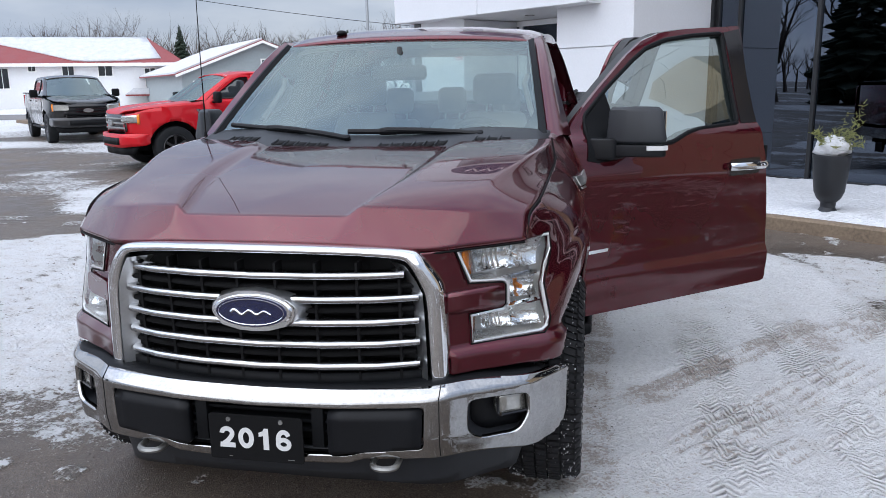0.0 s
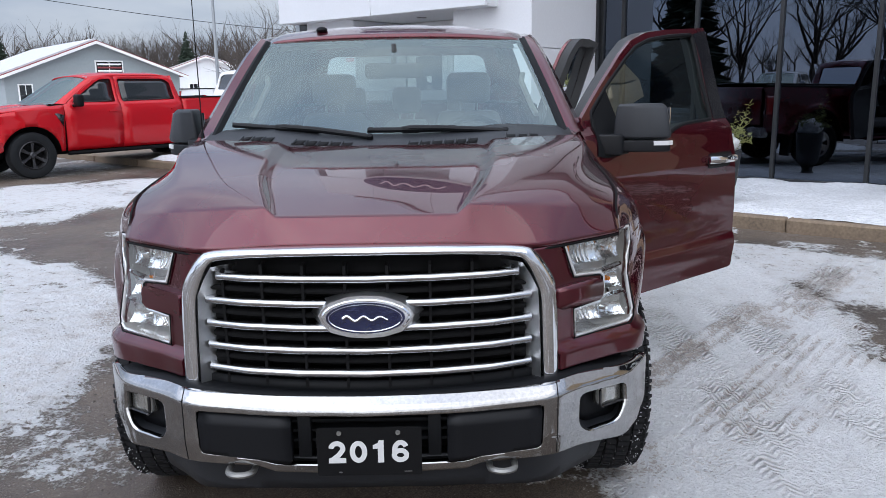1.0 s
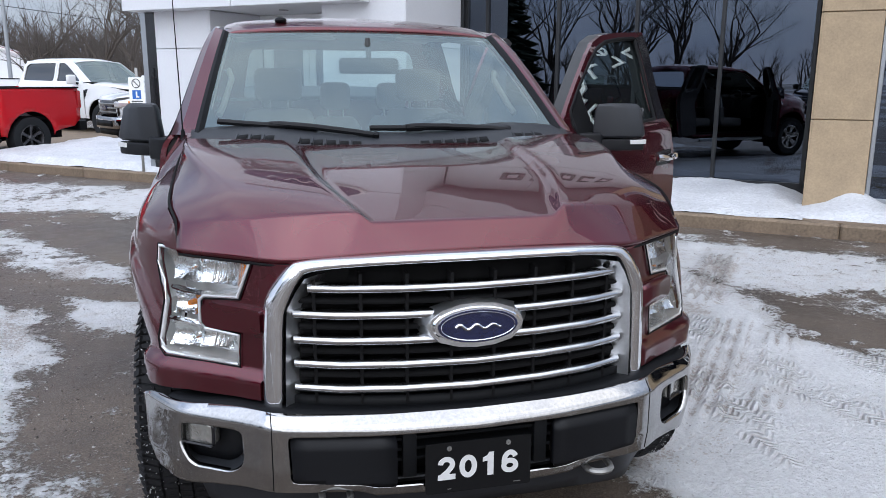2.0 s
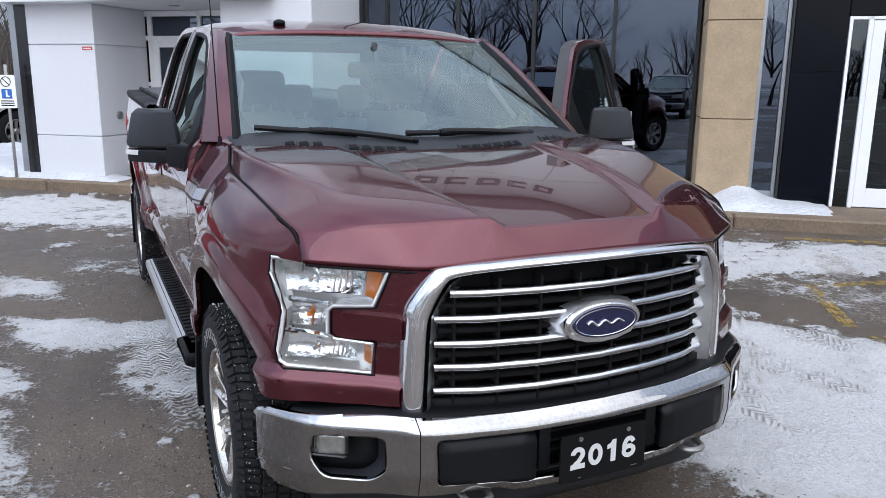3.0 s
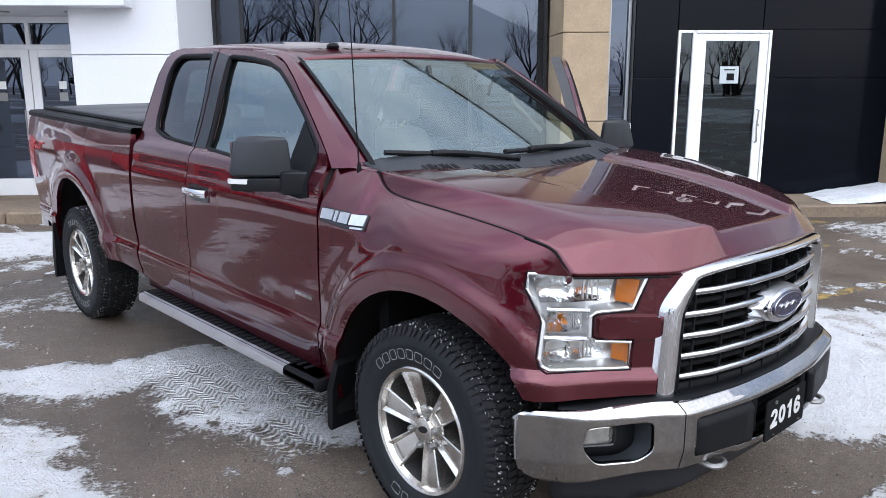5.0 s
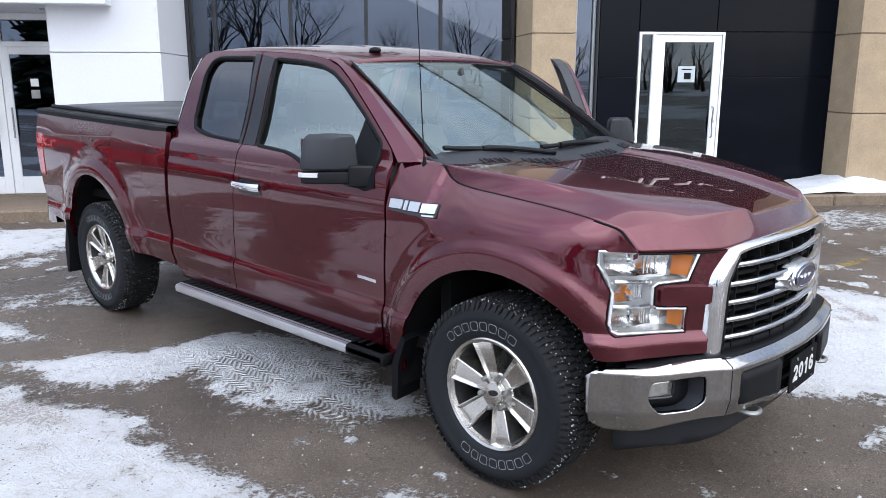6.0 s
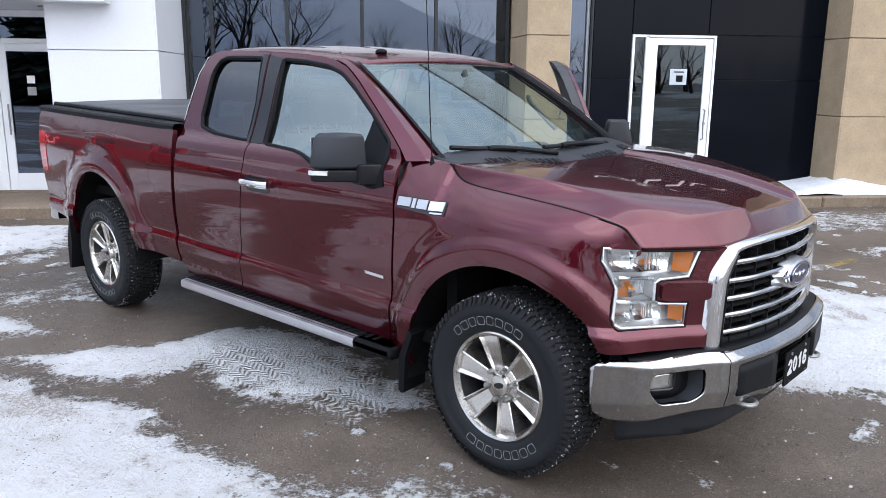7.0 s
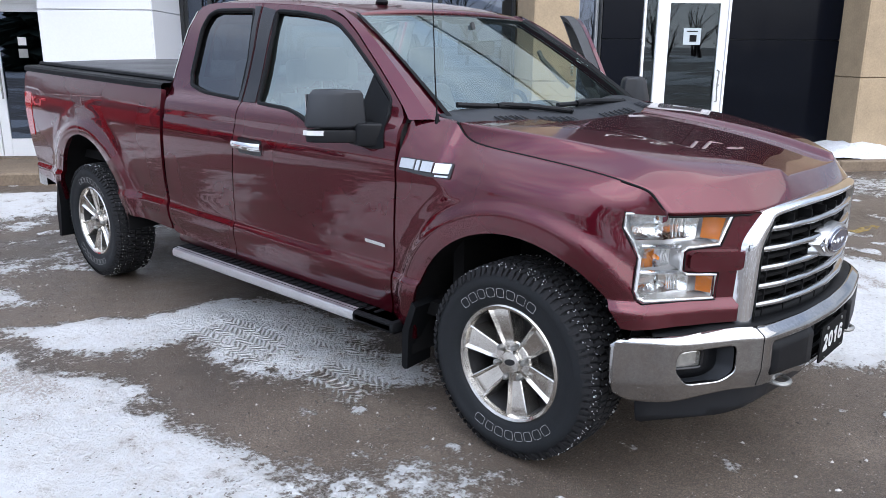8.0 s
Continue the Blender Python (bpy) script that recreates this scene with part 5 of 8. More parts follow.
def build_front(truck):
    # chrome grille surround
    outer = [(-0.576, 0.650), (-0.570, 0.80), (-0.564, 0.925), (-0.555, 0.968), (-0.500, 1.050), (-0.468, 1.068), (-0.3, 1.081), (-0.12, 1.087)]
    inner = [(-0.509, 0.650), (-0.504, 0.78), (-0.500, 0.900), (-0.491, 0.938), (-0.458, 1.018), (-0.432, 1.036), (-0.3, 1.050), (-0.12, 1.057)]

    def rounded(line):
        """Both halves of a bent line, its corners cut round."""
        pts = line + [(-x, z) for x, z in line[::-1]]
        for turn in range(2):
            mid = [(lerp(a[0], b[0], k), lerp(a[1], b[1], k)) for a, b in zip(pts, pts[1:]) for k in (0.25, 0.75)]
            pts = [pts[0]] + mid + [pts[-1]]
        return pts

    rows = []
    for k, d in ((0.0, 0.060), (0.0, 0.026), (0.03, 0.017), (0.10, 0.007), (0.20, 0.001), (0.36, -0.002), (0.60, 0.0), (0.74, 0.004), (0.80, 0.009), (0.90, 0.022), (1.0, 0.038), (1.0, 0.075)):
        row = []
        for (xo, zo), (xi, zi) in zip(rounded(outer), rounded(inner)):
            x, z = lerp(xo, xi, k), lerp(zo, zi, k)
            row.append((x, grille_face(x, z) - 0.030 + 0.25 * max(0, z - 1.02) + d, z))
        rows.append(row)
    bm = loft(rows)
    for end in (0, -1):
        bm.verts.ensure_lookup_table()
        n_row = len(rows[0])
        bm.faces.new([bm.verts[r * n_row + (0 if end == 0 else n_row - 1)] for r in range(len(rows))])
    bmesh.ops.recalc_face_normals(bm, faces=bm.faces)
    grille = part("grille", bm, CHROME, truck, "chrome grille surround", sharp=50)
    # black carrier behind the bars
    back = [(-0.50, 0.61), (-0.495, 0.93), (-0.44, 1.03), (0, 1.05), (0.44, 1.03), (0.495, 0.93), (0.50, 0.61)]
    part("grille_mesh", sheet(back, lambda x, z: (x, grille_face(x, z) + 0.07, z), (0.1, 0.1), 0.01), MATTBLACK, grille)
    for i in (-3.5, -2.5, -1.5, -0.5, 0.5, 1.5, 2.5, 3.5):
        x = i * 0.1225
        part("grille_divider", box(x - 0.004, x + 0.004, grille_face(x, 0.8) + 0.01, grille_face(x, 0.8) + 0.06, 0.66, 1.03 - (0.02 if abs(i) > 3 else 0)), MATTBLACK, grille)
    for z in (0.952, 0.880, 0.810, 0.742):
        w = 0.47
        bm = loft([[(x, grille_face(x, z) + dy, z + dz) for x in np.linspace(-w, w, 15)] for dy, dz in ((0.02, -0.008), (0.012, 0), (0.02, 0.008), (0.06, 0.008), (0.06, -0.008), (0.02, -0.008))])
        part("grille_fin", bm, MATTBLACK, grille)
    for z in (0.989, 0.916, 0.844, 0.776, 0.706):
        w = 0.446 if z > 0.95 else 0.486
        xs = [-w, -0.44, -0.40, -0.37, -0.34, -0.2, 0, 0.2, 0.34, 0.37, 0.40, 0.44, w]
        line = []
        for dy, dz in ((0.035, -0.013), (0.0, -0.012), (-0.010, -0.004), (-0.008, 0.007), (0.0, 0.012), (0.035, 0.013)):
            line.append([(x, grille_face(x, z) - 0.004 + dy + 0.10 * max(0, abs(x) - 0.37), z + dz + 0.004 * (1 - (x / 0.5) ** 2)) for x in xs])
        part("grille_bar", loft(line), BAR, grille)
    # lower black apron under the bars
    part("grille_apron", sheet([(-0.50, 0.635), (-0.50, 0.682), (0.50, 0.682), (0.50, 0.635)], lambda x, z: (x, grille_face(x, z) + 0.012, z), (0.06, 0.03), 0.02), PLASTIC, grille)
    # emblem: a chrome oval, a blue field, white strokes
    ov = [(0.132 * math.cos(k * math.tau / 40), 0.889 + 0.060 * math.sin(k * math.tau / 40)) for k in range(40)]
    bm = prism(ov, lambda x, z, y: (x, y, z), (-0.886, -0.84))
    bmesh.ops.bevel(bm, geom=[e for e in bm.edges if abs(e.verts[0].co.y - e.verts[1].co.y) < 1e-4 and e.verts[0].co.y < -0.88], offset=0.010, segments=3, affect="EDGES")
    emblem = part("emblem", bm, CHROME, grille, "oval emblem with a chrome rim")
    wing = [(0.165, 0.0), (0.150, 0.022), (0.12, 0.045), (0.06, 0.062), (0, 0.066), (-0.06, 0.062), (-0.12, 0.045), (-0.150, 0.022), (-0.165, 0.0), (-0.150, -0.026), (-0.12, -0.048), (-0.06, -0.063), (0, -0.067), (0.06, -0.063), (0.12, -0.048), (0.150, -0.026)]
    bm = prism(wing, lambda x, z, y: (x * (1 if y > -0.85 else 0.84), y + 0.5 * max(0, abs(x) - 0.13), 0.889 + z * (1 if y > -0.85 else 0.95)), (-0.878, -0.83))
    part("emblem_mount", bm, SATIN, grille, "chrome winged emblem mount")
    ov = [(0.112 * math.cos(k * math.tau / 40), 0.889 + 0.046 * math.sin(k * math.tau / 40)) for k in range(40)]
    part("emblem_field", prism(ov, lambda x, z, y: (x, y, z), (-0.8895, -0.880)), BLUE, grille, "dark blue emblem field")
    ring = [(0.104 * math.cos(k * math.tau / 40), -0.8905, 0.889 + 0.040 * math.sin(k * math.tau / 40)) for k in range(41)]
    part("emblem_line", tube(ring, 0.0014, seg=5), CHROME, grille)
    flow = [(-0.064 + 0.128 * t, -0.8908, 0.888 + 0.0075 * math.sin(t * 17.0) * (1 - 0.4 * t)) for t in np.linspace(0, 1, 48)]
    part("emblem_stroke", tube(flow, 0.0046, seg=6, r2=0.0026), CHROME, grille, "plain pale flowing stroke")
    # chrome cheeks at both ends of the bars
    for s in (1, -1):
        zs = [0.652, 0.75, 0.85, 0.935, 0.985, 1.022]
        xs = [0.507, 0.505, 0.501, 0.496, 0.472, 0.448]
        rows = [[(x + dx, grille_face(x, z) + dy, z) for x, z in zip(xs, zs)] for dx, dy in ((0.006, -0.022), (-0.012, 0.0), (-0.036, 0.022), (-0.060, 0.040), (-0.064, 0.075))]
        part("grille_cheek", loft(rows), SATIN, grille, flip=s < 0)
    # bumper
    half_top = [(x, bumper_top(x)) for x in (0.0, 0.15, 0.3, 0.42, 0.535, 0.56, 0.66, 0.75, 0.82, 0.88)] + [(0.900, 0.672), (0.917, 0.660), (0.926, 0.640), (0.927, 0.56)]
    top = [(-x, z) for x, z in half_top[:0:-1]] + half_top
    half_bot = [(0.926, 0.490), (0.918, 0.452), (0.895, 0.430), (0.85, 0.426), (0.56, 0.434), (0.33, 0.436), (0.28, 0.420), (0, 0.418)]
    bot = half_bot + [(-x, z) for x, z in half_bot[-2::-1]]
    slot = soften([(-0.510, 0.466), (-0.516, 0.604), (-0.24, 0.604), (0.24, 0.604), (0.516, 0.604), (0.510, 0.466), (0.33, 0.458), (0.28, 0.444), (-0.28, 0.444), (-0.33, 0.458)], 0.015, 2)
    fog = soften([(0.632, 0.505), (0.634, 0.606), (0.808, 0.620), (0.814, 0.548), (0.780, 0.486), (0.668, 0.472)], 0.022, 3)
    fogm = [(-x, z) for x, z in fog[::-1]]
    bm = sheet(*([(along_bumper(x), z) for x, z in top + bot], bumper_wrap, (0.026, 0.0085), 0.02), holes=[[(along_bumper(x), z) for x, z in hole] for hole in (slot, fog, fogm)])
    bumper = part("front_bumper", bm, BUMPER, truck, "chrome front bumper dulled with road film", sharp=40)
    def pad_line(inward, lift):
        """A line along the bumper's top edge, set inward and up."""
        line = []
        for x in np.linspace(-0.86, 0.86, 41):
            q, side = bumper_face(x, bumper_top(abs(x))), smooth(0.62, 0.92, abs(x))
            line.append((q[0] - math.copysign(0.8 * side * inward, x), q[1] + inward * (1 - 0.5 * side), q[2] + lift))
        return line

    shelf = loft([pad_line(0.004, -0.004), pad_line(0.012, 0.003), pad_line(0.04, 0.004), pad_line(0.16, -0.004)])
    part("bumper_step_pad", shelf, PLASTIC, bumper, "black plastic step pad")
    for s in (1, -1):
        pad = [(s * 0.228, 0.452), (s * 0.228, 0.598), (s * 0.510, 0.600), (s * 0.505, 0.470), (s * 0.33, 0.462)]
        part("bumper_insert", sheet(soften(pad, 0.012, 2), lambda x, z: (x, bumper_plan(abs(x)) + 0.016 - 0.016 * smooth(0.598, 0.572, z), z), (0.05, 0.013), 0.03), INSERT, bumper, "black grained bumper insert")
        cup = sheet(fog if s > 0 else fogm, lambda x, z: (x, bumper_face(x, z)[1] + 0.075, bumper_face(x, z)[2]), (0.05, 0.03), 0.01)
        part("fog_lamp_recess", cup, INSERT, bumper)
        rim = [bumper_face(x, z) for x, z in (fog if s > 0 else fogm)]
        wall = loft([[(p[0], p[1] + 0.012, p[2]) for p in rim + rim[:1]], [(p[0] * 0.995, p[1] + 0.078, p[2]) for p in rim + rim[:1]]])
        part("fog_lamp_wall", wall, GREYPLASTIC, bumper)
        lampo = soften([(s * 0.716, 0.535), (s * 0.714, 0.604), (s * 0.800, 0.612), (s * 0.803, 0.547)], 0.012, 3)
        part("fog_lamp", sheet(lampo, lambda x, z: (x, bumper_face(x, z)[1] + 0.034, bumper_face(x, z)[2]), (0.03, 0.02), 0.03), FOGLENS, bumper, "clear fog lamp")
        ring = [bumper_face(x, z) for x, z in lampo + lampo[:1]]
        part("fog_lamp_bezel", tube([(p[0], p[1] + 0.030, p[2]) for p in ring], 0.005, seg=6), GLOSSBLACK, bumper)
        seam = [bumper_face(s * 0.557, z) for z in np.linspace(0.438, bumper_top(0.557), 24)]
        part("bumper_seam", tube([(p[0], p[1] + 0.0005, p[2]) for p in seam], 0.0016, seg=5), MATTBLACK, bumper)
        hook = [(s * 0.352, -0.76, 0.420), (s * 0.352, -0.860, 0.412)] + [(s * (0.39 - 0.038 * math.cos(k * math.pi / 8)), -0.860 - 0.030 * math.sin(k * math.pi / 8), 0.411) for k in range(1, 8)] + [(s * 0.428, -0.860, 0.412), (s * 0.428, -0.76, 0.420)]
        part("tow_hook", tube(hook, 0.010, seg=8), STEEL, bumper, "dull steel tow hook")
    part("bumper_duct", sheet([(-0.24, 0.468), (-0.24, 0.602), (0.24, 0.602), (0.24, 0.468)], lambda x, z: (x, -0.835, z), (0.1, 0.05), 0.02), MATTBLACK, bumper)
    part("duct_floor", box(-0.26, 0.26, -0.885, -0.78, 0.432, 0.446), MATTBLACK, bumper)
    for z in (0.575, 0.545, 0.515):
        part("duct_bar", box(-0.235, 0.235, -0.875, -0.835, z - 0.004, z + 0.004), PLASTIC, bumper)
    for x in (-0.19, 0.19):
        part("bumper_bracket", box(x - 0.02, x + 0.02, -0.89, -0.835, 0.465, 0.595, 0.005), PLASTIC, bumper)
    half = [(0.5, 0.45), (0.74, 0.43), (0.780, 0.40), (0.776, 0.324), (0.752, 0.248), (0.735, 0.238), (0.66, 0.254), (0.5, 0.300), (0.3, 0.325), (0.0, 0.335)]
    val = half + [(-x, z) for x, z in half[-2::-1]]
    part("valance", sheet(val, lambda x, z: (x, bumper_plan(abs(x)) + 0.055 + 0.105 * smooth(0.45, 0.78, abs(x)) + 0.32 * (0.44 - z), z), (0.06, 0.04), 0.012), GREYPLASTIC, truck, "dusty dark plastic air dam under the bumper")
    # dealer's year plate
    bm = prism(soften([(-0.152, 0.420), (-0.152, 0.568), (0.152, 0.568), (0.152, 0.420)], 0.008, 2), lambda x, z, y: (x, y, z), (-0.916, -0.910))
    plate = part("year_plate", bm, MATTBLACK, truck, "black dealer plate with a white year")
    build_year(plate)
    for x, w in ((-0.085, 0.010), (0.112, 0.022)):
        part("plate_mark", box(x - w / 2, x + w / 2, -0.9172, -0.9160, 0.430, 0.432), STEEL, plate)
    for x in (-0.086, 0.084):
        bm = lathe([(-0.002, 0.001), (-0.002, 0.007), (0.002, 0.007)], 12)
        bmesh.ops.rotate(bm, matrix=Matrix.Rotation(radians(90), 3, "Z"), verts=bm.verts)
        bmesh.ops.translate(bm, vec=(x, -0.918, 0.553), verts=bm.verts)
        part("plate_screw", bm, STEEL, plate)


def wider(poly, d):
    """A closed line a little outside a polygon."""
    out = []
    turn = sum(p[0] * q[1] - q[0] * p[1] for p, q in zip(poly, poly[1:] + poly[:1]))
    for i in range(len(poly)):
        a, b, c = Vector(poly[i - 1]), Vector(poly[i]), Vector(poly[(i + 1) % len(poly)])
        e, f = (b - a).normalized(), (c - b).normalized()
        n = Vector((e.y + f.y, -e.x - f.x))
        out.append(tuple(b + n.normalized() * d * (1 if turn > 0 else -1)))
    return out + out[:1]


def build_fender(truck, s):
    flip = s < 0
    out = [(0.672, 0.435), (0.59, 0.41), (0.55, 0.36), (0.525, 0.36)] + arch(FRONT_WHEEL, 0.53, 2, 151) + [(-0.50, 0.655), (-0.60, 0.664), (-0.742, 0.668), (-0.742, 0.96), (-0.765, 1.00), (-0.78, 1.052)]
    out += [(float(y), fender_top(y) - 0.004) for y in np.linspace(-0.72, -0.38, 24)]
    crest = [float(y) for y in np.linspace(-0.38, 0.612, 52)]
    out += [(y, fender_top(y) - 0.14) for y in crest] + [(0.610, 1.04), (0.643, 0.76)]
    lampo = LAMP
    ob = part("fender", sheet(out, fender_side, (0.018, 0.0115), 0.014, holes=(lampo,)), PAINT, truck, flip=flip, sharp=40)
    rows = [[fender_side(y, fender_top(y) - d) for y in crest] for d in (0.14, 0.12, 0.10, 0.082, 0.066, 0.052, 0.040, 0.030, 0.021, 0.014, 0.009, 0.005, 0.0022, 0.0004)]
    rows.append([(p[0] - 0.004, p[1], p[2] - 0.012) for p in rows[-1]])
    part("fender_shoulder", loft(rows), PAINT, ob, flip=flip, sharp=60)
    # the bar of paint that splits the lamp
    band = [(-0.728, 0.858), (-0.728, 0.926), (-0.62, 0.930), (-0.605, 0.918), (-0.605, 0.868), (-0.62, 0.857)]
    part("fender_bar", sheet(soften(band, 0.01, 2), lambda y, z: (fender_side(y, z)[0] + 0.014, y - 0.016, z), (0.05, 0.02), 0.03), PAINT, ob, flip=flip)
    # lamp
    def bowl(d):
        return lambda y, z: (fender_side(y, z)[0] - d * 0.6, y + d * 0.8, z)
    lamp = part("headlight", sheet(LAMP, bowl(0.090), (0.03, 0.02), 0.01), REFLECTOR, truck, "headlight with clear lens and amber corners", flip=flip)
    rim = [bowl(0.0)(y, z) for y, z in LAMP + LAMP[:1]]
    part("lamp_bezel", tube(rim, 0.0065, seg=8), REFLECTOR, lamp, flip=flip)
    part("lamp_gasket", tube([(p[0] + 0.003, p[1] - 0.003, p[2]) for p in [fender_side(y, z) for y, z in wider(LAMP, 0.008)]], 0.0026, seg=6), MATTBLACK, lamp, flip=flip)
    deep = [bowl(0.088)(y, z) for y, z in LAMP + LAMP[:1]]
    part("lamp_wall", loft([rim, deep]), REFLECTOR, lamp, flip=flip)
    lens = part("lamp_lens", sheet(LAMP, bowl(-0.004), (0.05, 0.04), 0.0), LENS, lamp, flip=flip)
    lens.visible_shadow = False
    for poly in ([(-0.678, 1.040), (-0.664, 0.962), (-0.600, 0.962), (-0.602, 1.040)], [(-0.660, 0.766), (-0.660, 0.830), (-0.600, 0.830), (-0.600, 0.766)]):
        part("amber_marker", sheet(poly, lambda y, z: (fender_side(-0.675, z)[0] - 0.006 + 0.16 * (y + 0.675), y, z), (0.05, 0.05), 0.006), AMBER, lamp, "amber marker", flip=flip)
    # mirror bowls, one to a chamber
    for poly, yc, zc, ra, rb in (([(-0.638, 0.958), (-0.644, 1.042), (-0.440, 1.046), (-0.470, 0.958)], -0.535, 1.0, 0.11, 0.06), ([(-0.630, 0.766), (-0.632, 0.834), (-0.495, 0.836), (-0.498, 0.766)], -0.555, 0.80, 0.075, 0.05),
                                 ([(-0.580, 0.862), (-0.580, 0.932), (-0.492, 0.932), (-0.492, 0.862)], -0.536, 0.897, 0.055, 0.045)):
        deep_at = lambda y, z, yc=yc, zc=zc, ra=ra, rb=rb: 0.014 + 0.045 * max(0.0, 1 - ((y - yc) / ra) ** 2 - 0.7 * ((z - zc) / rb) ** 2) + 0.055 * smooth(yc, yc - ra * 0.85, y)
        part("lamp_bowl", sheet(poly, lambda y, z, f=deep_at: bowl(f(y, z))(y, z), (0.012, 0.012), 0.0), BOWL, lamp, "mirror bowl", flip=flip, sharp=60)
        for k in range(4):
            yk = yc + ra * (-0.72 + 0.1 * k)
            part("lamp_rib", tube([bowl(deep_at(yk, zc - rb * 0.6) - 0.003)(yk, zc - rb * 0.6), bowl(deep_at(yk, zc) - 0.004)(yk, zc), bowl(deep_at(yk, zc + rb * 0.6) - 0.003)(yk, zc + rb * 0.6)], 0.002, seg=5), REFLECTOR, lamp, flip=flip)
        p = bowl(0.050)(yc, zc)
        part("bulb", tube([p, bowl(0.026)(yc, zc)], 0.010, seg=10, r2=0.007), BOWL if zc != 0.897 else AMBER, lamp, flip=flip)
    for z in (0.850, 0.942):
        a, b = bowl(0.012)(-0.588, z), bowl(0.012)(-0.486, z)
        part("lamp_divider", tube([a, bowl(0.012)(-0.53, z), b], 0.008, seg=6), CHROME, lamp, flip=flip)
    # dark seam panel under the fender
    part("bumper_filler", sheet([(-0.74, 0.60), (-0.74, 0.675), (-0.46, 0.660), (-0.44, 0.575)], lambda y, z: (plan(y) - 0.055, y, z), (0.05, 0.05), 0.02), MATTBLACK, truck, flip=flip)
    # wheel housing
    bm = loft([[(min(x, plan(y * 1.035) - 0.015), y * 1.035, HUB + (z - HUB) * 1.035) for y, z in arch(FRONT_WHEEL, 0.53, -12, 158)] for x in (0.94, 0.8, 0.45)])
    part("wheel_housing", bm, MATTBLACK, truck, flip=flip)
    # mud flap
    flap = prism([(0.515, 0.54), (0.575, 0.40), (0.580, 0.225), (0.560, 0.215), (0.545, 0.22), (0.535, 0.40), (0.49, 0.52)], lambda y, z, x: (x, y + (0.96 - x) * 0.1, z), (0.80, 0.965))
    part("mud_flap", flap, PLASTIC, truck, "black front mud flap", flip=flip)
    # badge on the door side of the fender: plain raised shapes
    def on_side(y, z, d):
        return (fender_side(y, z)[0] + d, y, z)
    badge = part("badge", prism(soften([(0.588, 1.110), (0.590, 1.164), (0.470, 1.162), (0.318, 1.158), (0.314, 1.100), (0.42, 1.100)], 0.008, 2), lambda y, z, d: on_side(y, z, d - 0.004), (0.0, 0.010)), GLOSSBLACK, truck, "black and chrome model badge", flip=flip)
    # chrome shapes of the badge
    for y0, y1, z0, z1 in ((0.586, 0.508, 1.122, 1.160), (0.498, 0.478, 1.119, 1.159), (0.468, 0.406, 1.119, 1.158), (0.396, 0.326, 1.118, 1.156), (0.385, 0.326, 1.104, 1.111)):
        part("badge_mark", prism([(y0, z0), (y0, z1), (y1, z1), (y1, z0)], lambda y, z, d: on_side(y, z, d - 0.004), (0.008, 0.014)), SATIN, badge, flip=flip)


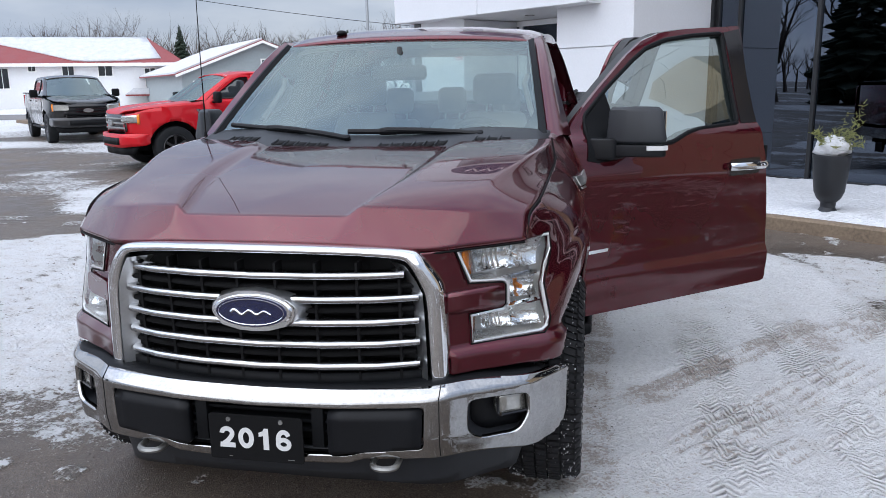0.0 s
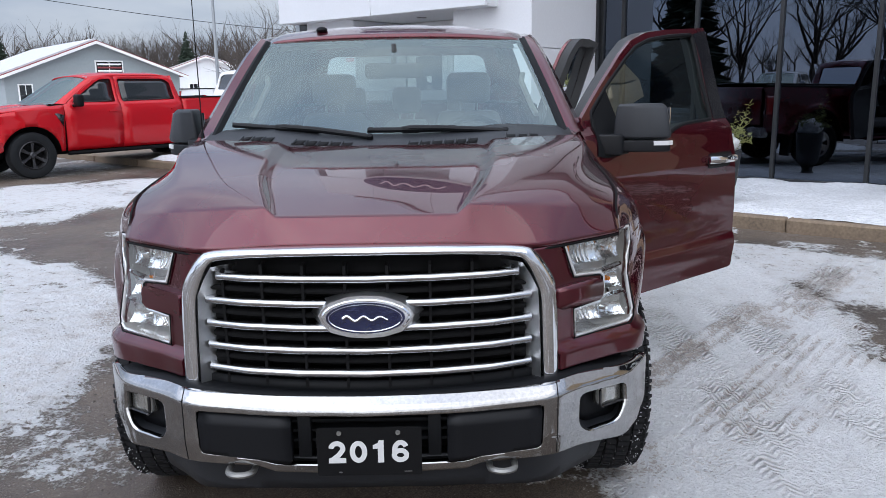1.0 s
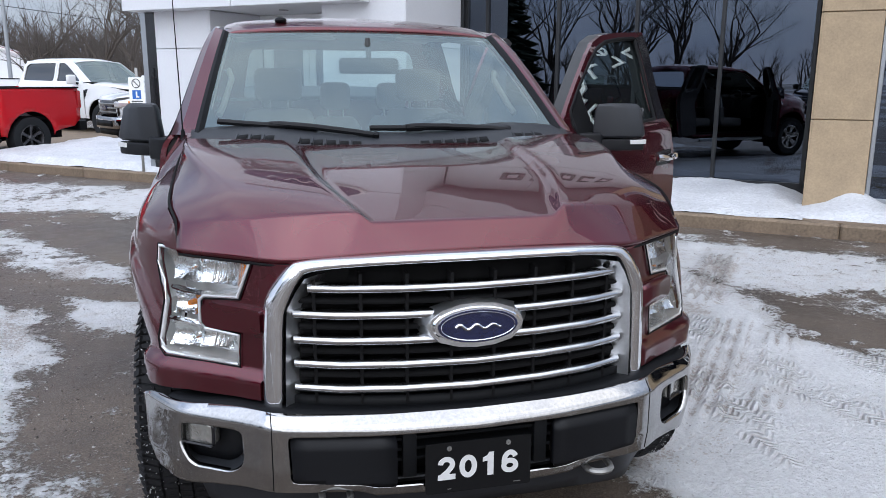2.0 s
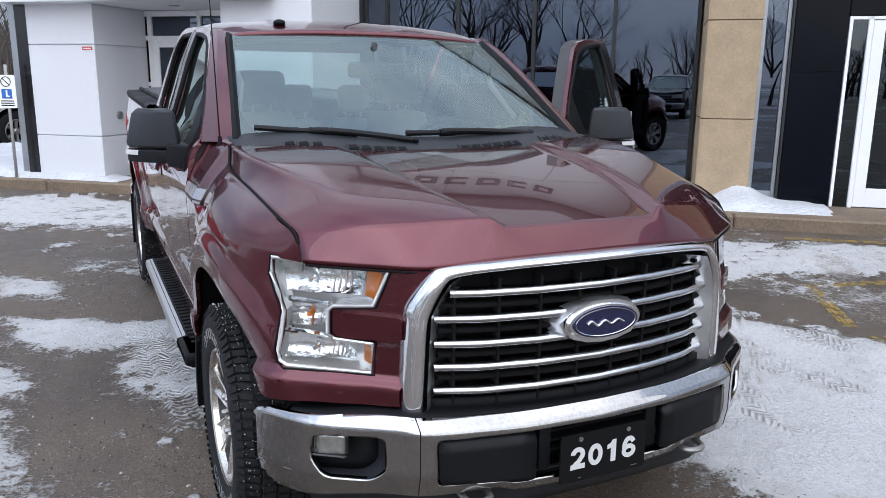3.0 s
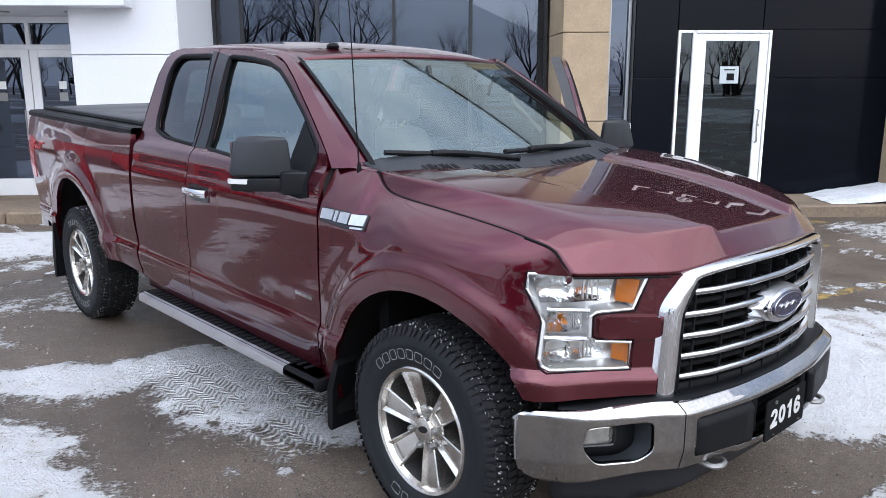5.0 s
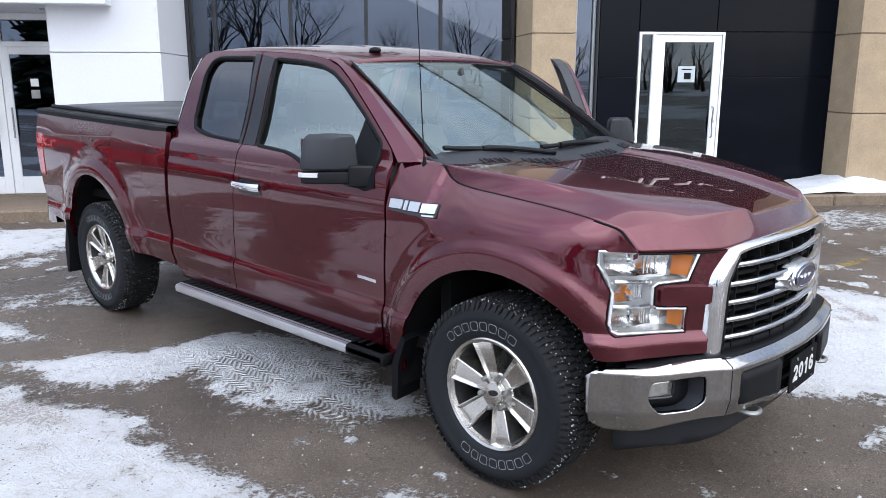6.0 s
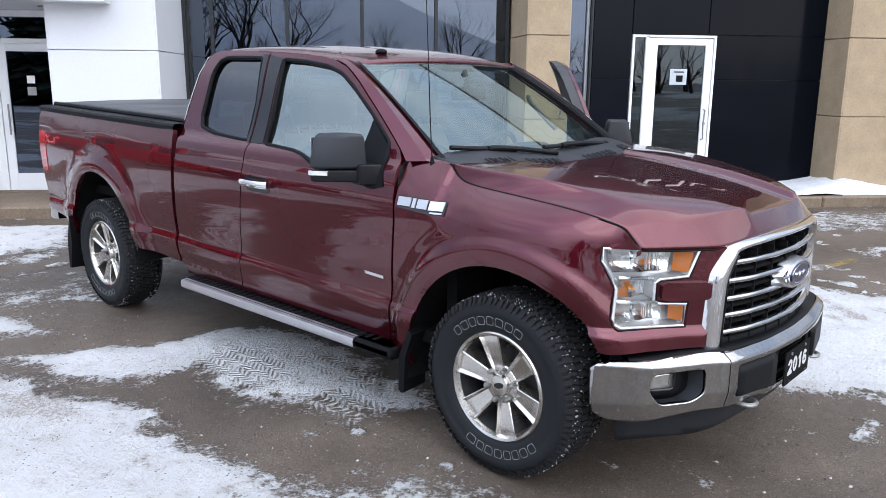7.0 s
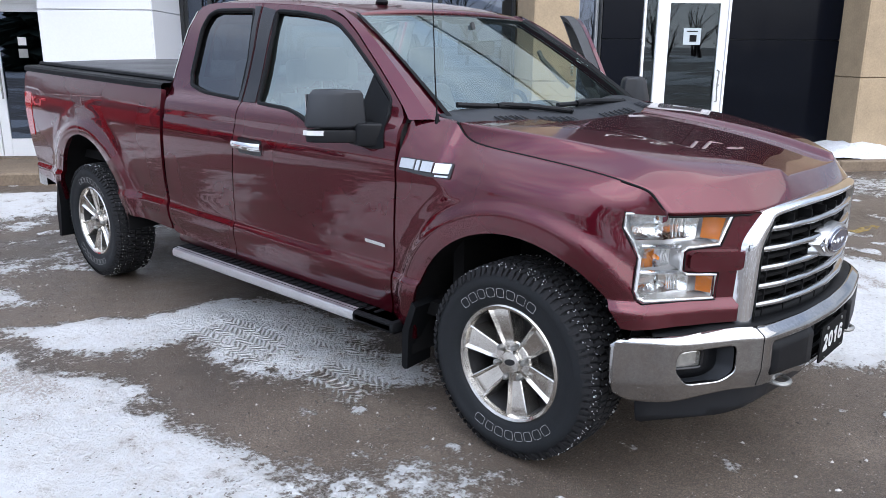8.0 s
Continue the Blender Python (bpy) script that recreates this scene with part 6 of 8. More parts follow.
def build_door(truck, s, front, swing):
    """A cab door with its window; swing: degrees by which it stands open."""
    flip = s < 0
    hinge = Vector(HINGE if front else REAR_HINGE)
    hinge.x *= s
    outline, hole = (FRONT_DOOR, FRONT_WINDOW) if front else (REAR_DOOR, REAR_WINDOW)
    outline = soften(outline, 0.012, 1)
    tail = dict(origin=hinge, flip=flip)
    door = part("front_door" if front else "rear_door", sheet(outline, cab_side, (0.09, 0.022), 0.022, holes=(hole,), depth=(-1, 0, 0)), PAINT, truck,
                "burgundy front door" + (" standing wide open" if swing else "") if front else "burgundy rear half door" + (" swung fully back" if swing else ""), **tail)
    door.location = hinge
    door.rotation_euler = (0, 0, radians(-swing if front else swing) * s)
    inner = [(lerp(y, 1.28 if front else 2.24, 0.02), z + (0.02 if z < 0.6 else 0)) for y, z in outline]
    part("door_trim", sheet(inner, offset_fn(cab_side, -0.024), (0.12, 0.08), 0.06, holes=(hole,), depth=(-1, 0, 0)), DASH, door, "dark grey inner door trim", **tail)
    pane = part("window", sheet(hole, offset_fn(cab_side, -0.022), (0.12, 0.08), 0.0), SIDEGLASS if front else PRIVACY, door, **tail)
    pane.visible_shadow = False
    # black rubber round the window
    ring = [cab_side(y, z) for y, z in soften(hole, 0.02, 2)]
    ring = [(p[0] - 0.007, p[1], p[2]) for p in ring + ring[:1]]
    part("window_seal", tube(ring, 0.0125, seg=8), PLASTIC, door, **tail)
    if front:
        # pillar cover, mirror sail, door handle, mirror, vent emblem
        part("pillar_cover", sheet([(1.712, 1.325), (1.728, 1.785), (1.850, 1.806), (1.822, 1.60), (1.822, 1.325)], offset_fn(cab_side, 0.004), (0.08, 0.06), 0.01), GLOSSBLACK, door, "gloss black pillar cover", **tail)
        part("mirror_sail", sheet([(0.700, 1.190), (0.722, 1.365), (0.875, 1.490), (0.905, 1.36), (0.915, 1.215), (0.86, 1.185), (0.76, 1.178)], offset_fn(cab_side, 0.006), (0.05, 0.05), 0.03), PLASTIC, door, **tail)
        cup = sheet(soften([(1.835, 1.068), (1.835, 1.150), (1.575, 1.140), (1.575, 1.062)], 0.03, 3), offset_fn(cab_side, 0.002), (0.03, 0.03), 0.012)
        part("handle_recess", cup, PAINT, door, **tail)
        # gloss black patch on the door skin stands in for the shaded recess
        part("handle_shadow_gap", sheet(soften([(1.80, 1.068), (1.80, 1.152), (1.588, 1.144), (1.588, 1.062)], 0.022, 3), offset_fn(cab_side, 0.0045), (0.03, 0.03), 0.008), GLOSSBLACK, door, **tail)
        bar = [(cab_side(y, 1.10)[0] + d, y, 1.112) for y, d in ((1.825, 0.012), (1.79, 0.034), (1.70, 0.042), (1.62, 0.036), (1.575, 0.014))]
        bm = tube(bar, 0.016, seg=10)
        bmesh.ops.scale(bm, vec=(0.8, 1, 1.25), verts=bm.verts, space=Matrix.Translation((-bar[2][0], -1.7, -1.112)))
        part("door_handle", bm, CHROME, door, "chrome door handle", **tail)
        part("door_emblem", sheet([(0.836, 0.752), (0.836, 0.768), (0.705, 0.762), (0.705, 0.746)], offset_fn(cab_side, 0.006), (0.1, 0.1), 0.008), CHROME, door, "small chrome emblem", **tail)
        # trailer-tow mirror
        plan_line = soften([(0.952, 0.790), (1.03, 0.828), (1.11, 0.905), (1.146, 0.965), (1.142, 0.992), (1.0, 0.985), (0.945, 0.945), (0.940, 0.83)], 0.02, 3)

        def block(poly, z0, z1, r):
            """A rounded block over a plan."""
            bm = prism(poly, lambda a, b, c: (a, b, c), (z0, z1))
            bmesh.ops.bevel(bm, geom=[e for e in bm.edges if abs(e.verts[0].co.z - e.verts[1].co.z) < 1e-5], offset=r, segments=3, affect="EDGES", profile=0.6)
            return bm
        bm = block(plan_line, 1.266, 1.430, 0.024)
        for v in bm.verts:
            v.co.x -= 0.040 * smooth(1.365, 1.43, v.co.z) * smooth(1.04, 1.14, v.co.x)
            v.co.x += 0.020 * smooth(1.36, 1.43, v.co.z) * smooth(1.01, 0.94, v.co.x)
        mirror = part("mirror", bm, GREYPLASTIC, door, "large dark grey door mirror", **tail)
        shrunk = [(1.045 + (x - 1.045) * 0.985, 0.89 + (y - 0.89) * 0.985) for x, y in plan_line]
        part("mirror_base", block(shrunk, 1.206, 1.262, 0.012), INSERT, door, **tail)
        part("mirror_arm", block(soften([(0.855, 0.690), (0.945, 0.738), (1.005, 0.800), (0.975, 0.900), (0.855, 0.860)], 0.02, 3), 1.192, 1.290, 0.016), INSERT, door, **tail)
        part("mirror_glass", prism([(0.965, 1.285), (0.965, 1.410), (1.125, 1.410), (1.125, 1.285)], lambda x, z, y: (x, y + 0.05 * (x - 1.125), z), (0.990, 0.995)), CHROME, door, **tail)
        signal = [(1.149, 0.988), (1.149, 0.962), (1.113, 0.905), (1.098, 0.900), (1.130, 0.965), (1.138, 0.988)]
        part("mirror_signal", prism(signal, lambda a, b, c: (a, b, c), (1.238, 1.258)), FIGURE, door, "pale mirror signal lamp", **tail)
        if swing:
            edge = box(0.80, 0.885, 1.915, 1.935, 0.60, 1.20, 0.004)
            part("latch_plate", edge, PLASTIC, door, **tail)
            for k in range(6):
                part("label_mark", box(0.715 + 0.0 * k, 0.735, 1.832, 1.838, 1.40 + 0.022 * k, 1.412 + 0.022 * k), WHITEMARK, door, **tail)
    else:
        part("pillar_cover", sheet([(1.838, 1.325), (1.838, 1.60), (1.872, 1.81), (1.925, 1.812), (1.905, 1.77), (1.872, 1.60), (1.862, 1.325)], offset_fn(cab_side, 0.004), (0.08, 0.06), 0.01), GLOSSBLACK, door, "gloss black pillar cover", **tail)
    return door


def build_cab(truck):
    n = 12
    out = [(0.655 * u / 1.0 * 1.0, 1.118 + 0.05 * u * u) for u in np.linspace(-1.06, 1.06, 15)] + [(0.705, 1.24), (0.712, 1.6), (0.712, 2.45), (0.66, 2.56), (0, 2.59), (-0.66, 2.56), (-0.712, 2.45), (-0.712, 1.6), (-0.705, 1.24)]
    part("roof", sheet(out, roof_skin, (0.05, 0.07), 0.02), PAINT, truck, "burgundy cab roof")
    part("headliner", sheet([(-0.62, 1.2), (0.62, 1.2), (0.62, 2.5), (-0.62, 2.5)], lambda x, y: (x, y, roof_skin(x, y)[2] - 0.05), (0.2, 0.2), 0.01), HEADLINER, truck)
    pane = part("windscreen", sheet([(-1, 0), (1, 0), (1, 1), (-1, 1)], screen, (0.12, 0.1), 0.0), CARGLASS, truck, "clear raked windscreen")
    pane.visible_shadow = False
    # black printed edge of the screen
    for name, poly in (("screen_edge_top", [(-0.98, 0.955), (0.98, 0.955), (0.98, 1.0), (-0.98, 1.0)]), ("screen_edge_foot", [(-0.98, 0.0), (0.98, 0.0), (0.98, 0.045), (-0.98, 0.045)]),
                       ("screen_edge_side", [(-1.0, 0), (-0.975, 0), (-0.975, 1), (-1.0, 1)]), ("screen_edge_side", [(0.975, 0), (1.0, 0), (1.0, 1), (0.975, 1)])):
        part(name, sheet(poly, lambda u, v: tuple(Vector(screen(u, v)) + Vector((0, 0.003, -0.005))), (0.1, 0.1), 0.0), MATTBLACK, truck)
    band = [(-0.5, 0.955), (-0.24, 0.95), (-0.20, 0.90), (0.20, 0.90), (0.24, 0.95), (0.5, 0.955)]
    part("screen_sensor_band", sheet(band, lambda u, v: tuple(Vector(screen(u, v)) + Vector((0, 0.004, -0.006))), (0.1, 0.05), 0.0), MATTBLACK, truck)
    for s in (1, -1):
        flip = s < 0
        # windscreen pillar between glass and door frame
        a = [Vector(screen(1, v)) for v in np.linspace(0, 1, n)]
        fr = [(0.628, 1.335), (0.66, 1.366), (0.76, 1.446), (0.86, 1.526), (0.95, 1.594), (1.05, 1.669), (1.11, 1.706), (1.17, 1.742), (1.235, 1.764), (1.30, 1.782)]
        ts = np.linspace(0, len(fr) - 1, n)
        b = []
        for t in ts:
            i = min(int(t), len(fr) - 2)
            y, z = lerp(fr[i][0], fr[i + 1][0], t - i), lerp(fr[i][1], fr[i + 1][1], t - i)
            b.append(Vector(cab_side(y, z + 0.004)))
        mid = [(p + q) / 2 + Vector((0.018, -0.012, 0.012)) for p, q in zip(a, b)]
        back = [q + Vector((-0.05, 0.0, -0.01)) for q in b]
        inn = [p + Vector((-0.01, 0.04, -0.03)) for p in a]
        for line in (inn, a, mid, b, back):
            line.insert(0, line[0] + (line[0] - line[1]).normalized() * 0.04)
        part("windscreen_pillar", loft([inn, a, mid, b, back]), PAINT, truck, flip=flip)
        part("screen_moulding", loft([[p + Vector((-0.012, 0.0, 0.003)) for p in a], [p + Vector((0.0, -0.008, 0.006)) for p in a], [p + Vector((0.006, -0.012, 0.010)) for p in a], [p.lerp(q, 0.10) + Vector((0.010, -0.010, 0.010)) for p, q in zip(a, b)]]), PLASTIC, truck, flip=flip)
        part("pillar_trim", loft([[p + Vector((-0.02, 0.03, -0.02)) for p in a], [q + Vector((-0.05, 0.02, -0.02)) for q in b]]), HEADLINER, truck, flip=flip)
        # painted corner between hood, windscreen and fender
        out_line = [fender_side(y, fender_top(y) - 0.004) for y in np.linspace(0.394, 0.625, 8)]
        in_line = [(lerp(0.806, 0.775, t), lerp(0.394, 0.505, t), lerp(1.311, 1.330, t)) for t in np.linspace(0, 1, 8)]
        mids = [(lerp(p[0], q[0], 0.5), lerp(p[1], q[1], 0.5), lerp(p[2], q[2], 0.5) + 0.006) for p, q in zip(out_line, in_line)]
        for line, tuck in ((in_line, (-0.004, 0.04, 0.035)), (mids, (-0.02, 0.05, 0.03)), (out_line, (-0.02, 0.03, 0.03))):
            line.append(tuple(Vector(line[-1]) + Vector(tuck)))
        part("cowl_corner", loft([in_line, mids, out_line]), PAINT, truck, flip=flip)
        # rail over the doors
        rail = [[(0.712, y, roof_skin(0.712, y)[2]) for y in np.linspace(1.24, 2.47, 10)], [(cab_side(y, np.interp(y, [1.24, 1.48, 1.86, 2.4, 2.47], [1.770, 1.803, 1.826, 1.842, 1.82]))) for y in np.linspace(1.24, 2.47, 10)]]
        rail.append([(p[0] - 0.06, p[1], p[2] - 0.01) for p in rail[1]])
        part("roof_rail", loft(rail), PAINT, truck, flip=flip)
        part("door_sill", box(0.55, 0.895, 0.62, 2.62, 0.43, 0.50, 0.02), PAINT, truck, flip=flip)
        part("hinge_pillar", box(0.74, 0.86, 0.55, 0.66, 0.48, 1.30, 0.02), PAINT, truck, flip=flip)
        # rear corner of the cab
        zs = np.linspace(0.50, 1.80, 14)
        edge = table([(0.495, 2.632), (0.78, 2.632), (1.20, 2.583), (1.44, 2.578), (1.60, 2.553), (1.74, 2.523), (1.80, 2.49)])
        c0 = [cab_side(edge(z), z) for z in zs]
        c1 = [(p[0] - 0.02, p[1] + 0.045, p[2]) for p in c0]
        c2 = [(p[0] - 0.12, p[1] + 0.06, p[2]) for p in c0]
        part("cab_corner", loft([c0, c1, c2]), PAINT, truck, flip=flip)
    rear = [(-0.88, 0.5), (0.88, 0.5), (0.88, 1.27), (0.66, 1.80), (0.5, 1.83), (-0.5, 1.83), (-0.66, 1.80), (-0.88, 1.27)]
    hole = soften([(-0.60, 1.40), (-0.54, 1.73), (0.54, 1.73), (0.60, 1.40)], 0.06, 3)
    back_fn = lambda x, z: (x, 2.655 - 0.11 * max(0, z - 1.2), z)
    part("cab_back", sheet(rear, back_fn, (0.15, 0.12), 0.02, holes=(hole,)), PAINT, truck)
    pane = part("rear_window", sheet(hole, lambda x, z: (x, back_fn(x, z)[1] + 0.01, z), (0.2, 0.2), 0.0), REARGLASS, truck)
    pane.visible_shadow = False
    part("cab_floor", box(-0.86, 0.86, 0.35, 2.62, 0.46, 0.52), MATTBLACK, truck)
    part("firewall", box(-0.80, 0.80, 0.36, 0.42, 0.45, 1.22), MATTBLACK, truck)
    # cowl with slots, wipers
    half = [(0, rear_line(0) - 0.01)] + [(x, rear_line(x) - 0.01) for x in (0.2, 0.45, 0.62, 0.75, 0.80)] + [(0.80, 0.52), (0.5, 0.47), (0, 0.41)]
    cowl = half[:-1] + [(0, 0.41)] + [(-x, y) for x, y in half[1:-1][::-1]]
    cowl_fn = lambda x, y: (x, y, 1.274 + 0.25 * (y - rear_line(abs(x))) + 0.026 * min(1.0, abs(x) / 0.5) ** 2)
    cow = part("cowl", sheet(cowl, cowl_fn, (0.06, 0.04), 0.01), GREYPLASTIC, truck, "grey plastic cowl with dark air slots")
    for x in [-0.62, -0.57, -0.52] + [-0.385 + 0.05 * k for k in range(5)] + [0.09 + 0.05 * k for k in range(6)] + [0.50, 0.55, 0.60]:
        y0 = rear_line(abs(x)) + 0.022
        corners = [(x, y0), (x + 0.036, y0 + 0.004), (x + 0.042, y0 + 0.058), (x + 0.008, y0 + 0.054)]
        # matt black plate on the cowl imitates the shade inside an open slot
        part("cowl_slot", sheet(corners, lambda a, b: (a, b, cowl_fn(a, b)[2] + 0.003), (0.02, 0.03), 0.004), MATTBLACK, cow)
        part("cowl_rib", tube([(x - 0.006, y0, cowl_fn(x, y0)[2] + 0.005), (x + 0.002, y0 + 0.058, cowl_fn(x, y0 + 0.058)[2] + 0.005)], 0.004, seg=5), GREYPLASTIC, cow)
    # black print round the lower corners of the screen
    for s in (1, -1):
        corner = [(0.0, 0.0), (1.0, 0.0), (1.0, 0.36), (0.975, 0.24), (0.945, 0.15), (0.90, 0.09), (0.82, 0.058), (0.0, 0.05)]
        part("screen_print", sheet(corner, lambda u, v: tuple(Vector(screen(u * s, v)) + Vector((0, 0.004, -0.006))), (0.1, 0.03), 0.0), MATTBLACK, truck)
    for u0, v0, u1, v1, ua, pivot in ((-0.92, 0.078, -0.40, 0.068, -0.60, -0.10), (-0.12, 0.076, 0.44, 0.066, 0.13, 0.66)):
        def on(u, v, d):
            return tuple(Vector(screen(u, v)) + Vector((0, -0.5, 0.86)) * d)
        wiper = part("wiper_blade", tube([on(lerp(u0, u1, t), lerp(v0, v1, t) + 0.012 * t * (1 - t), 0.020) for t in np.linspace(0, 1, 9)], 0.0115, seg=8), INSERT, truck, "black wiper blade")
        arm = [(ua - 0.03, 0.072, 0.026), (ua, 0.072, 0.030), (lerp(ua, pivot, 0.35), 0.060, 0.032), (lerp(ua, pivot, 0.8), 0.026, 0.034), (pivot, 0.004, 0.036)]
        part("wiper_arm", tube([on(*p) for p in arm], 0.0135, seg=8, r2=0.012), INSERT, wiper)
        part("wiper_joint", tube([on(ua - 0.05, 0.072, 0.022), on(ua + 0.045, 0.071, 0.024)], 0.016, seg=8), PLASTIC, wiper)
        part("wiper_pivot", tube([on(pivot, 0.004, 0.0), on(pivot, 0.004, 0.046)], 0.017, seg=10, r2=0.014), PLASTIC, wiper)
    # aerial, roof puck, roof marker
    aer = [(-0.832, 0.49, 1.315), (-0.835, 0.50, 1.5), (-0.84, 0.51, 1.8), (-0.845, 0.525, 2.15)]
    part("aerial", tube(aer, 0.0032, seg=6, r2=0.0016), MATTBLACK, truck, "thin black whip aerial")
    part("aerial_base", tube([(-0.832, 0.49, 1.285), (-0.832, 0.49, 1.34)], 0.014, seg=10, r2=0.006), PLASTIC, truck)
    bm = bmesh.new()
    bmesh.ops.create_uvsphere(bm, u_segments=16, v_segments=8, radius=1)
    bmesh.ops.scale(bm, vec=(0.030, 0.036, 0.018), verts=bm.verts)
    bmesh.ops.translate(bm, vec=(-0.394, 1.285, roof_skin(0.394, 1.285)[2] + 0.008), verts=bm.verts)
    part("roof_aerial_puck", bm, PLASTIC, truck)


def build_inside(truck):
    bm = loft([[(x, y, z - 0.02 * abs(x)) for x in np.linspace(-0.72, 0.72, 12)] for y, z in ((0.47, 1.24), (0.62, 1.265), (0.80, 1.265), (0.92, 1.20), (0.95, 1.05), (0.90, 0.80))])
    part("dashboard", bm, DASH, truck, "dark grey dashboard")
    part("instrument_hood", box(0.22, 0.58, 0.80, 0.96, 1.22, 1.31, 0.04, seg=3), DASH, truck)
    ring = [(0.40 + 0.19 * math.cos(a), 1.10 - 0.06 * math.sin(a), 1.18 + 0.18 * math.sin(a)) for a in np.linspace(0, math.tau, 33)]
    wheel = part("steering_wheel", tube(ring, 0.016, seg=8), DASH, truck, "dark steering wheel")
    for a in (0.2, math.pi - 0.2, -math.pi / 2):
        part("steering_spoke", tube([(0.40, 1.10, 1.18), (0.40 + 0.18 * math.cos(a), 1.10 - 0.06 * math.sin(a), 1.18 + 0.17 * math.sin(a))], 0.018, seg=6), DASH, wheel)
    def chair(x, y, w, top):
        sq = []
        for z, dy, hw in ((0.72, 0.0, w), (0.85, 0.01, w * 1.02), (1.05, 0.05, w * 0.98), (1.22, 0.10, w * 0.88), (top, 0.14, w * 0.72), (top + 0.015, 0.17, w * 0.6)):
            sq.append([(x - hw, y + dy + 0.04, z), (x - hw * 0.8, y + dy - 0.02, z), (x, y + dy, z), (x + hw * 0.8, y + dy - 0.02, z), (x + hw, y + dy + 0.04, z), (x + hw * 0.8, y + dy + 0.12, z), (x - hw * 0.8, y + dy + 0.12, z)])
        bm = loft(sq, close=True)
        bm.faces.new([v for v in bm.verts][-7:])
        seat = part("seat_back", bm, SEAT, truck, "light grey cloth seat")
        part("seat_base", box(x - w, x + w, y - 0.48, y + 0.08, 0.62, 0.80, 0.06, seg=3), SEAT, truck)
        part("headrest", box(x - w * 0.52, x + w * 0.52, y + 0.13, y + 0.23, top + 0.06, top + 0.24, 0.04, seg=3), SEAT, seat)
        for d in (-0.05, 0.05):
            part("headrest_post", tube([(x + d, y + 0.17, top), (x + d, y + 0.18, top + 0.09)], 0.007, seg=6), STEEL, seat)
    for x in (-0.40, 0.40):
        chair(x, 1.55, 0.25, 1.36)
    part("console", box(-0.13, 0.13, 1.0, 1.8, 0.60, 1.0, 0.04), DASH, truck)
    for x in (-0.38, 0.0, 0.38):
        chair(x, 2.32, 0.19, 1.28)
    part("inner_mirror", box(-0.145, 0.145, 0.97, 1.00, 1.565, 1.640, 0.02, seg=3), DASH, truck, "rear-view mirror")
    part("mirror_stem", tube([(0, 0.985, 1.63), (0, 1.02, 1.73)], 0.014, seg=6), DASH, truck)
    for x in (-0.35, 0.35):
        part("sun_visor", box(x - 0.22, x + 0.22, 1.16, 1.32, 1.735, 1.750, 0.006), HEADLINER, truck)
    for s in (1, -1):
        part("grab_handle", tube([(s * 0.70, 0.86, 1.38), (s * 0.68, 0.90, 1.42), (s * 0.64, 1.02, 1.54), (s * 0.65, 1.05, 1.58)], 0.014, seg=8), HEADLINER, truck)


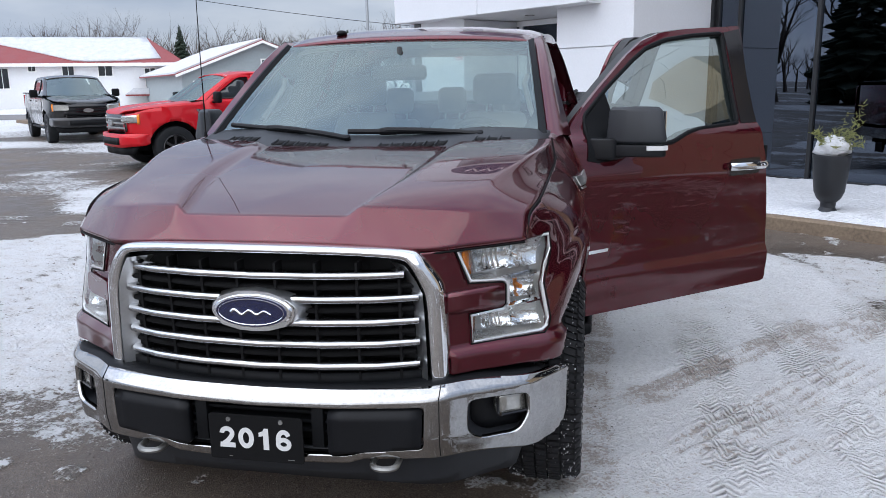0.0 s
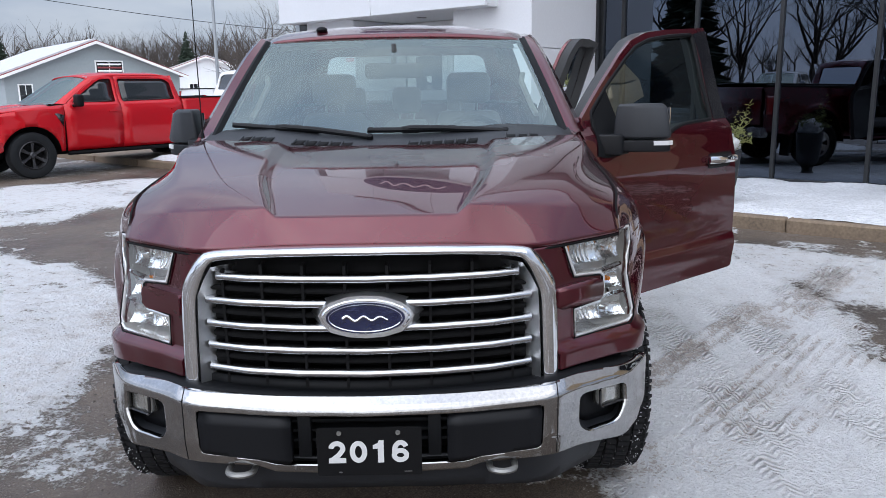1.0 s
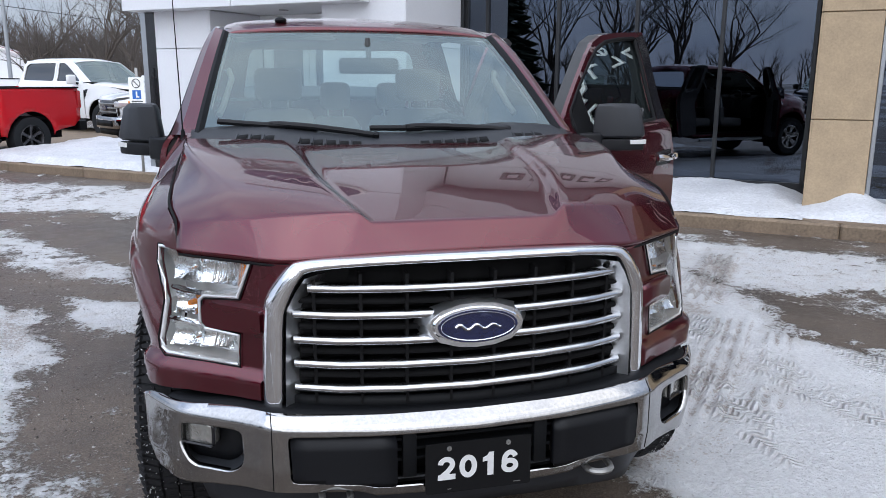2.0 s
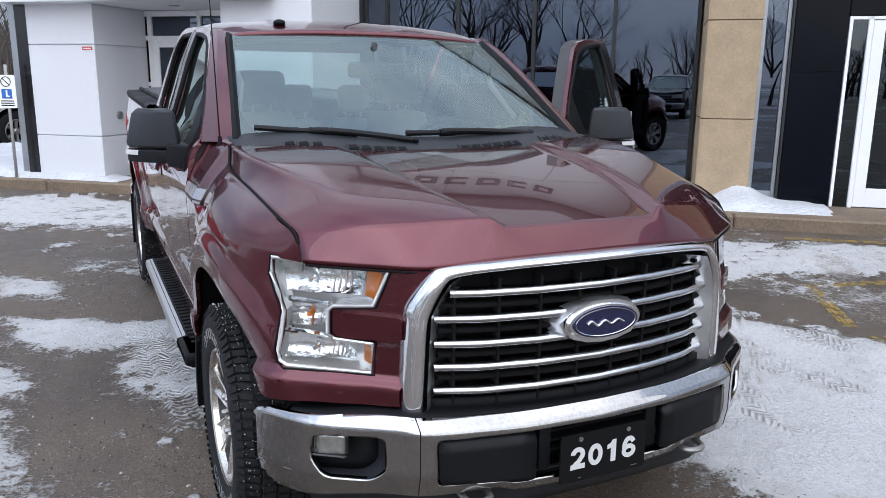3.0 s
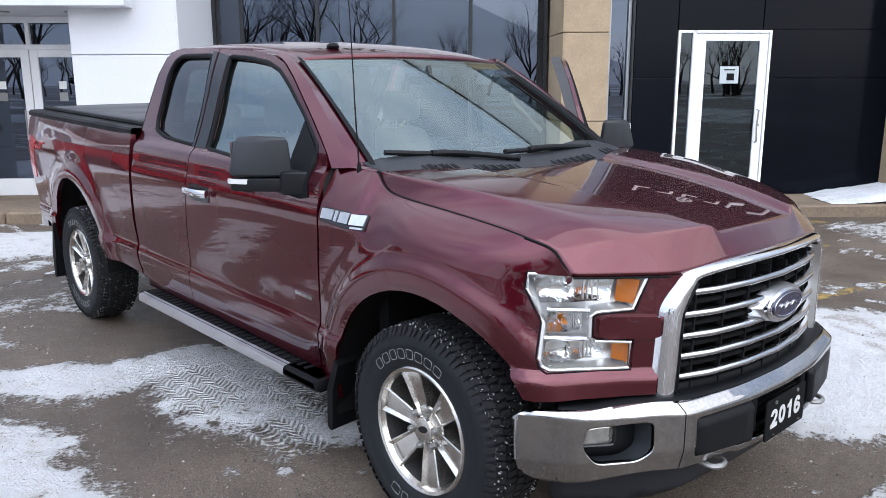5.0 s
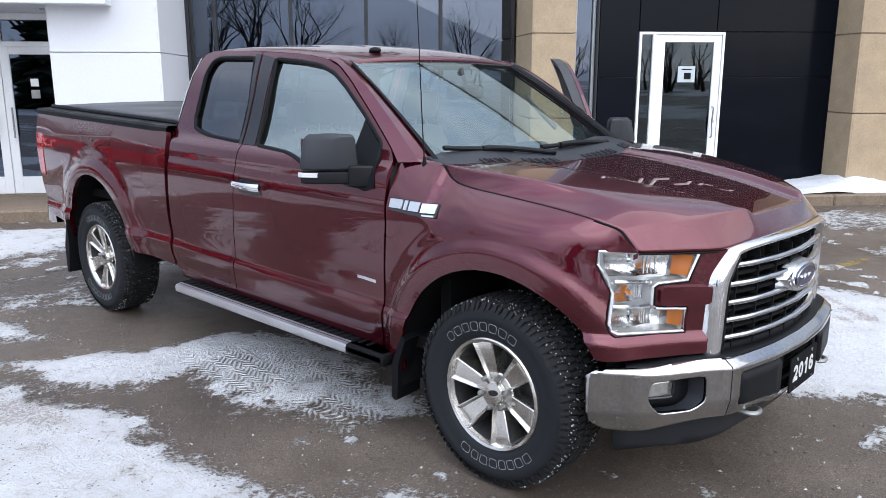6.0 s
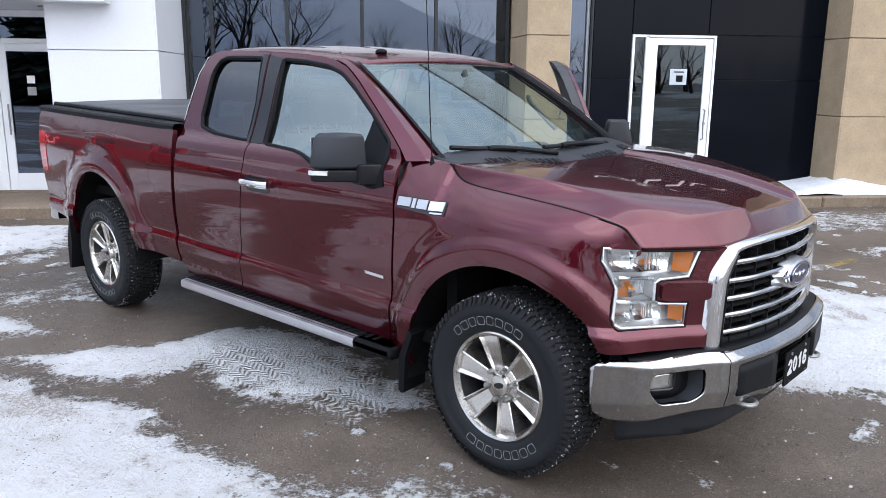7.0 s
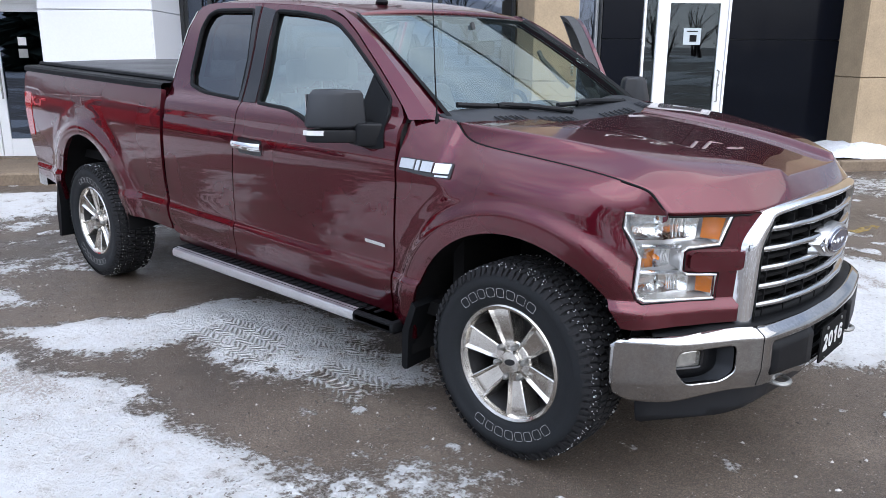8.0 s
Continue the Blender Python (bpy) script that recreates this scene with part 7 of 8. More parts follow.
def build_bed(truck):
    bed_top = lambda y: 1.358 + 0.027 * (y - 2.66)
    for s in (1, -1):
        flip = s < 0
        out = [(2.655, 0.505), (2.660, 0.80), (2.622, 1.14), (2.615, 1.335)] + [(y, bed_top(y)) for y in (2.62, 3.0, 3.5, 4.0, 4.5)] + [(4.70, bed_top(4.68) - 0.01), (4.735, 1.37), (4.725, 1.10), (4.72, 0.78), (4.66, 0.62), (4.26, 0.56)]
        out += arch(REAR_WHEEL, 0.51, 8, 172, 0.10) + [(3.17, 0.53)]
        part("bed_side", sheet(out, bed_side, (0.03, 0.022), 0.03), PAINT, truck, "burgundy bed side", flip=flip, sharp=40)
        cap = loft([[(bed_side(y, 1.375)[0] + dx, y, bed_top(y) + dz) for y in np.linspace(2.62, 4.72, 12)] for dx, dz in ((0.004, -0.006), (0.002, 0.022), (-0.012, 0.034), (-0.11, 0.036), (-0.12, 0.0))])
        part("rail_cap", cap, PLASTIC, truck, "black plastic bed rail cap", flip=flip)
        bm = loft([[(x, REAR_WHEEL + (y - REAR_WHEEL) * 1.03, HUB + (z - HUB) * 1.03) for y, z in arch(REAR_WHEEL, 0.51, 2, 178, 0.10)] for x in (0.945, 0.9, 0.45)])
        part("wheel_housing", bm, MATTBLACK, truck, flip=flip)
        flap = prism([(4.20, 0.62), (4.27, 0.40), (4.27, 0.20), (4.235, 0.20), (4.19, 0.42)], lambda y, z, x: (x, y, z), (0.74, 0.975))
        part("mud_flap", flap, PLASTIC, truck, "black rear mud flap", flip=flip)
        lampo = soften([(4.605, 0.93), (4.585, 1.252), (4.718, 1.256), (4.714, 0.93)], 0.02, 3)
        part("tail_light", sheet(lampo, offset_fn(bed_side, 0.004), (0.04, 0.05), 0.03), REDLENS, truck, "red tail light", flip=flip)
        for y0, z0, y1, z1 in ((4.57, 1.16, 4.50, 1.22), (4.57, 1.22, 4.50, 1.16), (4.47, 1.17, 4.40, 1.17), (4.40, 1.21, 4.40, 1.17), (4.37, 1.21, 4.30, 1.21)):
            part("bed_decal", tube([bed_side(y0, z0), bed_side(y1, z1)], 0.010, seg=5), mat("decal_red", (0.30, 0.02, 0.025), 0.4, 0, 0.1, 10, 90, 0), truck, flip=flip)
        # running board
        board = loft([[(x, y, z) for y in (0.62, 0.66, 0.85, 1.5, 2.2, 2.48, 2.52)] for x, z in ((0.80, 0.405), (0.80, 0.43), (0.98, 0.43), (1.0, 0.42), (1.0, 0.385), (0.97, 0.365), (0.80, 0.365))])
        run = part("running_board", board, PLASTIC, truck, "black running board with a bright edge", flip=flip)
        strip = loft([[(x, y, z) for y in (0.86, 1.5, 2.2, 2.50)] for x, z in ((0.965, 0.433), (1.000, 0.425), (1.006, 0.410), (1.005, 0.385), (0.985, 0.370))])
        part("bright_strip", strip, SATIN, run, flip=flip)
        for k in range(30):
            y = 0.75 + k * 0.057
            part("step_rib", box(0.84, 0.955, y, y + 0.022, 0.428, 0.436, 0.002), PLASTIC, run, flip=flip)
        part("board_end", box(0.82, 1.000, 0.60, 0.87, 0.372, 0.430, 0.018), PLASTIC, run, flip=flip)
        for y in (0.9, 2.2):
            part("board_bracket", tube([(0.60, y, 0.45), (0.84, y, 0.37)], 0.02, seg=6), MATTBLACK, run, flip=flip)
    cover = sheet([(-0.80, 2.63), (0.80, 2.63), (0.80, 4.68), (-0.80, 4.68)], lambda x, y: (x, y, bed_top(y) + 0.052 + 0.016 * (1 - (x / 0.8) ** 2)), (0.16, 0.2), 0.02)
    part("tonneau_cover", cover, VINYL, truck, "black soft tonneau cover")
    for s in (1, -1):
        part("cover_rail", tube([(s * 0.80, 2.63, bed_top(2.63) + 0.045), (s * 0.80, 4.68, bed_top(4.68) + 0.045)], 0.018, seg=8), PLASTIC, truck)
    part("bed_front_wall", box(-0.86, 0.86, 2.68, 2.71, 0.55, 1.36), PAINT, truck)
    part("tailgate", box(-0.80, 0.80, 4.665, 4.73, 0.74, 1.405, 0.02), PAINT, truck, "burgundy tailgate")
    plate = [(-0.91, 4.62), (-0.91, 4.76), (-0.6, 4.86), (0.6, 4.86), (0.91, 4.76), (0.91, 4.62)]
    bm = prism(soften(plate, 0.05, 3), lambda x, y, z: (x, y, z), (0.53, 0.70))
    bmesh.ops.bevel(bm, geom=[e for e in bm.edges if e.calc_face_angle(0) > 1.2], offset=0.012, segments=2, affect="EDGES")
    part("rear_bumper", bm, BUMPER, truck, "chrome rear bumper")
    # chassis
    for s in (1, -1):
        part("frame_rail", box(s * 0.36, s * 0.46, -0.7, 4.6, 0.42, 0.56), MATTBLACK, truck)
    for y in (FRONT_WHEEL, REAR_WHEEL):
        part("axle", tube([(-0.72, y, HUB), (0.72, y, HUB)], 0.06, seg=10), MATTBLACK, truck)
    part("bed_floor", box(-0.80, 0.80, 2.7, 4.66, 0.80, 0.86), MATTBLACK, truck)
    part("engine_block", box(-0.42, 0.42, -0.60, 0.34, 0.42, 1.00), MATTBLACK, truck)
    part("radiator_panel", box(-0.52, 0.52, -0.74, -0.70, 0.45, 1.04), MATTBLACK, truck)


def build_wheel(truck, x, y, s):
    """A wheel: tyre with tread blocks and raised marks, six-spoke alloy rim."""
    spin = pose(x, y, HUB) @ (Matrix.Identity(4) if s > 0 else pose(0, 0, 0, 0, 0, 180)) @ pose(0, 0, 0, 14 if y < 1 else -5, 0, 0)
    wheel = new("wheel")
    wheel.parent = truck
    wheel.matrix_basis = spin
    prof = [(-0.11, 0.235), (-0.125, 0.258), (-0.138, 0.31), (-0.135, 0.355), (-0.118, 0.376), (-0.09, 0.383), (0.09, 0.383), (0.118, 0.376), (0.130, 0.366), (0.133, 0.362), (0.136, 0.357), (0.140, 0.325), (0.138, 0.322), (0.138, 0.290), (0.131, 0.262), (0.124, 0.246), (0.112, 0.240), (0.10, 0.232), (-0.10, 0.232)]
    part("tyre", lathe(prof, 72, closed=True), RUBBER, wheel, "black all-terrain tyre with snow in the tread", sharp=50)
    bm = bmesh.new()
    rng = random.Random(5)
    for k in range(84):
        a = k * math.tau / 84
        for row, (c, w, skew) in enumerate(((-0.098, 0.045, 0.5), (-0.045, 0.040, 0.0), (0.0, 0.036, 0.35), (0.045, 0.040, 0.0), (0.098, 0.045, 0.5))):
            da = (0.5 if row % 2 else 0) * math.tau / 84
            h = 0.403 - (0.005 if row in (0, 4) else 0)
            half = math.tau / 84 * (0.36 if (k + row) % 3 else 0.27)
            p = []
            for ax, sg in ((c - w / 2, -1), (c + w / 2, 1)):
                for r in (0.378, h):
                    for e in (-1, 1):
                        ang = a + da + e * half + sg * skew * half
                        rr = r - (0.012 if abs(ax) > 0.115 else 0)
                        p.append(bm.verts.new((ax, rr * math.cos(ang), rr * math.sin(ang))))
            for q in ((0, 1, 3, 2), (4, 6, 7, 5), (0, 4, 5, 1), (2, 3, 7, 6), (0, 2, 6, 4), (1, 5, 7, 3)):
                bm.faces.new([p[i] for i in q])
    for k in range(84):  # shoulder lugs
        a = k * math.tau / 84
        half = math.tau / 84 * (0.36 if k % 2 else 0.22)
        for sx in (-1, 1):
            p = [bm.verts.new((sx * ax, r * math.cos(a + e * half), r * math.sin(a + e * half))) for ax, r in ((0.105, 0.378), (0.142, 0.359 if k % 2 else 0.367), (0.122, 0.395)) for e in (-1, 1)]
            for q in ((0, 1, 5, 4), (2, 4, 5, 3), (0, 4, 2), (1, 3, 5)):
                bm.faces.new([p[i] for i in q])
    bmesh.ops.recalc_face_normals(bm, faces=bm.faces)
    tread = part("tread", bm, TREAD, wheel)
    verts, faces = [], []
    for k in range(1500):  # ice caught in the tread
        a, c = rng.uniform(0, math.tau), Vector((rng.uniform(-0.125, 0.125), 0, 0))
        r = 0.397 - 0.1 * max(0, abs(c.x) - 0.10)
        p = Vector((c.x, r * math.cos(a), r * math.sin(a)))
        n = len(verts)
        for j in range(3):
            verts.append(tuple(p + Vector((rng.gauss(0, 0.0023), rng.gauss(0, 0.0023), rng.gauss(0, 0.0023)))))
        verts.append(tuple(p * 0.985))
        faces += [(n, n + 1, n + 2), (n, n + 1, n + 3), (n + 1, n + 2, n + 3), (n, n + 2, n + 3)]
    me = bpy.data.meshes.new("tread_ice")
    me.from_pydata(verts, [], faces)
    me.materials.append(SNOW)
    ice = new("tread_ice", me)
    ice.parent = wheel
    ice["kind"] = "stuff"
    # outlined raised marks on the outer wall
    wall = table([(0.262, 0.1312), (0.29, 0.1382), (0.322, 0.1386), (0.325, 0.1402), (0.357, 0.136)])
    for start, order in ((48, (1.1, 1.1, 1.1, 1.0, 1.1, 1.0, 1.1, 1.0)), (228, (1.3, 1.0, 1.1, 1.1, 1.0, 1.0, 1.1, 1.1))):
        at = start
        for wide in order:
            a0 = radians(at + 3.4 * wide)
            at += 8.0 * wide + 1.2
            pts = []
            for t in np.linspace(0, math.tau, 17):
                e, h = (abs(f(t)) ** 0.5 * (1 if f(t) > 0 else -1) for f in (math.cos, math.sin))
                rad, ang = 0.294 - 0.0185 * h, a0 + radians(3.5 * wide * e)
                pts.append((wall(rad) + 0.0004, rad * math.cos(ang), rad * math.sin(ang)))
            part("tyre_mark", tube(pts, 0.0009, seg=4), WHITELETTER, wheel)
    # rim
    part("rim_lip", lathe([(0.108, 0.236), (0.122, 0.243), (0.127, 0.237), (0.122, 0.226), (0.102, 0.218)], 60), ALLOY, wheel, "six-spoke polished alloy rim")
    # barrel coloured dark, standing in for shade between the spokes
    part("rim_barrel", lathe([(0.102, 0.218), (0.09, 0.215), (-0.08, 0.206), (-0.10, 0.21)], 60), DARKSTEEL, wheel)
    part("brake_disc", lathe([(0.0, 0.05), (0.012, 0.06), (0.012, 0.165), (0.0, 0.168), (-0.015, 0.168), (-0.015, 0.05)], 36), DARKSTEEL, wheel)
    # matt black disc added behind the spokes as painted shade
    part("rim_shade_disc", lathe([(-0.06, 0.0005), (-0.06, 0.20)], 30), MATTBLACK, wheel)
    hub = part("hub", lathe([(0.03, 0.092), (0.074, 0.088), (0.080, 0.082), (0.081, 0.050), (0.094, 0.047), (0.099, 0.043), (0.101, 0.034), (0.101, 0.0005)], 36), ALLOY, wheel)
    ov = [(0.109, 0.026 * math.cos(t), 0.013 * math.sin(t)) for t in np.linspace(0, math.tau, 21)]
    part("hub_emblem", prism([(p[1], p[2]) for p in ov[:-1]], lambda a, b, c: (c, a, b), (0.099, 0.1025)), GLOSSBLACK, wheel)
    for k in range(6):
        a = k * math.tau / 6
        m = Matrix.Rotation(a, 3, "X")
        # spoke: flat polished top, sunk flanks
        rows = []
        for r, w, xx in ((0.048, 0.022, 0.092), (0.075, 0.031, 0.090), (0.10, 0.037, 0.095), (0.14, 0.043, 0.102), (0.185, 0.050, 0.110), (0.222, 0.0565, 0.117), (0.234, 0.058, 0.114)):
            rows.append([(0.028, -w * 1.10, r), (xx - 0.024, -w * 1.06, r), (xx - 0.003, -w, r), (xx, -w * 0.90, r), (xx - 0.013, -w * 0.66, r), (xx - 0.014, w * 0.66, r), (xx, w * 0.90, r), (xx - 0.003, w, r), (xx - 0.024, w * 1.06, r), (0.028, w * 1.10, r)])
        bm = loft(rows)
        bmesh.ops.rotate(bm, matrix=m, verts=bm.verts)
        bmesh.ops.recalc_face_normals(bm, faces=bm.faces)
        part("spoke", bm, ALLOY, wheel, sharp=25)
        b = a + math.tau / 12
        bm = lathe([(0.080, 0.0125), (0.104, 0.0125), (0.112, 0.009), (0.114, 0.0005)], 6)
        bmesh.ops.translate(bm, vec=(0, 0.070 * math.sin(b), 0.070 * math.cos(b)), verts=bm.verts)
        part("lug_nut", bm, STEEL, wheel)
    return wheel


truck = thing("pickup_truck", "burgundy extended-cab pickup with chrome grille and open driver door", "pickup truck")
build_hood(truck)
build_front(truck)
for side in (1, -1):
    build_fender(truck, side)
build_door(truck, -1, True, 0)
build_door(truck, -1, False, 0)
build_door(truck, 1, True, 52)
build_door(truck, 1, False, 155)
build_cab(truck)
build_inside(truck)
build_bed(truck)
for wy in (FRONT_WHEEL, REAR_WHEEL):
    for side in (1, -1):
        build_wheel(truck, side * 0.83, wy, side)


# ---- things on the pavement ----
SPRIG = mat("yellowed_cedar_sprig", (0.16, 0.17, 0.05), 0.8, 0, 0.35, 20, 90, 0.2)
BARK = mat("grey_brown_bark", (0.075, 0.062, 0.052), 0.9, 0, 0.3, 3, 30, 0.5, 0.01)
TWIG = mat("bare_twigs", (0.065, 0.052, 0.043), 0.95, 0, 0.35, 0.3, 8, 0)
NEEDLE = mat("spruce_needles", (0.018, 0.032, 0.018), 0.85, 0, 0.4, 1.5, 12, 0)
SIGNBLUE = mat("sign_blue", (0.02, 0.12, 0.42), 0.5, 0, 0.05, 5, 60, 0)


def from_lists(name, verts, faces, material, parent=None, smooth_shade=True):
    me = bpy.data.meshes.new(name)
    me.from_pydata(verts, [], faces)
    me.materials.append(material)
    if smooth_shade:
        me.polygons.foreach_set("use_smooth", np.ones(len(me.polygons), bool))
    me.update()
    ob = new(name, me)
    ob.parent = parent
    return ob


def build_urn():
    urn = thing("planter_urn", "tall black urn planter with snow and cedar sprigs", "planter", uv(-1.0, 6.42, WALK))
    prof = [(0.0, 0.001), (0.0, 0.125), (0.03, 0.125), (0.05, 0.10), (0.10, 0.072), (0.15, 0.075), (0.19, 0.115), (0.26, 0.145), (0.42, 0.165), (0.60, 0.178), (0.63, 0.186), (0.64, 0.184), (0.64, 0.165), (0.56, 0.160), (0.56, 0.001)]
    bm = lathe(prof, 36)
    bmesh.ops.rotate(bm, matrix=Matrix.Rotation(radians(-90), 3, "Y"), verts=bm.verts)
    part("urn", bm, GREYPLASTIC, urn)
    bm = bmesh.new()
    bmesh.ops.create_uvsphere(bm, u_segments=20, v_segments=10, radius=1)
    for v in bm.verts:
        k = 1 + 0.35 * (noise.noise(v.co * 2.2) + 0.4 * noise.noise(v.co * 6))
        v.co = Vector((v.co.x * 0.17 * k, v.co.y * 0.15 * k, 0.70 + max(-0.08, v.co.z * 0.12 * k)))
    part("snow_cap", bm, SNOW, urn, "lump of snow")
    rng = random.Random(4)
    verts, faces = [], []
    for k in range(26):
        a, out = rng.uniform(0, math.tau), rng.uniform(0.12, 0.30)
        p0 = Vector((0.08 * math.cos(a), 0.08 * math.sin(a), 0.62))
        tall = 0.52 if math.cos(a + 0.6) > 0.6 else 0.25
        p1 = Vector((out * math.cos(a), out * math.sin(a), 0.66 + rng.uniform(0.0, tall)))
        for j in range(26):
            t = j / 26
            c = p0.lerp(p1, t) + Vector((0, 0, 0.06 * math.sin(t * 3)))
            d = Vector((rng.uniform(-1, 1), rng.uniform(-1, 1), rng.uniform(-0.2, 1))).normalized() * rng.uniform(0.03, 0.07)
            s = d.cross(Vector((rng.uniform(-1, 1), rng.uniform(-1, 1), 0.3))).normalized() * 0.005
            n = len(verts)
            verts += [c - s, c + s, c + d + s * 0.4, c + d - s * 0.4]
            faces.append((n, n + 1, n + 2, n + 3))
    from_lists("foliage", verts, faces, SPRIG, urn, False)["label"] = "yellow-green cedar sprigs"


build_urn()


def build_sign():
    sign = thing("parking_sign", "white accessible-parking sign on a thin steel post", "sign", uv(-8.0, 6.18, WALK))
    part("post", box(-0.02, 0.02, -0.012, 0.012, -0.02, 1.56, 0.003), STEEL, sign)
    tilt = lambda u, z, v: tuple(Matrix.Rotation(-ANG * 0.6, 3, "Z") @ Vector((u, v, z)))
    part("plate", prism(soften([(-0.125, 0.97), (-0.125, 1.42), (0.125, 1.42), (0.125, 0.97)], 0.02, 3), tilt, (-0.028, -0.022)), WHITEMARK, sign)
    ring = [tilt(0.065 * math.cos(a), 1.33 + 0.065 * math.sin(a), -0.031) for a in np.linspace(0, math.tau, 25)]
    part("ring", tube(ring, 0.006, seg=5), GLOSSBLACK, sign)
    part("slash", tube([tilt(-0.045, 1.375, -0.031), tilt(0.045, 1.285, -0.031)], 0.006, seg=5), GLOSSBLACK, sign)
    part("blue_field", prism([(-0.07, 1.10), (-0.07, 1.23), (0.07, 1.23), (0.07, 1.10)], tilt, (-0.032, -0.027)), SIGNBLUE, sign)
    part("symbol_bar", prism([(-0.012, 1.12), (-0.012, 1.21), (0.012, 1.21), (0.012, 1.12)], tilt, (-0.035, -0.031)), WHITEMARK, sign)
    part("symbol_bar", prism([(0.0, 1.12), (0.0, 1.14), (0.04, 1.14), (0.04, 1.12)], tilt, (-0.035, -0.031)), WHITEMARK, sign)
    for z in (1.06, 1.03, 1.0):
        part("text_bar", prism([(-0.09, z), (-0.09, z + 0.014), (0.09, z + 0.014), (0.09, z)], tilt, (-0.031, -0.027)), GLOSSBLACK, sign)


build_sign()


# ---- other parked pickups ----
REDPAINT = mat("bright_red_paint", (0.48, 0.006, 0.013), 0.35, 0.15, 0.08, 1.2, 400, 0, coat=0.7, spec=0.0)
BLACKPAINT = mat("black_paint", (0.006, 0.0065, 0.008), 0.3, 0.0, 0.15, 1.2, 400, 0, coat=0.8, spec=0.2)
WHITEPAINT = mat("white_paint", (0.72, 0.73, 0.74), 0.35, 0.0, 0.05, 1.2, 300, 0, coat=0.8)
SILVERPAINT = mat("silver_paint", (0.34, 0.35, 0.37), 0.32, 0.7, 0.08, 1.2, 300, 0, coat=0.8)
DARKGLASS = mat("dark_car_glass", (0.012, 0.015, 0.017), 0.05, 0, 0.1, 2, 60, 0, coat=0.5)
DARKALLOY = mat("dark_alloy", (0.07, 0.07, 0.075), 0.35, 0.8, 0.2, 9, 60, 0.05)

p_plan = table([(-0.86, 0.42), (-0.80, 0.62), (-0.70, 0.80), (-0.5, 0.91), (-0.2, 0.955), (0.2, 0.965), (3.8, 0.965), (4.7, 0.93), (4.9, 0.90)])
p_section = table([(0.45, -0.05), (0.6, -0.02), (0.9, 0.0), (1.1, 0.0), (1.2, -0.012), (1.27, -0.035), (1.30, -0.07), (1.80, -0.25), (1.86, -0.30)])


def p_side(y, z):
    f = min(math.hypot(y, z - 0.41), math.hypot(y - 3.69, z - 0.41))
    return (p_plan(y) + p_section(z) + 0.03 * (1 - smooth(0.58, 0.68, f)), y, z)


def simple_wheel(owner, x, y, s, rim):
    w = new("wheel")
    w.parent = owner
    w.matrix_basis = pose(x, y, 0.41) @ (Matrix.Identity(4) if s > 0 else pose(0, 0, 0, 0, 0, 180))
    part("tyre", lathe([(-0.12, 0.25), (-0.135, 0.32), (-0.12, 0.395), (-0.08, 0.41), (0.08, 0.41), (0.12, 0.395), (0.135, 0.33), (0.118, 0.255), (0.0, 0.25)], 40, closed=True), RUBBER, w)
    part("rim", lathe([(0.0, 0.25), (0.11, 0.252), (0.118, 0.24), (0.09, 0.22), (0.0, 0.21)], 32), rim, w)
    # black backing disc paints the dark seen between spokes
    part("rim_shade_disc", lathe([(0.0, 0.0005), (0.0, 0.24)], 24), MATTBLACK, w)
    part("hub", lathe([(0.02, 0.07), (0.08, 0.06), (0.10, 0.04), (0.10, 0.0005)], 16), rim, w)
    for k in range(6):
        a = k * math.tau / 6
        bm = loft([[(0.03, -h, r), (x0, -h, r), (x0, h, r), (0.03, h, r)] for r, h, x0 in ((0.04, 0.022, 0.08), (0.14, 0.022, 0.085), (0.235, 0.032, 0.105))])
        bmesh.ops.rotate(bm, matrix=Matrix.Rotation(a, 3, "X"), verts=bm.verts)
        bmesh.ops.recalc_face_normals(bm, faces=bm.faces)
        part("spoke", bm, rim, w)


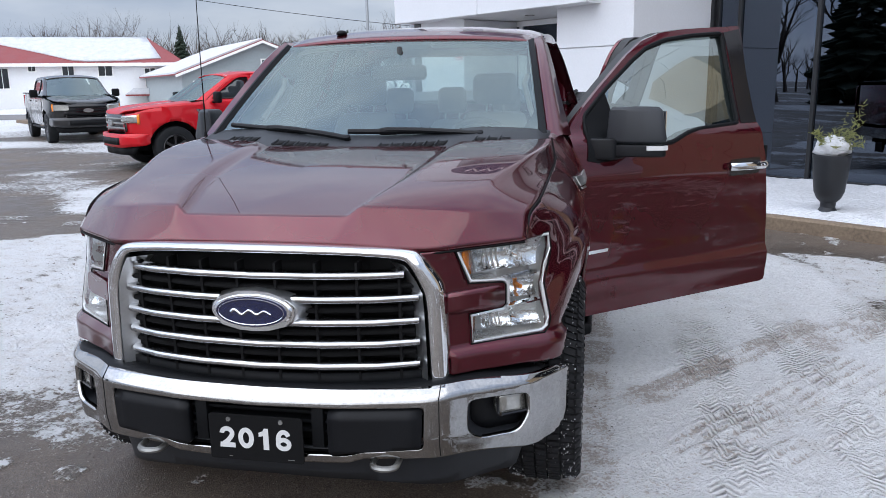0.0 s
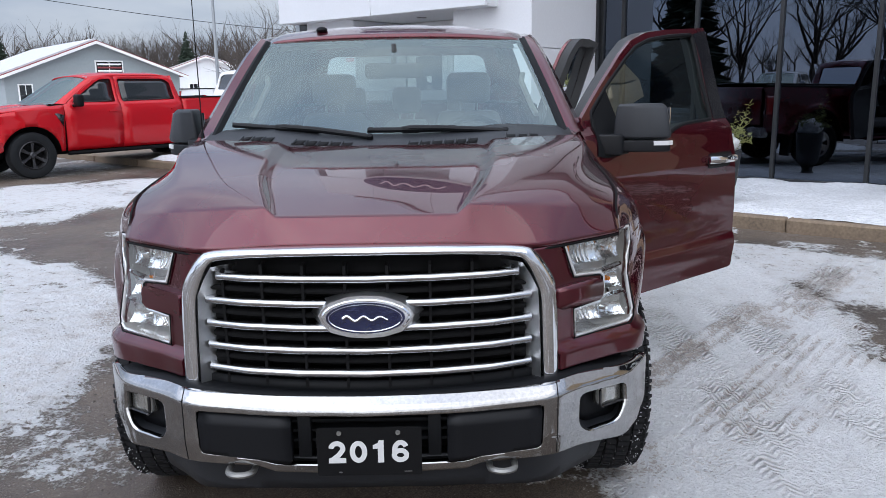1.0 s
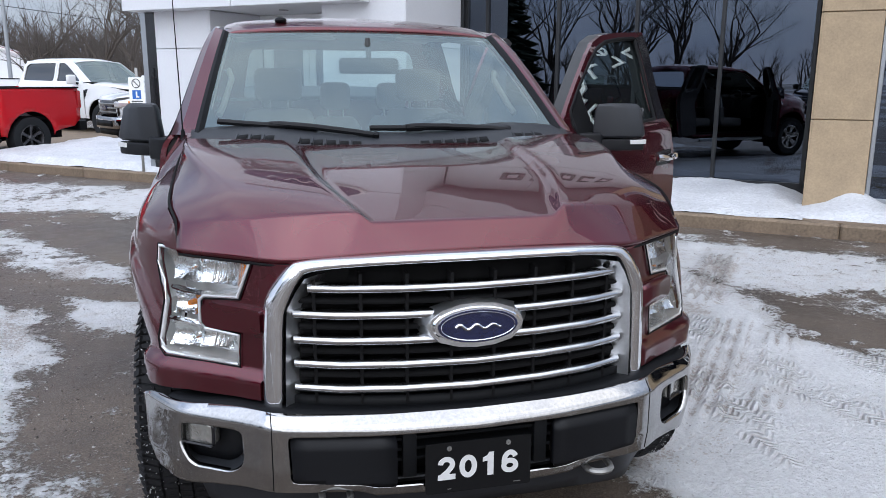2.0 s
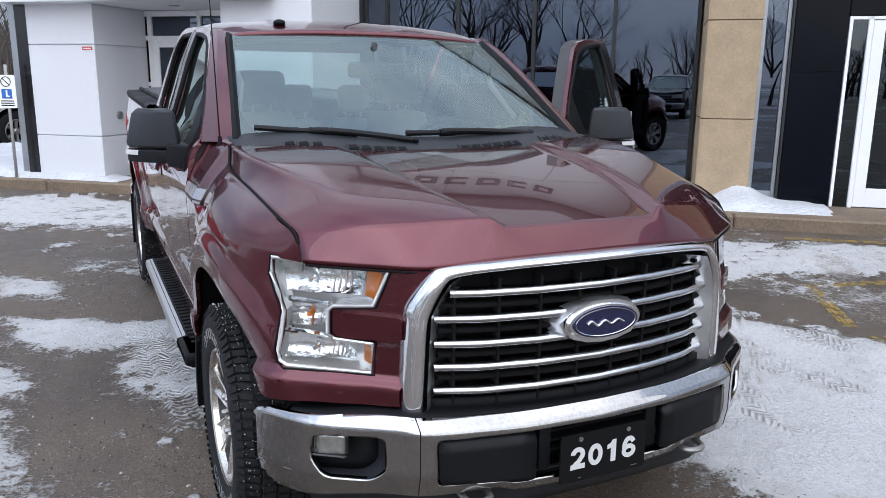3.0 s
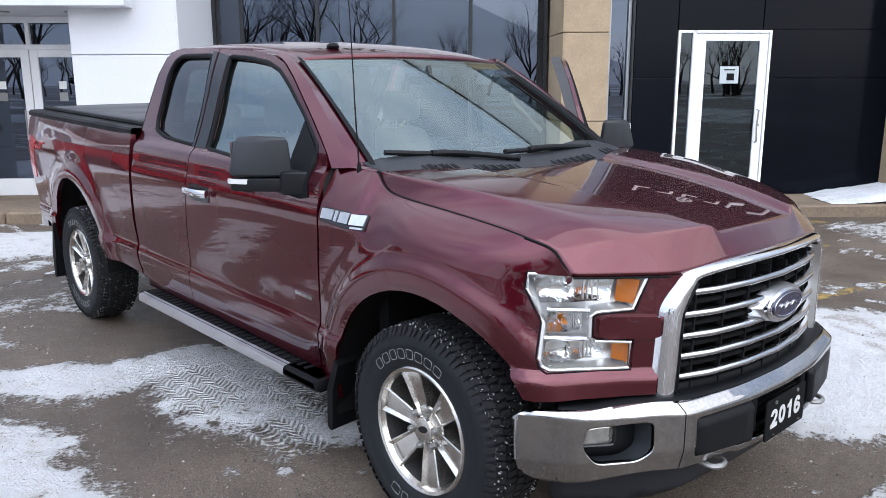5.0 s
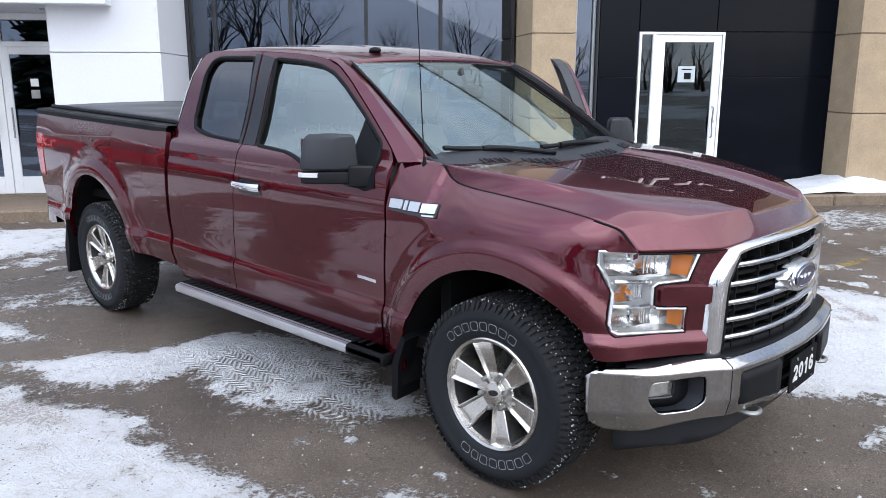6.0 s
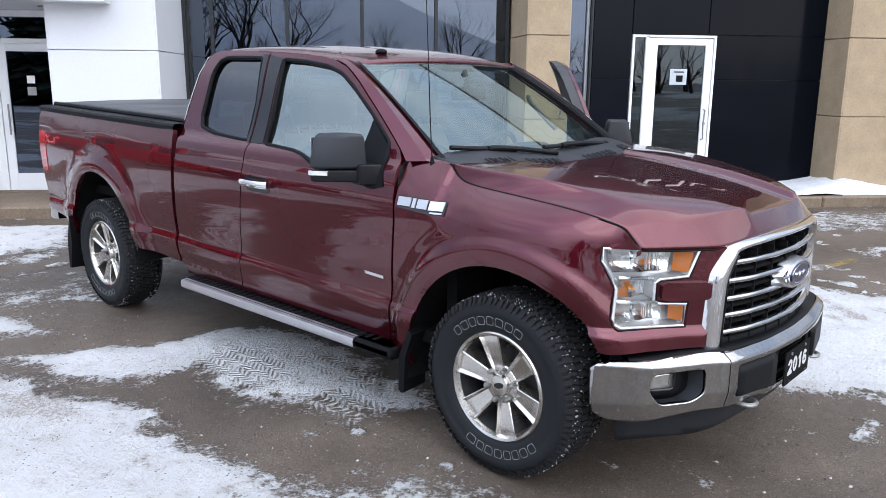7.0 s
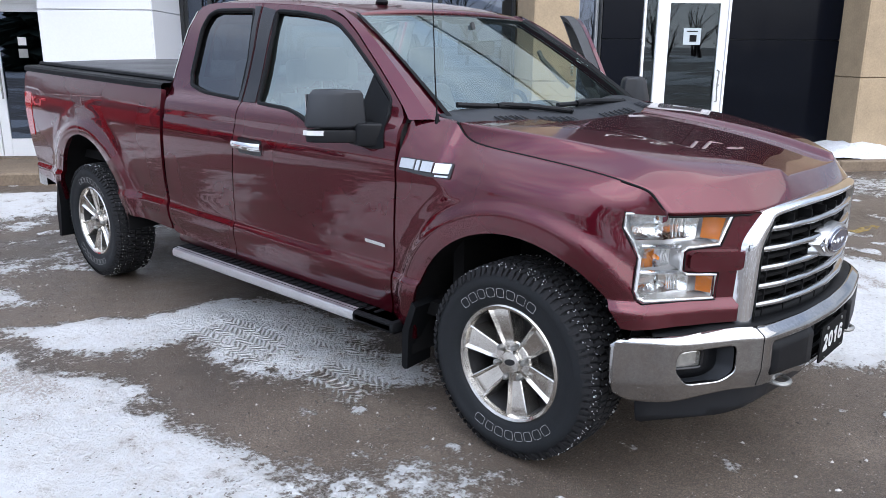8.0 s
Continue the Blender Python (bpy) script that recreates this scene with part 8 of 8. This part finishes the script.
def parked_pickup(at, turn, paint, label, rim, crew=True, bright=True, group="parked pickups", size=1.0):
    car = thing("parked_pickup", label, "pickup truck", at, group, turn=turn)
    car.scale = (size, size, size)
    cab_end = 3.05 if crew else 2.3
    a1 = [(0.51 * math.cos(a), 0.41 + 0.51 * math.sin(a)) for a in np.linspace(radians(4), radians(168), 16)]
    a2 = [(3.69 + p[0], p[1]) for p in [(0.51 * math.cos(a), 0.41 + 0.51 * math.sin(a)) for a in np.linspace(radians(4), radians(176), 16)]]
    for s in (1, -1):
        flip = s < 0
        front = [(0.58, 0.45)] + a1 + [(-0.58, 0.52), (-0.80, 0.56), (-0.83, 0.80), (-0.83, 1.05), (-0.5, 1.15), (0.1, 1.232), (0.5, 1.272), (0.62, 1.28)]
        part("fender", sheet(front, p_side, (0.12, 0.09), 0.02), paint, car, flip=flip)
        mid = 1.72 if crew else 1.9
        spans = [(0.63, mid), (mid + 0.01, cab_end - 0.02)]
        wins = [[(0.80, 1.31), (1.34, 1.68), (1.44, 1.73), (mid - 0.06, 1.74), (mid - 0.06, 1.31)], [(mid + 0.07, 1.31), (mid + 0.07, 1.74), (cab_end - 0.28, 1.73), (cab_end - 0.16, 1.66), (cab_end - 0.12, 1.33)]]
        outs = [[(0.63, 0.45), (0.63, 1.27), (0.70, 1.30), (1.28, 1.72), (1.42, 1.78), (mid, 1.80), (mid, 0.45)], [(mid + 0.01, 0.45), (mid + 0.01, 1.80), (cab_end - 0.18, 1.79), (cab_end - 0.08, 1.70), (cab_end - 0.02, 1.30), (cab_end - 0.02, 0.45)]]
        for i, (o, h) in enumerate(zip(outs, wins)):
            d = part("door", sheet(o, p_side, (0.2, 0.09), 0.03, holes=(soften(h, 0.04, 2),), depth=(-1, 0, 0)), paint, car, flip=flip)
            part("window", sheet(h, lambda y, z: (p_side(y, z)[0] - 0.02, y, z), (0.2, 0.1), 0.01), DARKGLASS, d, flip=flip)
            y = o[-1][0] - 0.16
            part("door_handle", box(p_side(y, 1.14)[0] - 0.005, p_side(y, 1.14)[0] + 0.03, y - 0.10, y + 0.08, 1.125, 1.155, 0.008), paint, d, flip=flip)
        bed = [(cab_end + 0.01, 0.47), (cab_end + 0.01, 1.33), (4.80, 1.38), (4.87, 1.33), (4.86, 0.75), (4.7, 0.60), (4.22, 0.52)] + a2 + [(3.17, 0.47)]
        part("bed_side", sheet(bed, lambda y, z: (p_plan(y) + min(0, p_section(min(z, 1.26))) + p_side(y, min(z, 1.1))[0] - p_plan(y) - p_section(min(z, 1.1)), y, z), (0.15, 0.09), 0.03), paint, car, flip=flip)
        part("rail_cap", box(0.86, 0.945, cab_end + 0.03, 4.84, 1.345, 1.375, 0.01), PLASTIC, car, flip=flip)
        for wy in (0.0, 3.69):
            part("wheel_housing", loft([[(x, wy + 0.53 * math.cos(a), 0.41 + 0.53 * math.sin(a)) for a in np.linspace(radians(8), radians(165 if wy < 1 else 172), 16)] for x in (0.93, 0.5)]), MATTBLACK, car, flip=flip)
            simple_wheel(car, s * 0.845, wy, s, rim)
        lamp = soften([(-0.845, 0.90), (-0.845, 1.035), (-0.62, 1.06), (-0.63, 0.90)], 0.02, 2)
        part("headlight", sheet(lamp, lambda y, z: (p_side(y, z)[0] + 0.010, y - 0.012, z), (0.06, 0.05), 0.03), REFLECTOR if bright else FOGLENS, car, "clear headlight", flip=flip)
        part("amber_marker", sheet([(-0.66, 0.88), (-0.66, 1.06), (-0.615, 1.07), (-0.625, 0.88)], lambda y, z: (p_side(y, z)[0] + 0.016, y - 0.014, z), (0.06, 0.05), 0.02), AMBER, car, flip=flip)
        part("tail_light", box(0.80, 0.93, 4.80, 4.885, 0.95, 1.30, 0.02), REDLENS, car, flip=flip)
        part("mirror", box(0.99, 1.20, 0.78, 0.90, 1.24, 1.46, 0.04, seg=3), PLASTIC if not bright else paint, car, flip=flip)
        part("mirror_arm", tube([(0.88, 0.80, 1.25), (1.02, 0.84, 1.27)], 0.03, seg=6), PLASTIC, car, flip=flip)
        part("step_bar", tube([(0.93, 0.62, 0.40), (0.93, 3.05, 0.40)], 0.035, seg=8), PLASTIC, car, flip=flip)
        v = [(0.60, 1.10), (0.50, 1.13), (0.44, 1.13), (0.52, 1.0), (0.585, 0.88)]
        part("fender_vent", sheet(v, lambda y, z: (p_side(y, z)[0] + 0.006, y, z), (0.2, 0.2), 0.01), CHROME if bright else GLOSSBLACK, car, flip=flip)
    hood_out = [(-0.80, -0.55), (-0.70, -0.74), (-0.45, -0.85), (0.45, -0.85), (0.70, -0.74), (0.80, -0.55), (0.86, 0.0), (0.84, 0.42), (-0.84, 0.42), (-0.86, 0.0)]
    hz = table([(-0.88, 1.03), (-0.80, 1.10), (-0.6, 1.16), (0, 1.235), (0.45, 1.275)])
    part("hood", sheet(hood_out, lambda x, y: (x, y, hz(y) + 0.022 * smooth(0.25, 0.38, abs(x)) - 0.05 * smooth(0.6, 0.9, abs(x))), (0.09, 0.09), 0.02), paint, car)
    def scr(u, w):
        return (u * lerp(0.80, 0.66, w), lerp(0.40 + 0.12 * u * u, 1.22 + 0.05 * u * u, w), lerp(1.275 + 0.02 * u * u, 1.80 - 0.02 * u * u, w))
    part("windscreen", sheet([(-1, 0), (1, 0), (1, 1), (-1, 1)], scr, (0.2, 0.2), 0.0), CARGLASS, car, "clear greenish windscreen")
    part("roof", sheet([(-0.70, 1.20), (0.70, 1.20), (0.72, 1.4), (0.72, cab_end - 0.2), (0.62, cab_end - 0.08), (-0.62, cab_end - 0.08), (-0.72, cab_end - 0.2), (-0.72, 1.4)],
                       lambda x, y: (x, y, 1.80 + 0.07 * smooth(1.15, 1.7, y) - 0.06 * (abs(x) / 0.72) ** 3 - 0.05 * smooth(cab_end - 0.4, cab_end, y)), (0.12, 0.15), 0.02), paint, car)
    for s in (1, -1):
        a = [scr(1, w) for w in np.linspace(0, 1, 8)]
        b = [p_side(y, z) for y, z in zip(np.linspace(0.66, 1.40, 8), np.interp(np.linspace(0.66, 1.40, 8), [0.66, 1.28, 1.42], [1.285, 1.725, 1.785]))]
        part("windscreen_pillar", loft([a, [((p[0] + q[0]) / 2 + 0.02, (p[1] + q[1]) / 2, (p[2] + q[2]) / 2 + 0.01) for p, q in zip(a, b)], b]), paint, car, flip=s < 0)
    part("cab_back", sheet([(-0.90, 0.5), (0.90, 0.5), (0.90, 1.28), (0.66, 1.80), (-0.66, 1.80), (-0.90, 1.28)], lambda x, z: (x, cab_end - 0.02 - 0.12 * max(0, z - 1.28), z), (0.3, 0.2), 0.02), paint, car)
    part("rear_window", sheet([(-0.62, 1.38), (0.62, 1.38), (0.54, 1.72), (-0.54, 1.72)], lambda x, z: (x, cab_end - 0.02 - 0.12 * max(0, z - 1.28) + 0.006, z), (0.3, 0.2), 0.012, depth=(0, 1, 0)), REARGLASS, car)
    # black block added in the cabin, standing in for its unlit inside
    part("cabin_dark", box(-0.70, 0.70, 0.75, cab_end - 0.1, 0.6, 1.26), MATTBLACK, car)
    part("tailgate", box(-0.82, 0.82, 4.80, 4.87, 0.72, 1.36, 0.02), paint, car)
    part("bed_floor", box(-0.85, 0.85, cab_end, 4.8, 0.75, 0.82), MATTBLACK, car)
    part("rear_bumper", box(-0.92, 0.92, 4.82, 5.0, 0.50, 0.70, 0.03), CHROME if bright else PLASTIC, car)
    g = soften([(-0.62, 0.72), (-0.60, 1.06), (0.60, 1.06), (0.62, 0.72)], 0.06, 3)
    grille = part("grille", sheet(g, lambda x, z: (x, -0.885 + 0.22 * x * x, z), (0.1, 0.1), 0.04), GLOSSBLACK, car)
    for z in (0.80, 0.89, 0.98):
        part("grille_bar", loft([[(x, -0.90 + 0.22 * x * x + dy, z + dz) for x in np.linspace(-0.58, 0.58, 9)] for dy, dz in ((0.02, -0.02), (0, -0.015), (0, 0.015), (0.02, 0.02))]), STEEL if bright or paint == REDPAINT else PLASTIC, grille)
    ov = [(0.13 * math.cos(k * math.tau / 24), 0.89 + 0.055 * math.sin(k * math.tau / 24)) for k in range(24)]
    part("emblem", prism(ov, lambda x, z, y: (x, y, z), (-0.92, -0.88)), BLUE if bright else STEEL, grille)
    bp = table([(0, -0.96), (0.5, -0.93), (0.75, -0.84), (0.90, -0.66), (0.96, -0.45)])
    part("front_bumper", sheet(soften([(-0.95, 0.48), (-0.95, 0.70), (0.95, 0.70), (0.95, 0.48), (0.6, 0.44), (-0.6, 0.44)], 0.04, 2), lambda x, z: (x, bp(abs(x)), z), (0.1, 0.08), 0.04), paint if not bright else BUMPER, car)
    part("bumper_insert", sheet([(-0.5, 0.49), (-0.5, 0.62), (0.5, 0.62), (0.5, 0.49)], lambda x, z: (x, bp(abs(x)) - 0.01, z), (0.1, 0.1), 0.03), PLASTIC, car)
    part("valance", sheet([(-0.8, 0.30), (-0.85, 0.47), (0.85, 0.47), (0.8, 0.30)], lambda x, z: (x, bp(abs(x)) + 0.06, z), (0.1, 0.1), 0.02), PLASTIC, car)
    part("chassis", box(-0.5, 0.5, -0.7, 4.7, 0.36, 0.60), MATTBLACK, car)
    part("engine_block", box(-0.7, 0.7, -0.75, 0.4, 0.55, 1.0), MATTBLACK, car)
    return car


parked_pickup((-7.70, 11.49, 0), -40, REDPAINT, "bright red crew-cab pickup parked on slushy asphalt", DARKALLOY, True, False)
parked_pickup((-14.1, 18.1, 0), 45, BLACKPAINT, "black pickup parked facing the road", DARKALLOY, True, False, size=1.06)
parked_pickup((-3.5, 20.1, 0), 48, WHITEPAINT, "white heavy-duty pickup parked behind the entrance", STEEL, True, True, size=1.12)
parked_pickup((-2.9, 16.8, 0), -62, WHITEPAINT, "white pickup parked behind the red one", STEEL, True, True)
parked_pickup((-16.5, -6.5, 0), 140, SILVERPAINT, "silver pickup parked across the lot", STEEL, True, True)
parked_pickup((-9.5, -13.0, 0), 150, BLACKPAINT, "black pickup parked across the lot", STEEL, True, True)


# ---- houses across the road ----
SIDING = mat("white_siding", (0.74, 0.75, 0.76), 0.7, 0, 0.05, 0.6, 6, 0.1)
GREYSIDING = mat("grey_siding", (0.27, 0.305, 0.315), 0.75, 0, 0.07, 0.6, 6, 0.1)
REDROOF = mat("red_metal_roof", (0.22, 0.035, 0.035), 0.55, 0, 0.15, 0.8, 6, 0.1)


def house(label, at, turn, x0, x1, depth, eave, ridge, siding, gable_front, windows, red):
    h = thing("house", label, "house", at, "houses across the road", turn=turn)
    if gable_front:
        mid = (x0 + x1) / 2
        shape = [(x0, 0), (x1, 0), (x1, eave), (mid, ridge), (x0, eave)]
        part("wall", prism(shape, lambda a, b, c: (a, c, b), (0, depth)), siding, h)
        slopes = [((x0, eave), (mid, ridge)), ((x1, eave), (mid, ridge))]
        for (a, za), (b, zb) in slopes:
            e = 0.5 if b > a else -0.5
            za2 = za - (zb - za) / (b - a) * e
            for name, m, dz, lift, yy in (("roof", REDROOF, 0.10, 0.02, -0.5), ("roof_snow", SNOW, 0.12, 0.12, -0.35)):
                if name == "roof_snow" and red and b < a:
                    continue
                part(name, prism([(a - e, za2 + lift), (b, zb + lift), (b, zb + lift + dz), (a - e, za2 + lift + dz)], lambda p, q, c: (p, c, q), (yy, depth + 0.4)), m, h)
            part("fascia", prism([(a - e, za2 - 0.12), (b, zb - 0.12), (b, zb + 0.06), (a - e, za2 + 0.06)], lambda p, q, c: (p, c, q), (-0.56, -0.50)), WHITEMARK, h)
    else:
        part("wall", box(x0, x1, 0, depth, 0, eave), siding, h)
        prof = [(-0.6, eave - 0.05), (depth / 2, ridge), (depth + 0.6, eave - 0.05), (depth + 0.6, eave - 0.17), (depth / 2, ridge - 0.12), (-0.6, eave - 0.17)]
        bm = prism(prof, lambda a, b, c: (c, a, b), (x0 - 0.6, x1 + 0.6))
        for v in bm.verts:
            if v.co.x > x1 and v.co.z > ridge - 0.3:
                v.co.x -= 3.2
        part("roof", bm, REDROOF, h, "red metal roof")
        part("gable_fill", box(x0, x1 - 3.0, depth / 2 - 0.5, depth / 2 + 0.5, eave - 0.1, ridge - 0.2), siding, h)
        slope = (ridge - eave) / (depth / 2 + 0.6)
        def on(a, y):
            return (a, y, eave - 0.05 + slope * (y + 0.6) + 0.10)
        snow_out = [(x0 - 0.4, 4.2), (x1 - 17, 3.5), (x1 - 14.5, 2.9), (x1 - 11.5, 1.4), (x1 - 8.8, -0.1), (x1 - 7.5, -0.35), (x1 - 4.6, -0.3), (x1 - 3.2, 0.0), (x1 - 1.5, 0.2), (x1 - 2.7, depth / 2), (x0 - 0.4, depth / 2)]
        part("roof_snow", sheet(snow_out, on, (1.0, 0.6), 0.1), SNOW, h, "snow on the roof")
        part("fascia", box(x0 - 0.6, x1 + 0.6, -0.66, -0.6, eave - 0.30, eave - 0.03), WHITEMARK, h)
    for wx, wz, ww, wh in windows:
        w = part("window", box(wx - ww / 2, wx + ww / 2, -0.05, 0.02, wz - wh / 2, wz + wh / 2), WHITEMARK, h)
        part("pane", box(wx - ww / 2 + 0.09, wx - 0.03, -0.07, -0.055, wz - wh / 2 + 0.09, wz + wh / 2 - 0.09), DARKGLASS, w)
        part("pane", box(wx + 0.03, wx + ww / 2 - 0.09, -0.07, -0.055, wz - wh / 2 + 0.09, wz + wh / 2 - 0.09), DARKGLASS, w)
    return h


h1 = house("long white house with a snowy red metal roof", (-35.7, 62.4, 0), 29.3, -34, 0, 9, 3.75, 6.1, SIDING, False,
           [(-14.2, 2.5, 1.1, 1.8), (-11.9, 3.3, 0.7, 0.62), (-9.1, 3.05, 1.05, 0.98), (-6.15, 3.05, 1.25, 0.98), (-2.5, 2.45, 1.0, 1.75)], True)
part("porch_roof", prism([(-4.6, 1.05), (1.2, 0.95), (0.2, 1.5), (-3.9, 1.55)], lambda x, z, y: (x, y, z), (-1.6, 0)), SNOW, h1)
part("porch_edge", box(-4.6, 1.2, -1.66, -1.55, 0.88, 1.02), REDROOF, h1)
h2 = house("grey-sided gabled garage with snow on the roof", (-22.8, 52.45, 0), 40.0, -6.4, 5.2, 16, 2.55, 4.75, GREYSIDING, True, [(0.25, 2.95, 1.9, 1.15), (-5.2, 1.3, 0.9, 1.4)], True)
for k in range(4):
    part("louvre", box(-0.55, 1.05, -0.12, -0.08, 2.55 + 0.22 * k, 2.66 + 0.22 * k), WHITEMARK if k % 2 else REDROOF, h2)
house("small white house with a snowy roof", (-27.5, 84.0, 0), 15.0, -4, 9, 9, 2.6, 4.9, SIDING, True, [(1.0, 1.5, 1.0, 1.2)], False)
tagged(part("far_road", box(-120, 60, 33.5, 41, -0.2, 0.02), GROUNDGREY := mat("salted_road", (0.16, 0.15, 0.145), 0.75, 0, 0.2, 0.3, 8, 0.2)), "grey salted road across the lot", "road", kind="structure")


# ---- trees ----
def branch(verts, faces, p, d, length, r, depth, rng, sides, spread=0.55):
    """A limb and what grows from it, as tapered tubes."""
    steps = 3 if depth > 1 else 2
    pts, rad = [p], [r]
    for k in range(steps):
        d = (d + Vector((rng.gauss(0, 0.16), rng.gauss(0, 0.16), 0.06))).normalized()
        p = p + d * (length / steps)
        pts.append(p)
        rad.append(r * (1 - 0.45 * (k + 1) / steps) if depth > 0 else r * (1 - 0.85 * (k + 1) / steps))
    base = len(verts)
    for q, rr in zip(pts, rad):
        side = d.cross(Vector((0.3, 0.9, 0.2))).normalized()
        up = d.cross(side)
        for j in range(sides):
            a = j * math.tau / sides
            verts.append(q + rr * (side * math.cos(a) + up * math.sin(a)))
    for k in range(steps):
        for j in range(sides):
            a, b = base + k * sides + j, base + k * sides + (j + 1) % sides
            faces.append((a, b, b + sides, a + sides))
    if depth:
        for k in range(rng.choice((3, 3, 4))):
            i = rng.randint(1, steps)
            nd = (d + Vector((rng.gauss(0, spread), rng.gauss(0, spread), rng.gauss(0.12, spread * 0.5)))).normalized()
            branch(verts, faces, pts[i] if k else pts[-1], nd, length * rng.uniform(0.55, 0.8), rad[i] * 0.62, depth - 1, rng, max(3, sides - 1), spread)


def bare_tree(at, height, seed, depth=5):
    rng = random.Random(seed)
    tree = thing("bare_tree", "leafless grey-brown tree with fine twigs", "tree", at, "bare trees")
    verts, faces = [], []
    branch(verts, faces, Vector((0, 0, -0.1)), Vector((0, 0, 1)), height * 0.34, height * 0.020, 0, rng, 7)
    # trunk stops where the limbs begin
    trunk_v, trunk_f = list(verts), list(faces)
    from_lists("trunk", [(v.x, v.y, v.z) for v in trunk_v], trunk_f, BARK, tree)
    verts, faces = [], []
    for k in range(5):
        d = Vector((rng.gauss(0, 0.5), rng.gauss(0, 0.5), 1)).normalized()
        branch(verts, faces, Vector((0, 0, height * rng.uniform(0.2, 0.31))), d, height * 0.30, height * 0.011, depth - 1, rng, 5)
    from_lists("crown", [(v.x, v.y, v.z) for v in verts], faces, TWIG, tree)
    return tree


def spruce(at, height, seed):
    rng = random.Random(seed)
    tree = thing("spruce", "dark green spruce with ragged branches", "tree", at, "spruces")
    part("trunk", tube([(0, 0, -0.1), (0, 0, height * 0.95)], height * 0.02, seg=6, r2=0.02), BARK, tree)
    verts, faces = [], []
    for k in range(520):
        t = rng.random() ** 0.8
        z = height * (0.06 + 0.92 * t)
        reach = height * 0.31 * (1 - t) * rng.uniform(0.65, 1.1) + 0.12
        a = rng.uniform(0, math.tau)
        c, s = math.cos(a), math.sin(a)
        w = reach * rng.uniform(0.16, 0.30)
        n = len(verts)
        verts += [(0, 0, z + 0.1), (c * reach * 0.6 - s * w, s * reach * 0.6 + c * w, z - reach * 0.18), (c * reach, s * reach, z - reach * 0.34 + rng.uniform(0, 0.12) * reach), (c * reach * 0.6 + s * w, s * reach * 0.6 - c * w, z - reach * 0.18),
                  (c * reach * 0.55, s * reach * 0.55, z - reach * 0.45)]
        faces += [(n, n + 1, n + 2, n + 3), (n + 1, n + 4, n + 2), (n + 3, n + 2, n + 4)]
    from_lists("crown", verts, faces, NEEDLE, tree, False)


def polar(bearing, dist):
    return (dist * math.sin(radians(bearing)), dist * math.cos(radians(bearing)) - 3.0, 0.0)


spruce(polar(-28.6, 96), 8.6, 1)
spruce(polar(-26.9, 99), 6.2, 8)
spruce(polar(-17.2, 98), 8.2, 2)
spruce(polar(-31.4, 108), 7.2, 3)
spruce(polar(-33.0, 110), 6.8, 4)
bare_tree(polar(-33.6, 88), 10.5, 11)
for k, (b, d, hh) in enumerate(((-6.0, 46, 8.5), (-7.9, 52, 9.0), (-9.6, 44, 7.5), (-4.2, 55, 8.5), (-20.5, 96, 8.0), (-18.9, 100, 8.6), (-22.5, 105, 8.2))):
    bare_tree(polar(b, d), hh, 30 + k)
for k, (u, v, hh) in enumerate(((-24, -32, 11), (-20.5, -36, 12), (-15, -31, 10), (-12.5, -38, 12), (-10, -33, 9), (-7, -31, 10.5), (-4.6, -36, 9), (8.5, -42, 8), (-28, -35, 11), (3, -48, 7))):
    bare_tree(uv(u, v), hh, 60 + k)
spruce(uv(-18, -30), 11.0, 21)


def woods(name, label, spots, seed):
    """A far belt of leafless wood, one tangle of trunks and twigs."""
    rng = random.Random(seed)
    verts, faces = [], []
    for x, y, h in spots:
        branch(verts, faces, Vector((x, y, 0)), Vector((0, 0, 1)), h * 0.5, h * 0.034, 3, rng, 4, 0.5)
    tagged(from_lists(name, [(v.x, v.y, v.z) for v in verts], faces, TWIG), label, "woods", kind="stuff")


rw = random.Random(9)
belt = []
for k in range(800):
    b, d = rw.uniform(-52, 6), rw.uniform(104, 135)
    x, y, z = polar(b, d)
    belt.append((x, y, rw.uniform(5.5, 9.0)))
woods("far_woods", "belt of bare grey-brown woods behind the houses", belt, 12)
belt = []
for k in range(150):
    b, d = rw.uniform(-14, 4), rw.uniform(60, 90)
    x, y, z = polar(b, d)
    belt.append((x, y, rw.uniform(3.0, 6.5)))
woods("thicket", "brown leafless thicket beyond the parked pickups", belt, 13)
belt = []
for k in range(230):
    x, y, z = uv(rw.uniform(-110, 90), rw.uniform(-100, -66))
    belt.append((x, y, rw.uniform(4, 7.5)))
woods("woods_across", "belt of bare woods on the lot's far side", belt, 14)

# lamp post and wires
post = thing("lamp_post", "tall pale grey steel lamp post", "lamp post", polar(-15.15, 48))
part("pole", tube([(0, 0, 0), (0, 0, 9.5)], 0.11, seg=10, r2=0.07), FRAMEGREY, post)
part("arm", tube([(0, 0, 9.4), (1.4, -0.4, 9.6)], 0.04, seg=6), FRAMEGREY, post)
for z0, z1 in ((6.9, 4.9),):
    a, b = Vector(polar(-34, 52)) + Vector((0, 0, z0 + 0.9)), Vector(polar(-8.5, 52)) + Vector((0, 0, z1))
    line = [tuple(a.lerp(b, t) - Vector((0, 0, 1.2 * t * (1 - t)))) for t in np.linspace(0, 1, 24)]
    wire = thing("overhead_wire", "thin dark overhead wire", "wire", group="overhead wires")
    part("strand", tube(line, 0.016, seg=4), MATTBLACK, wire)
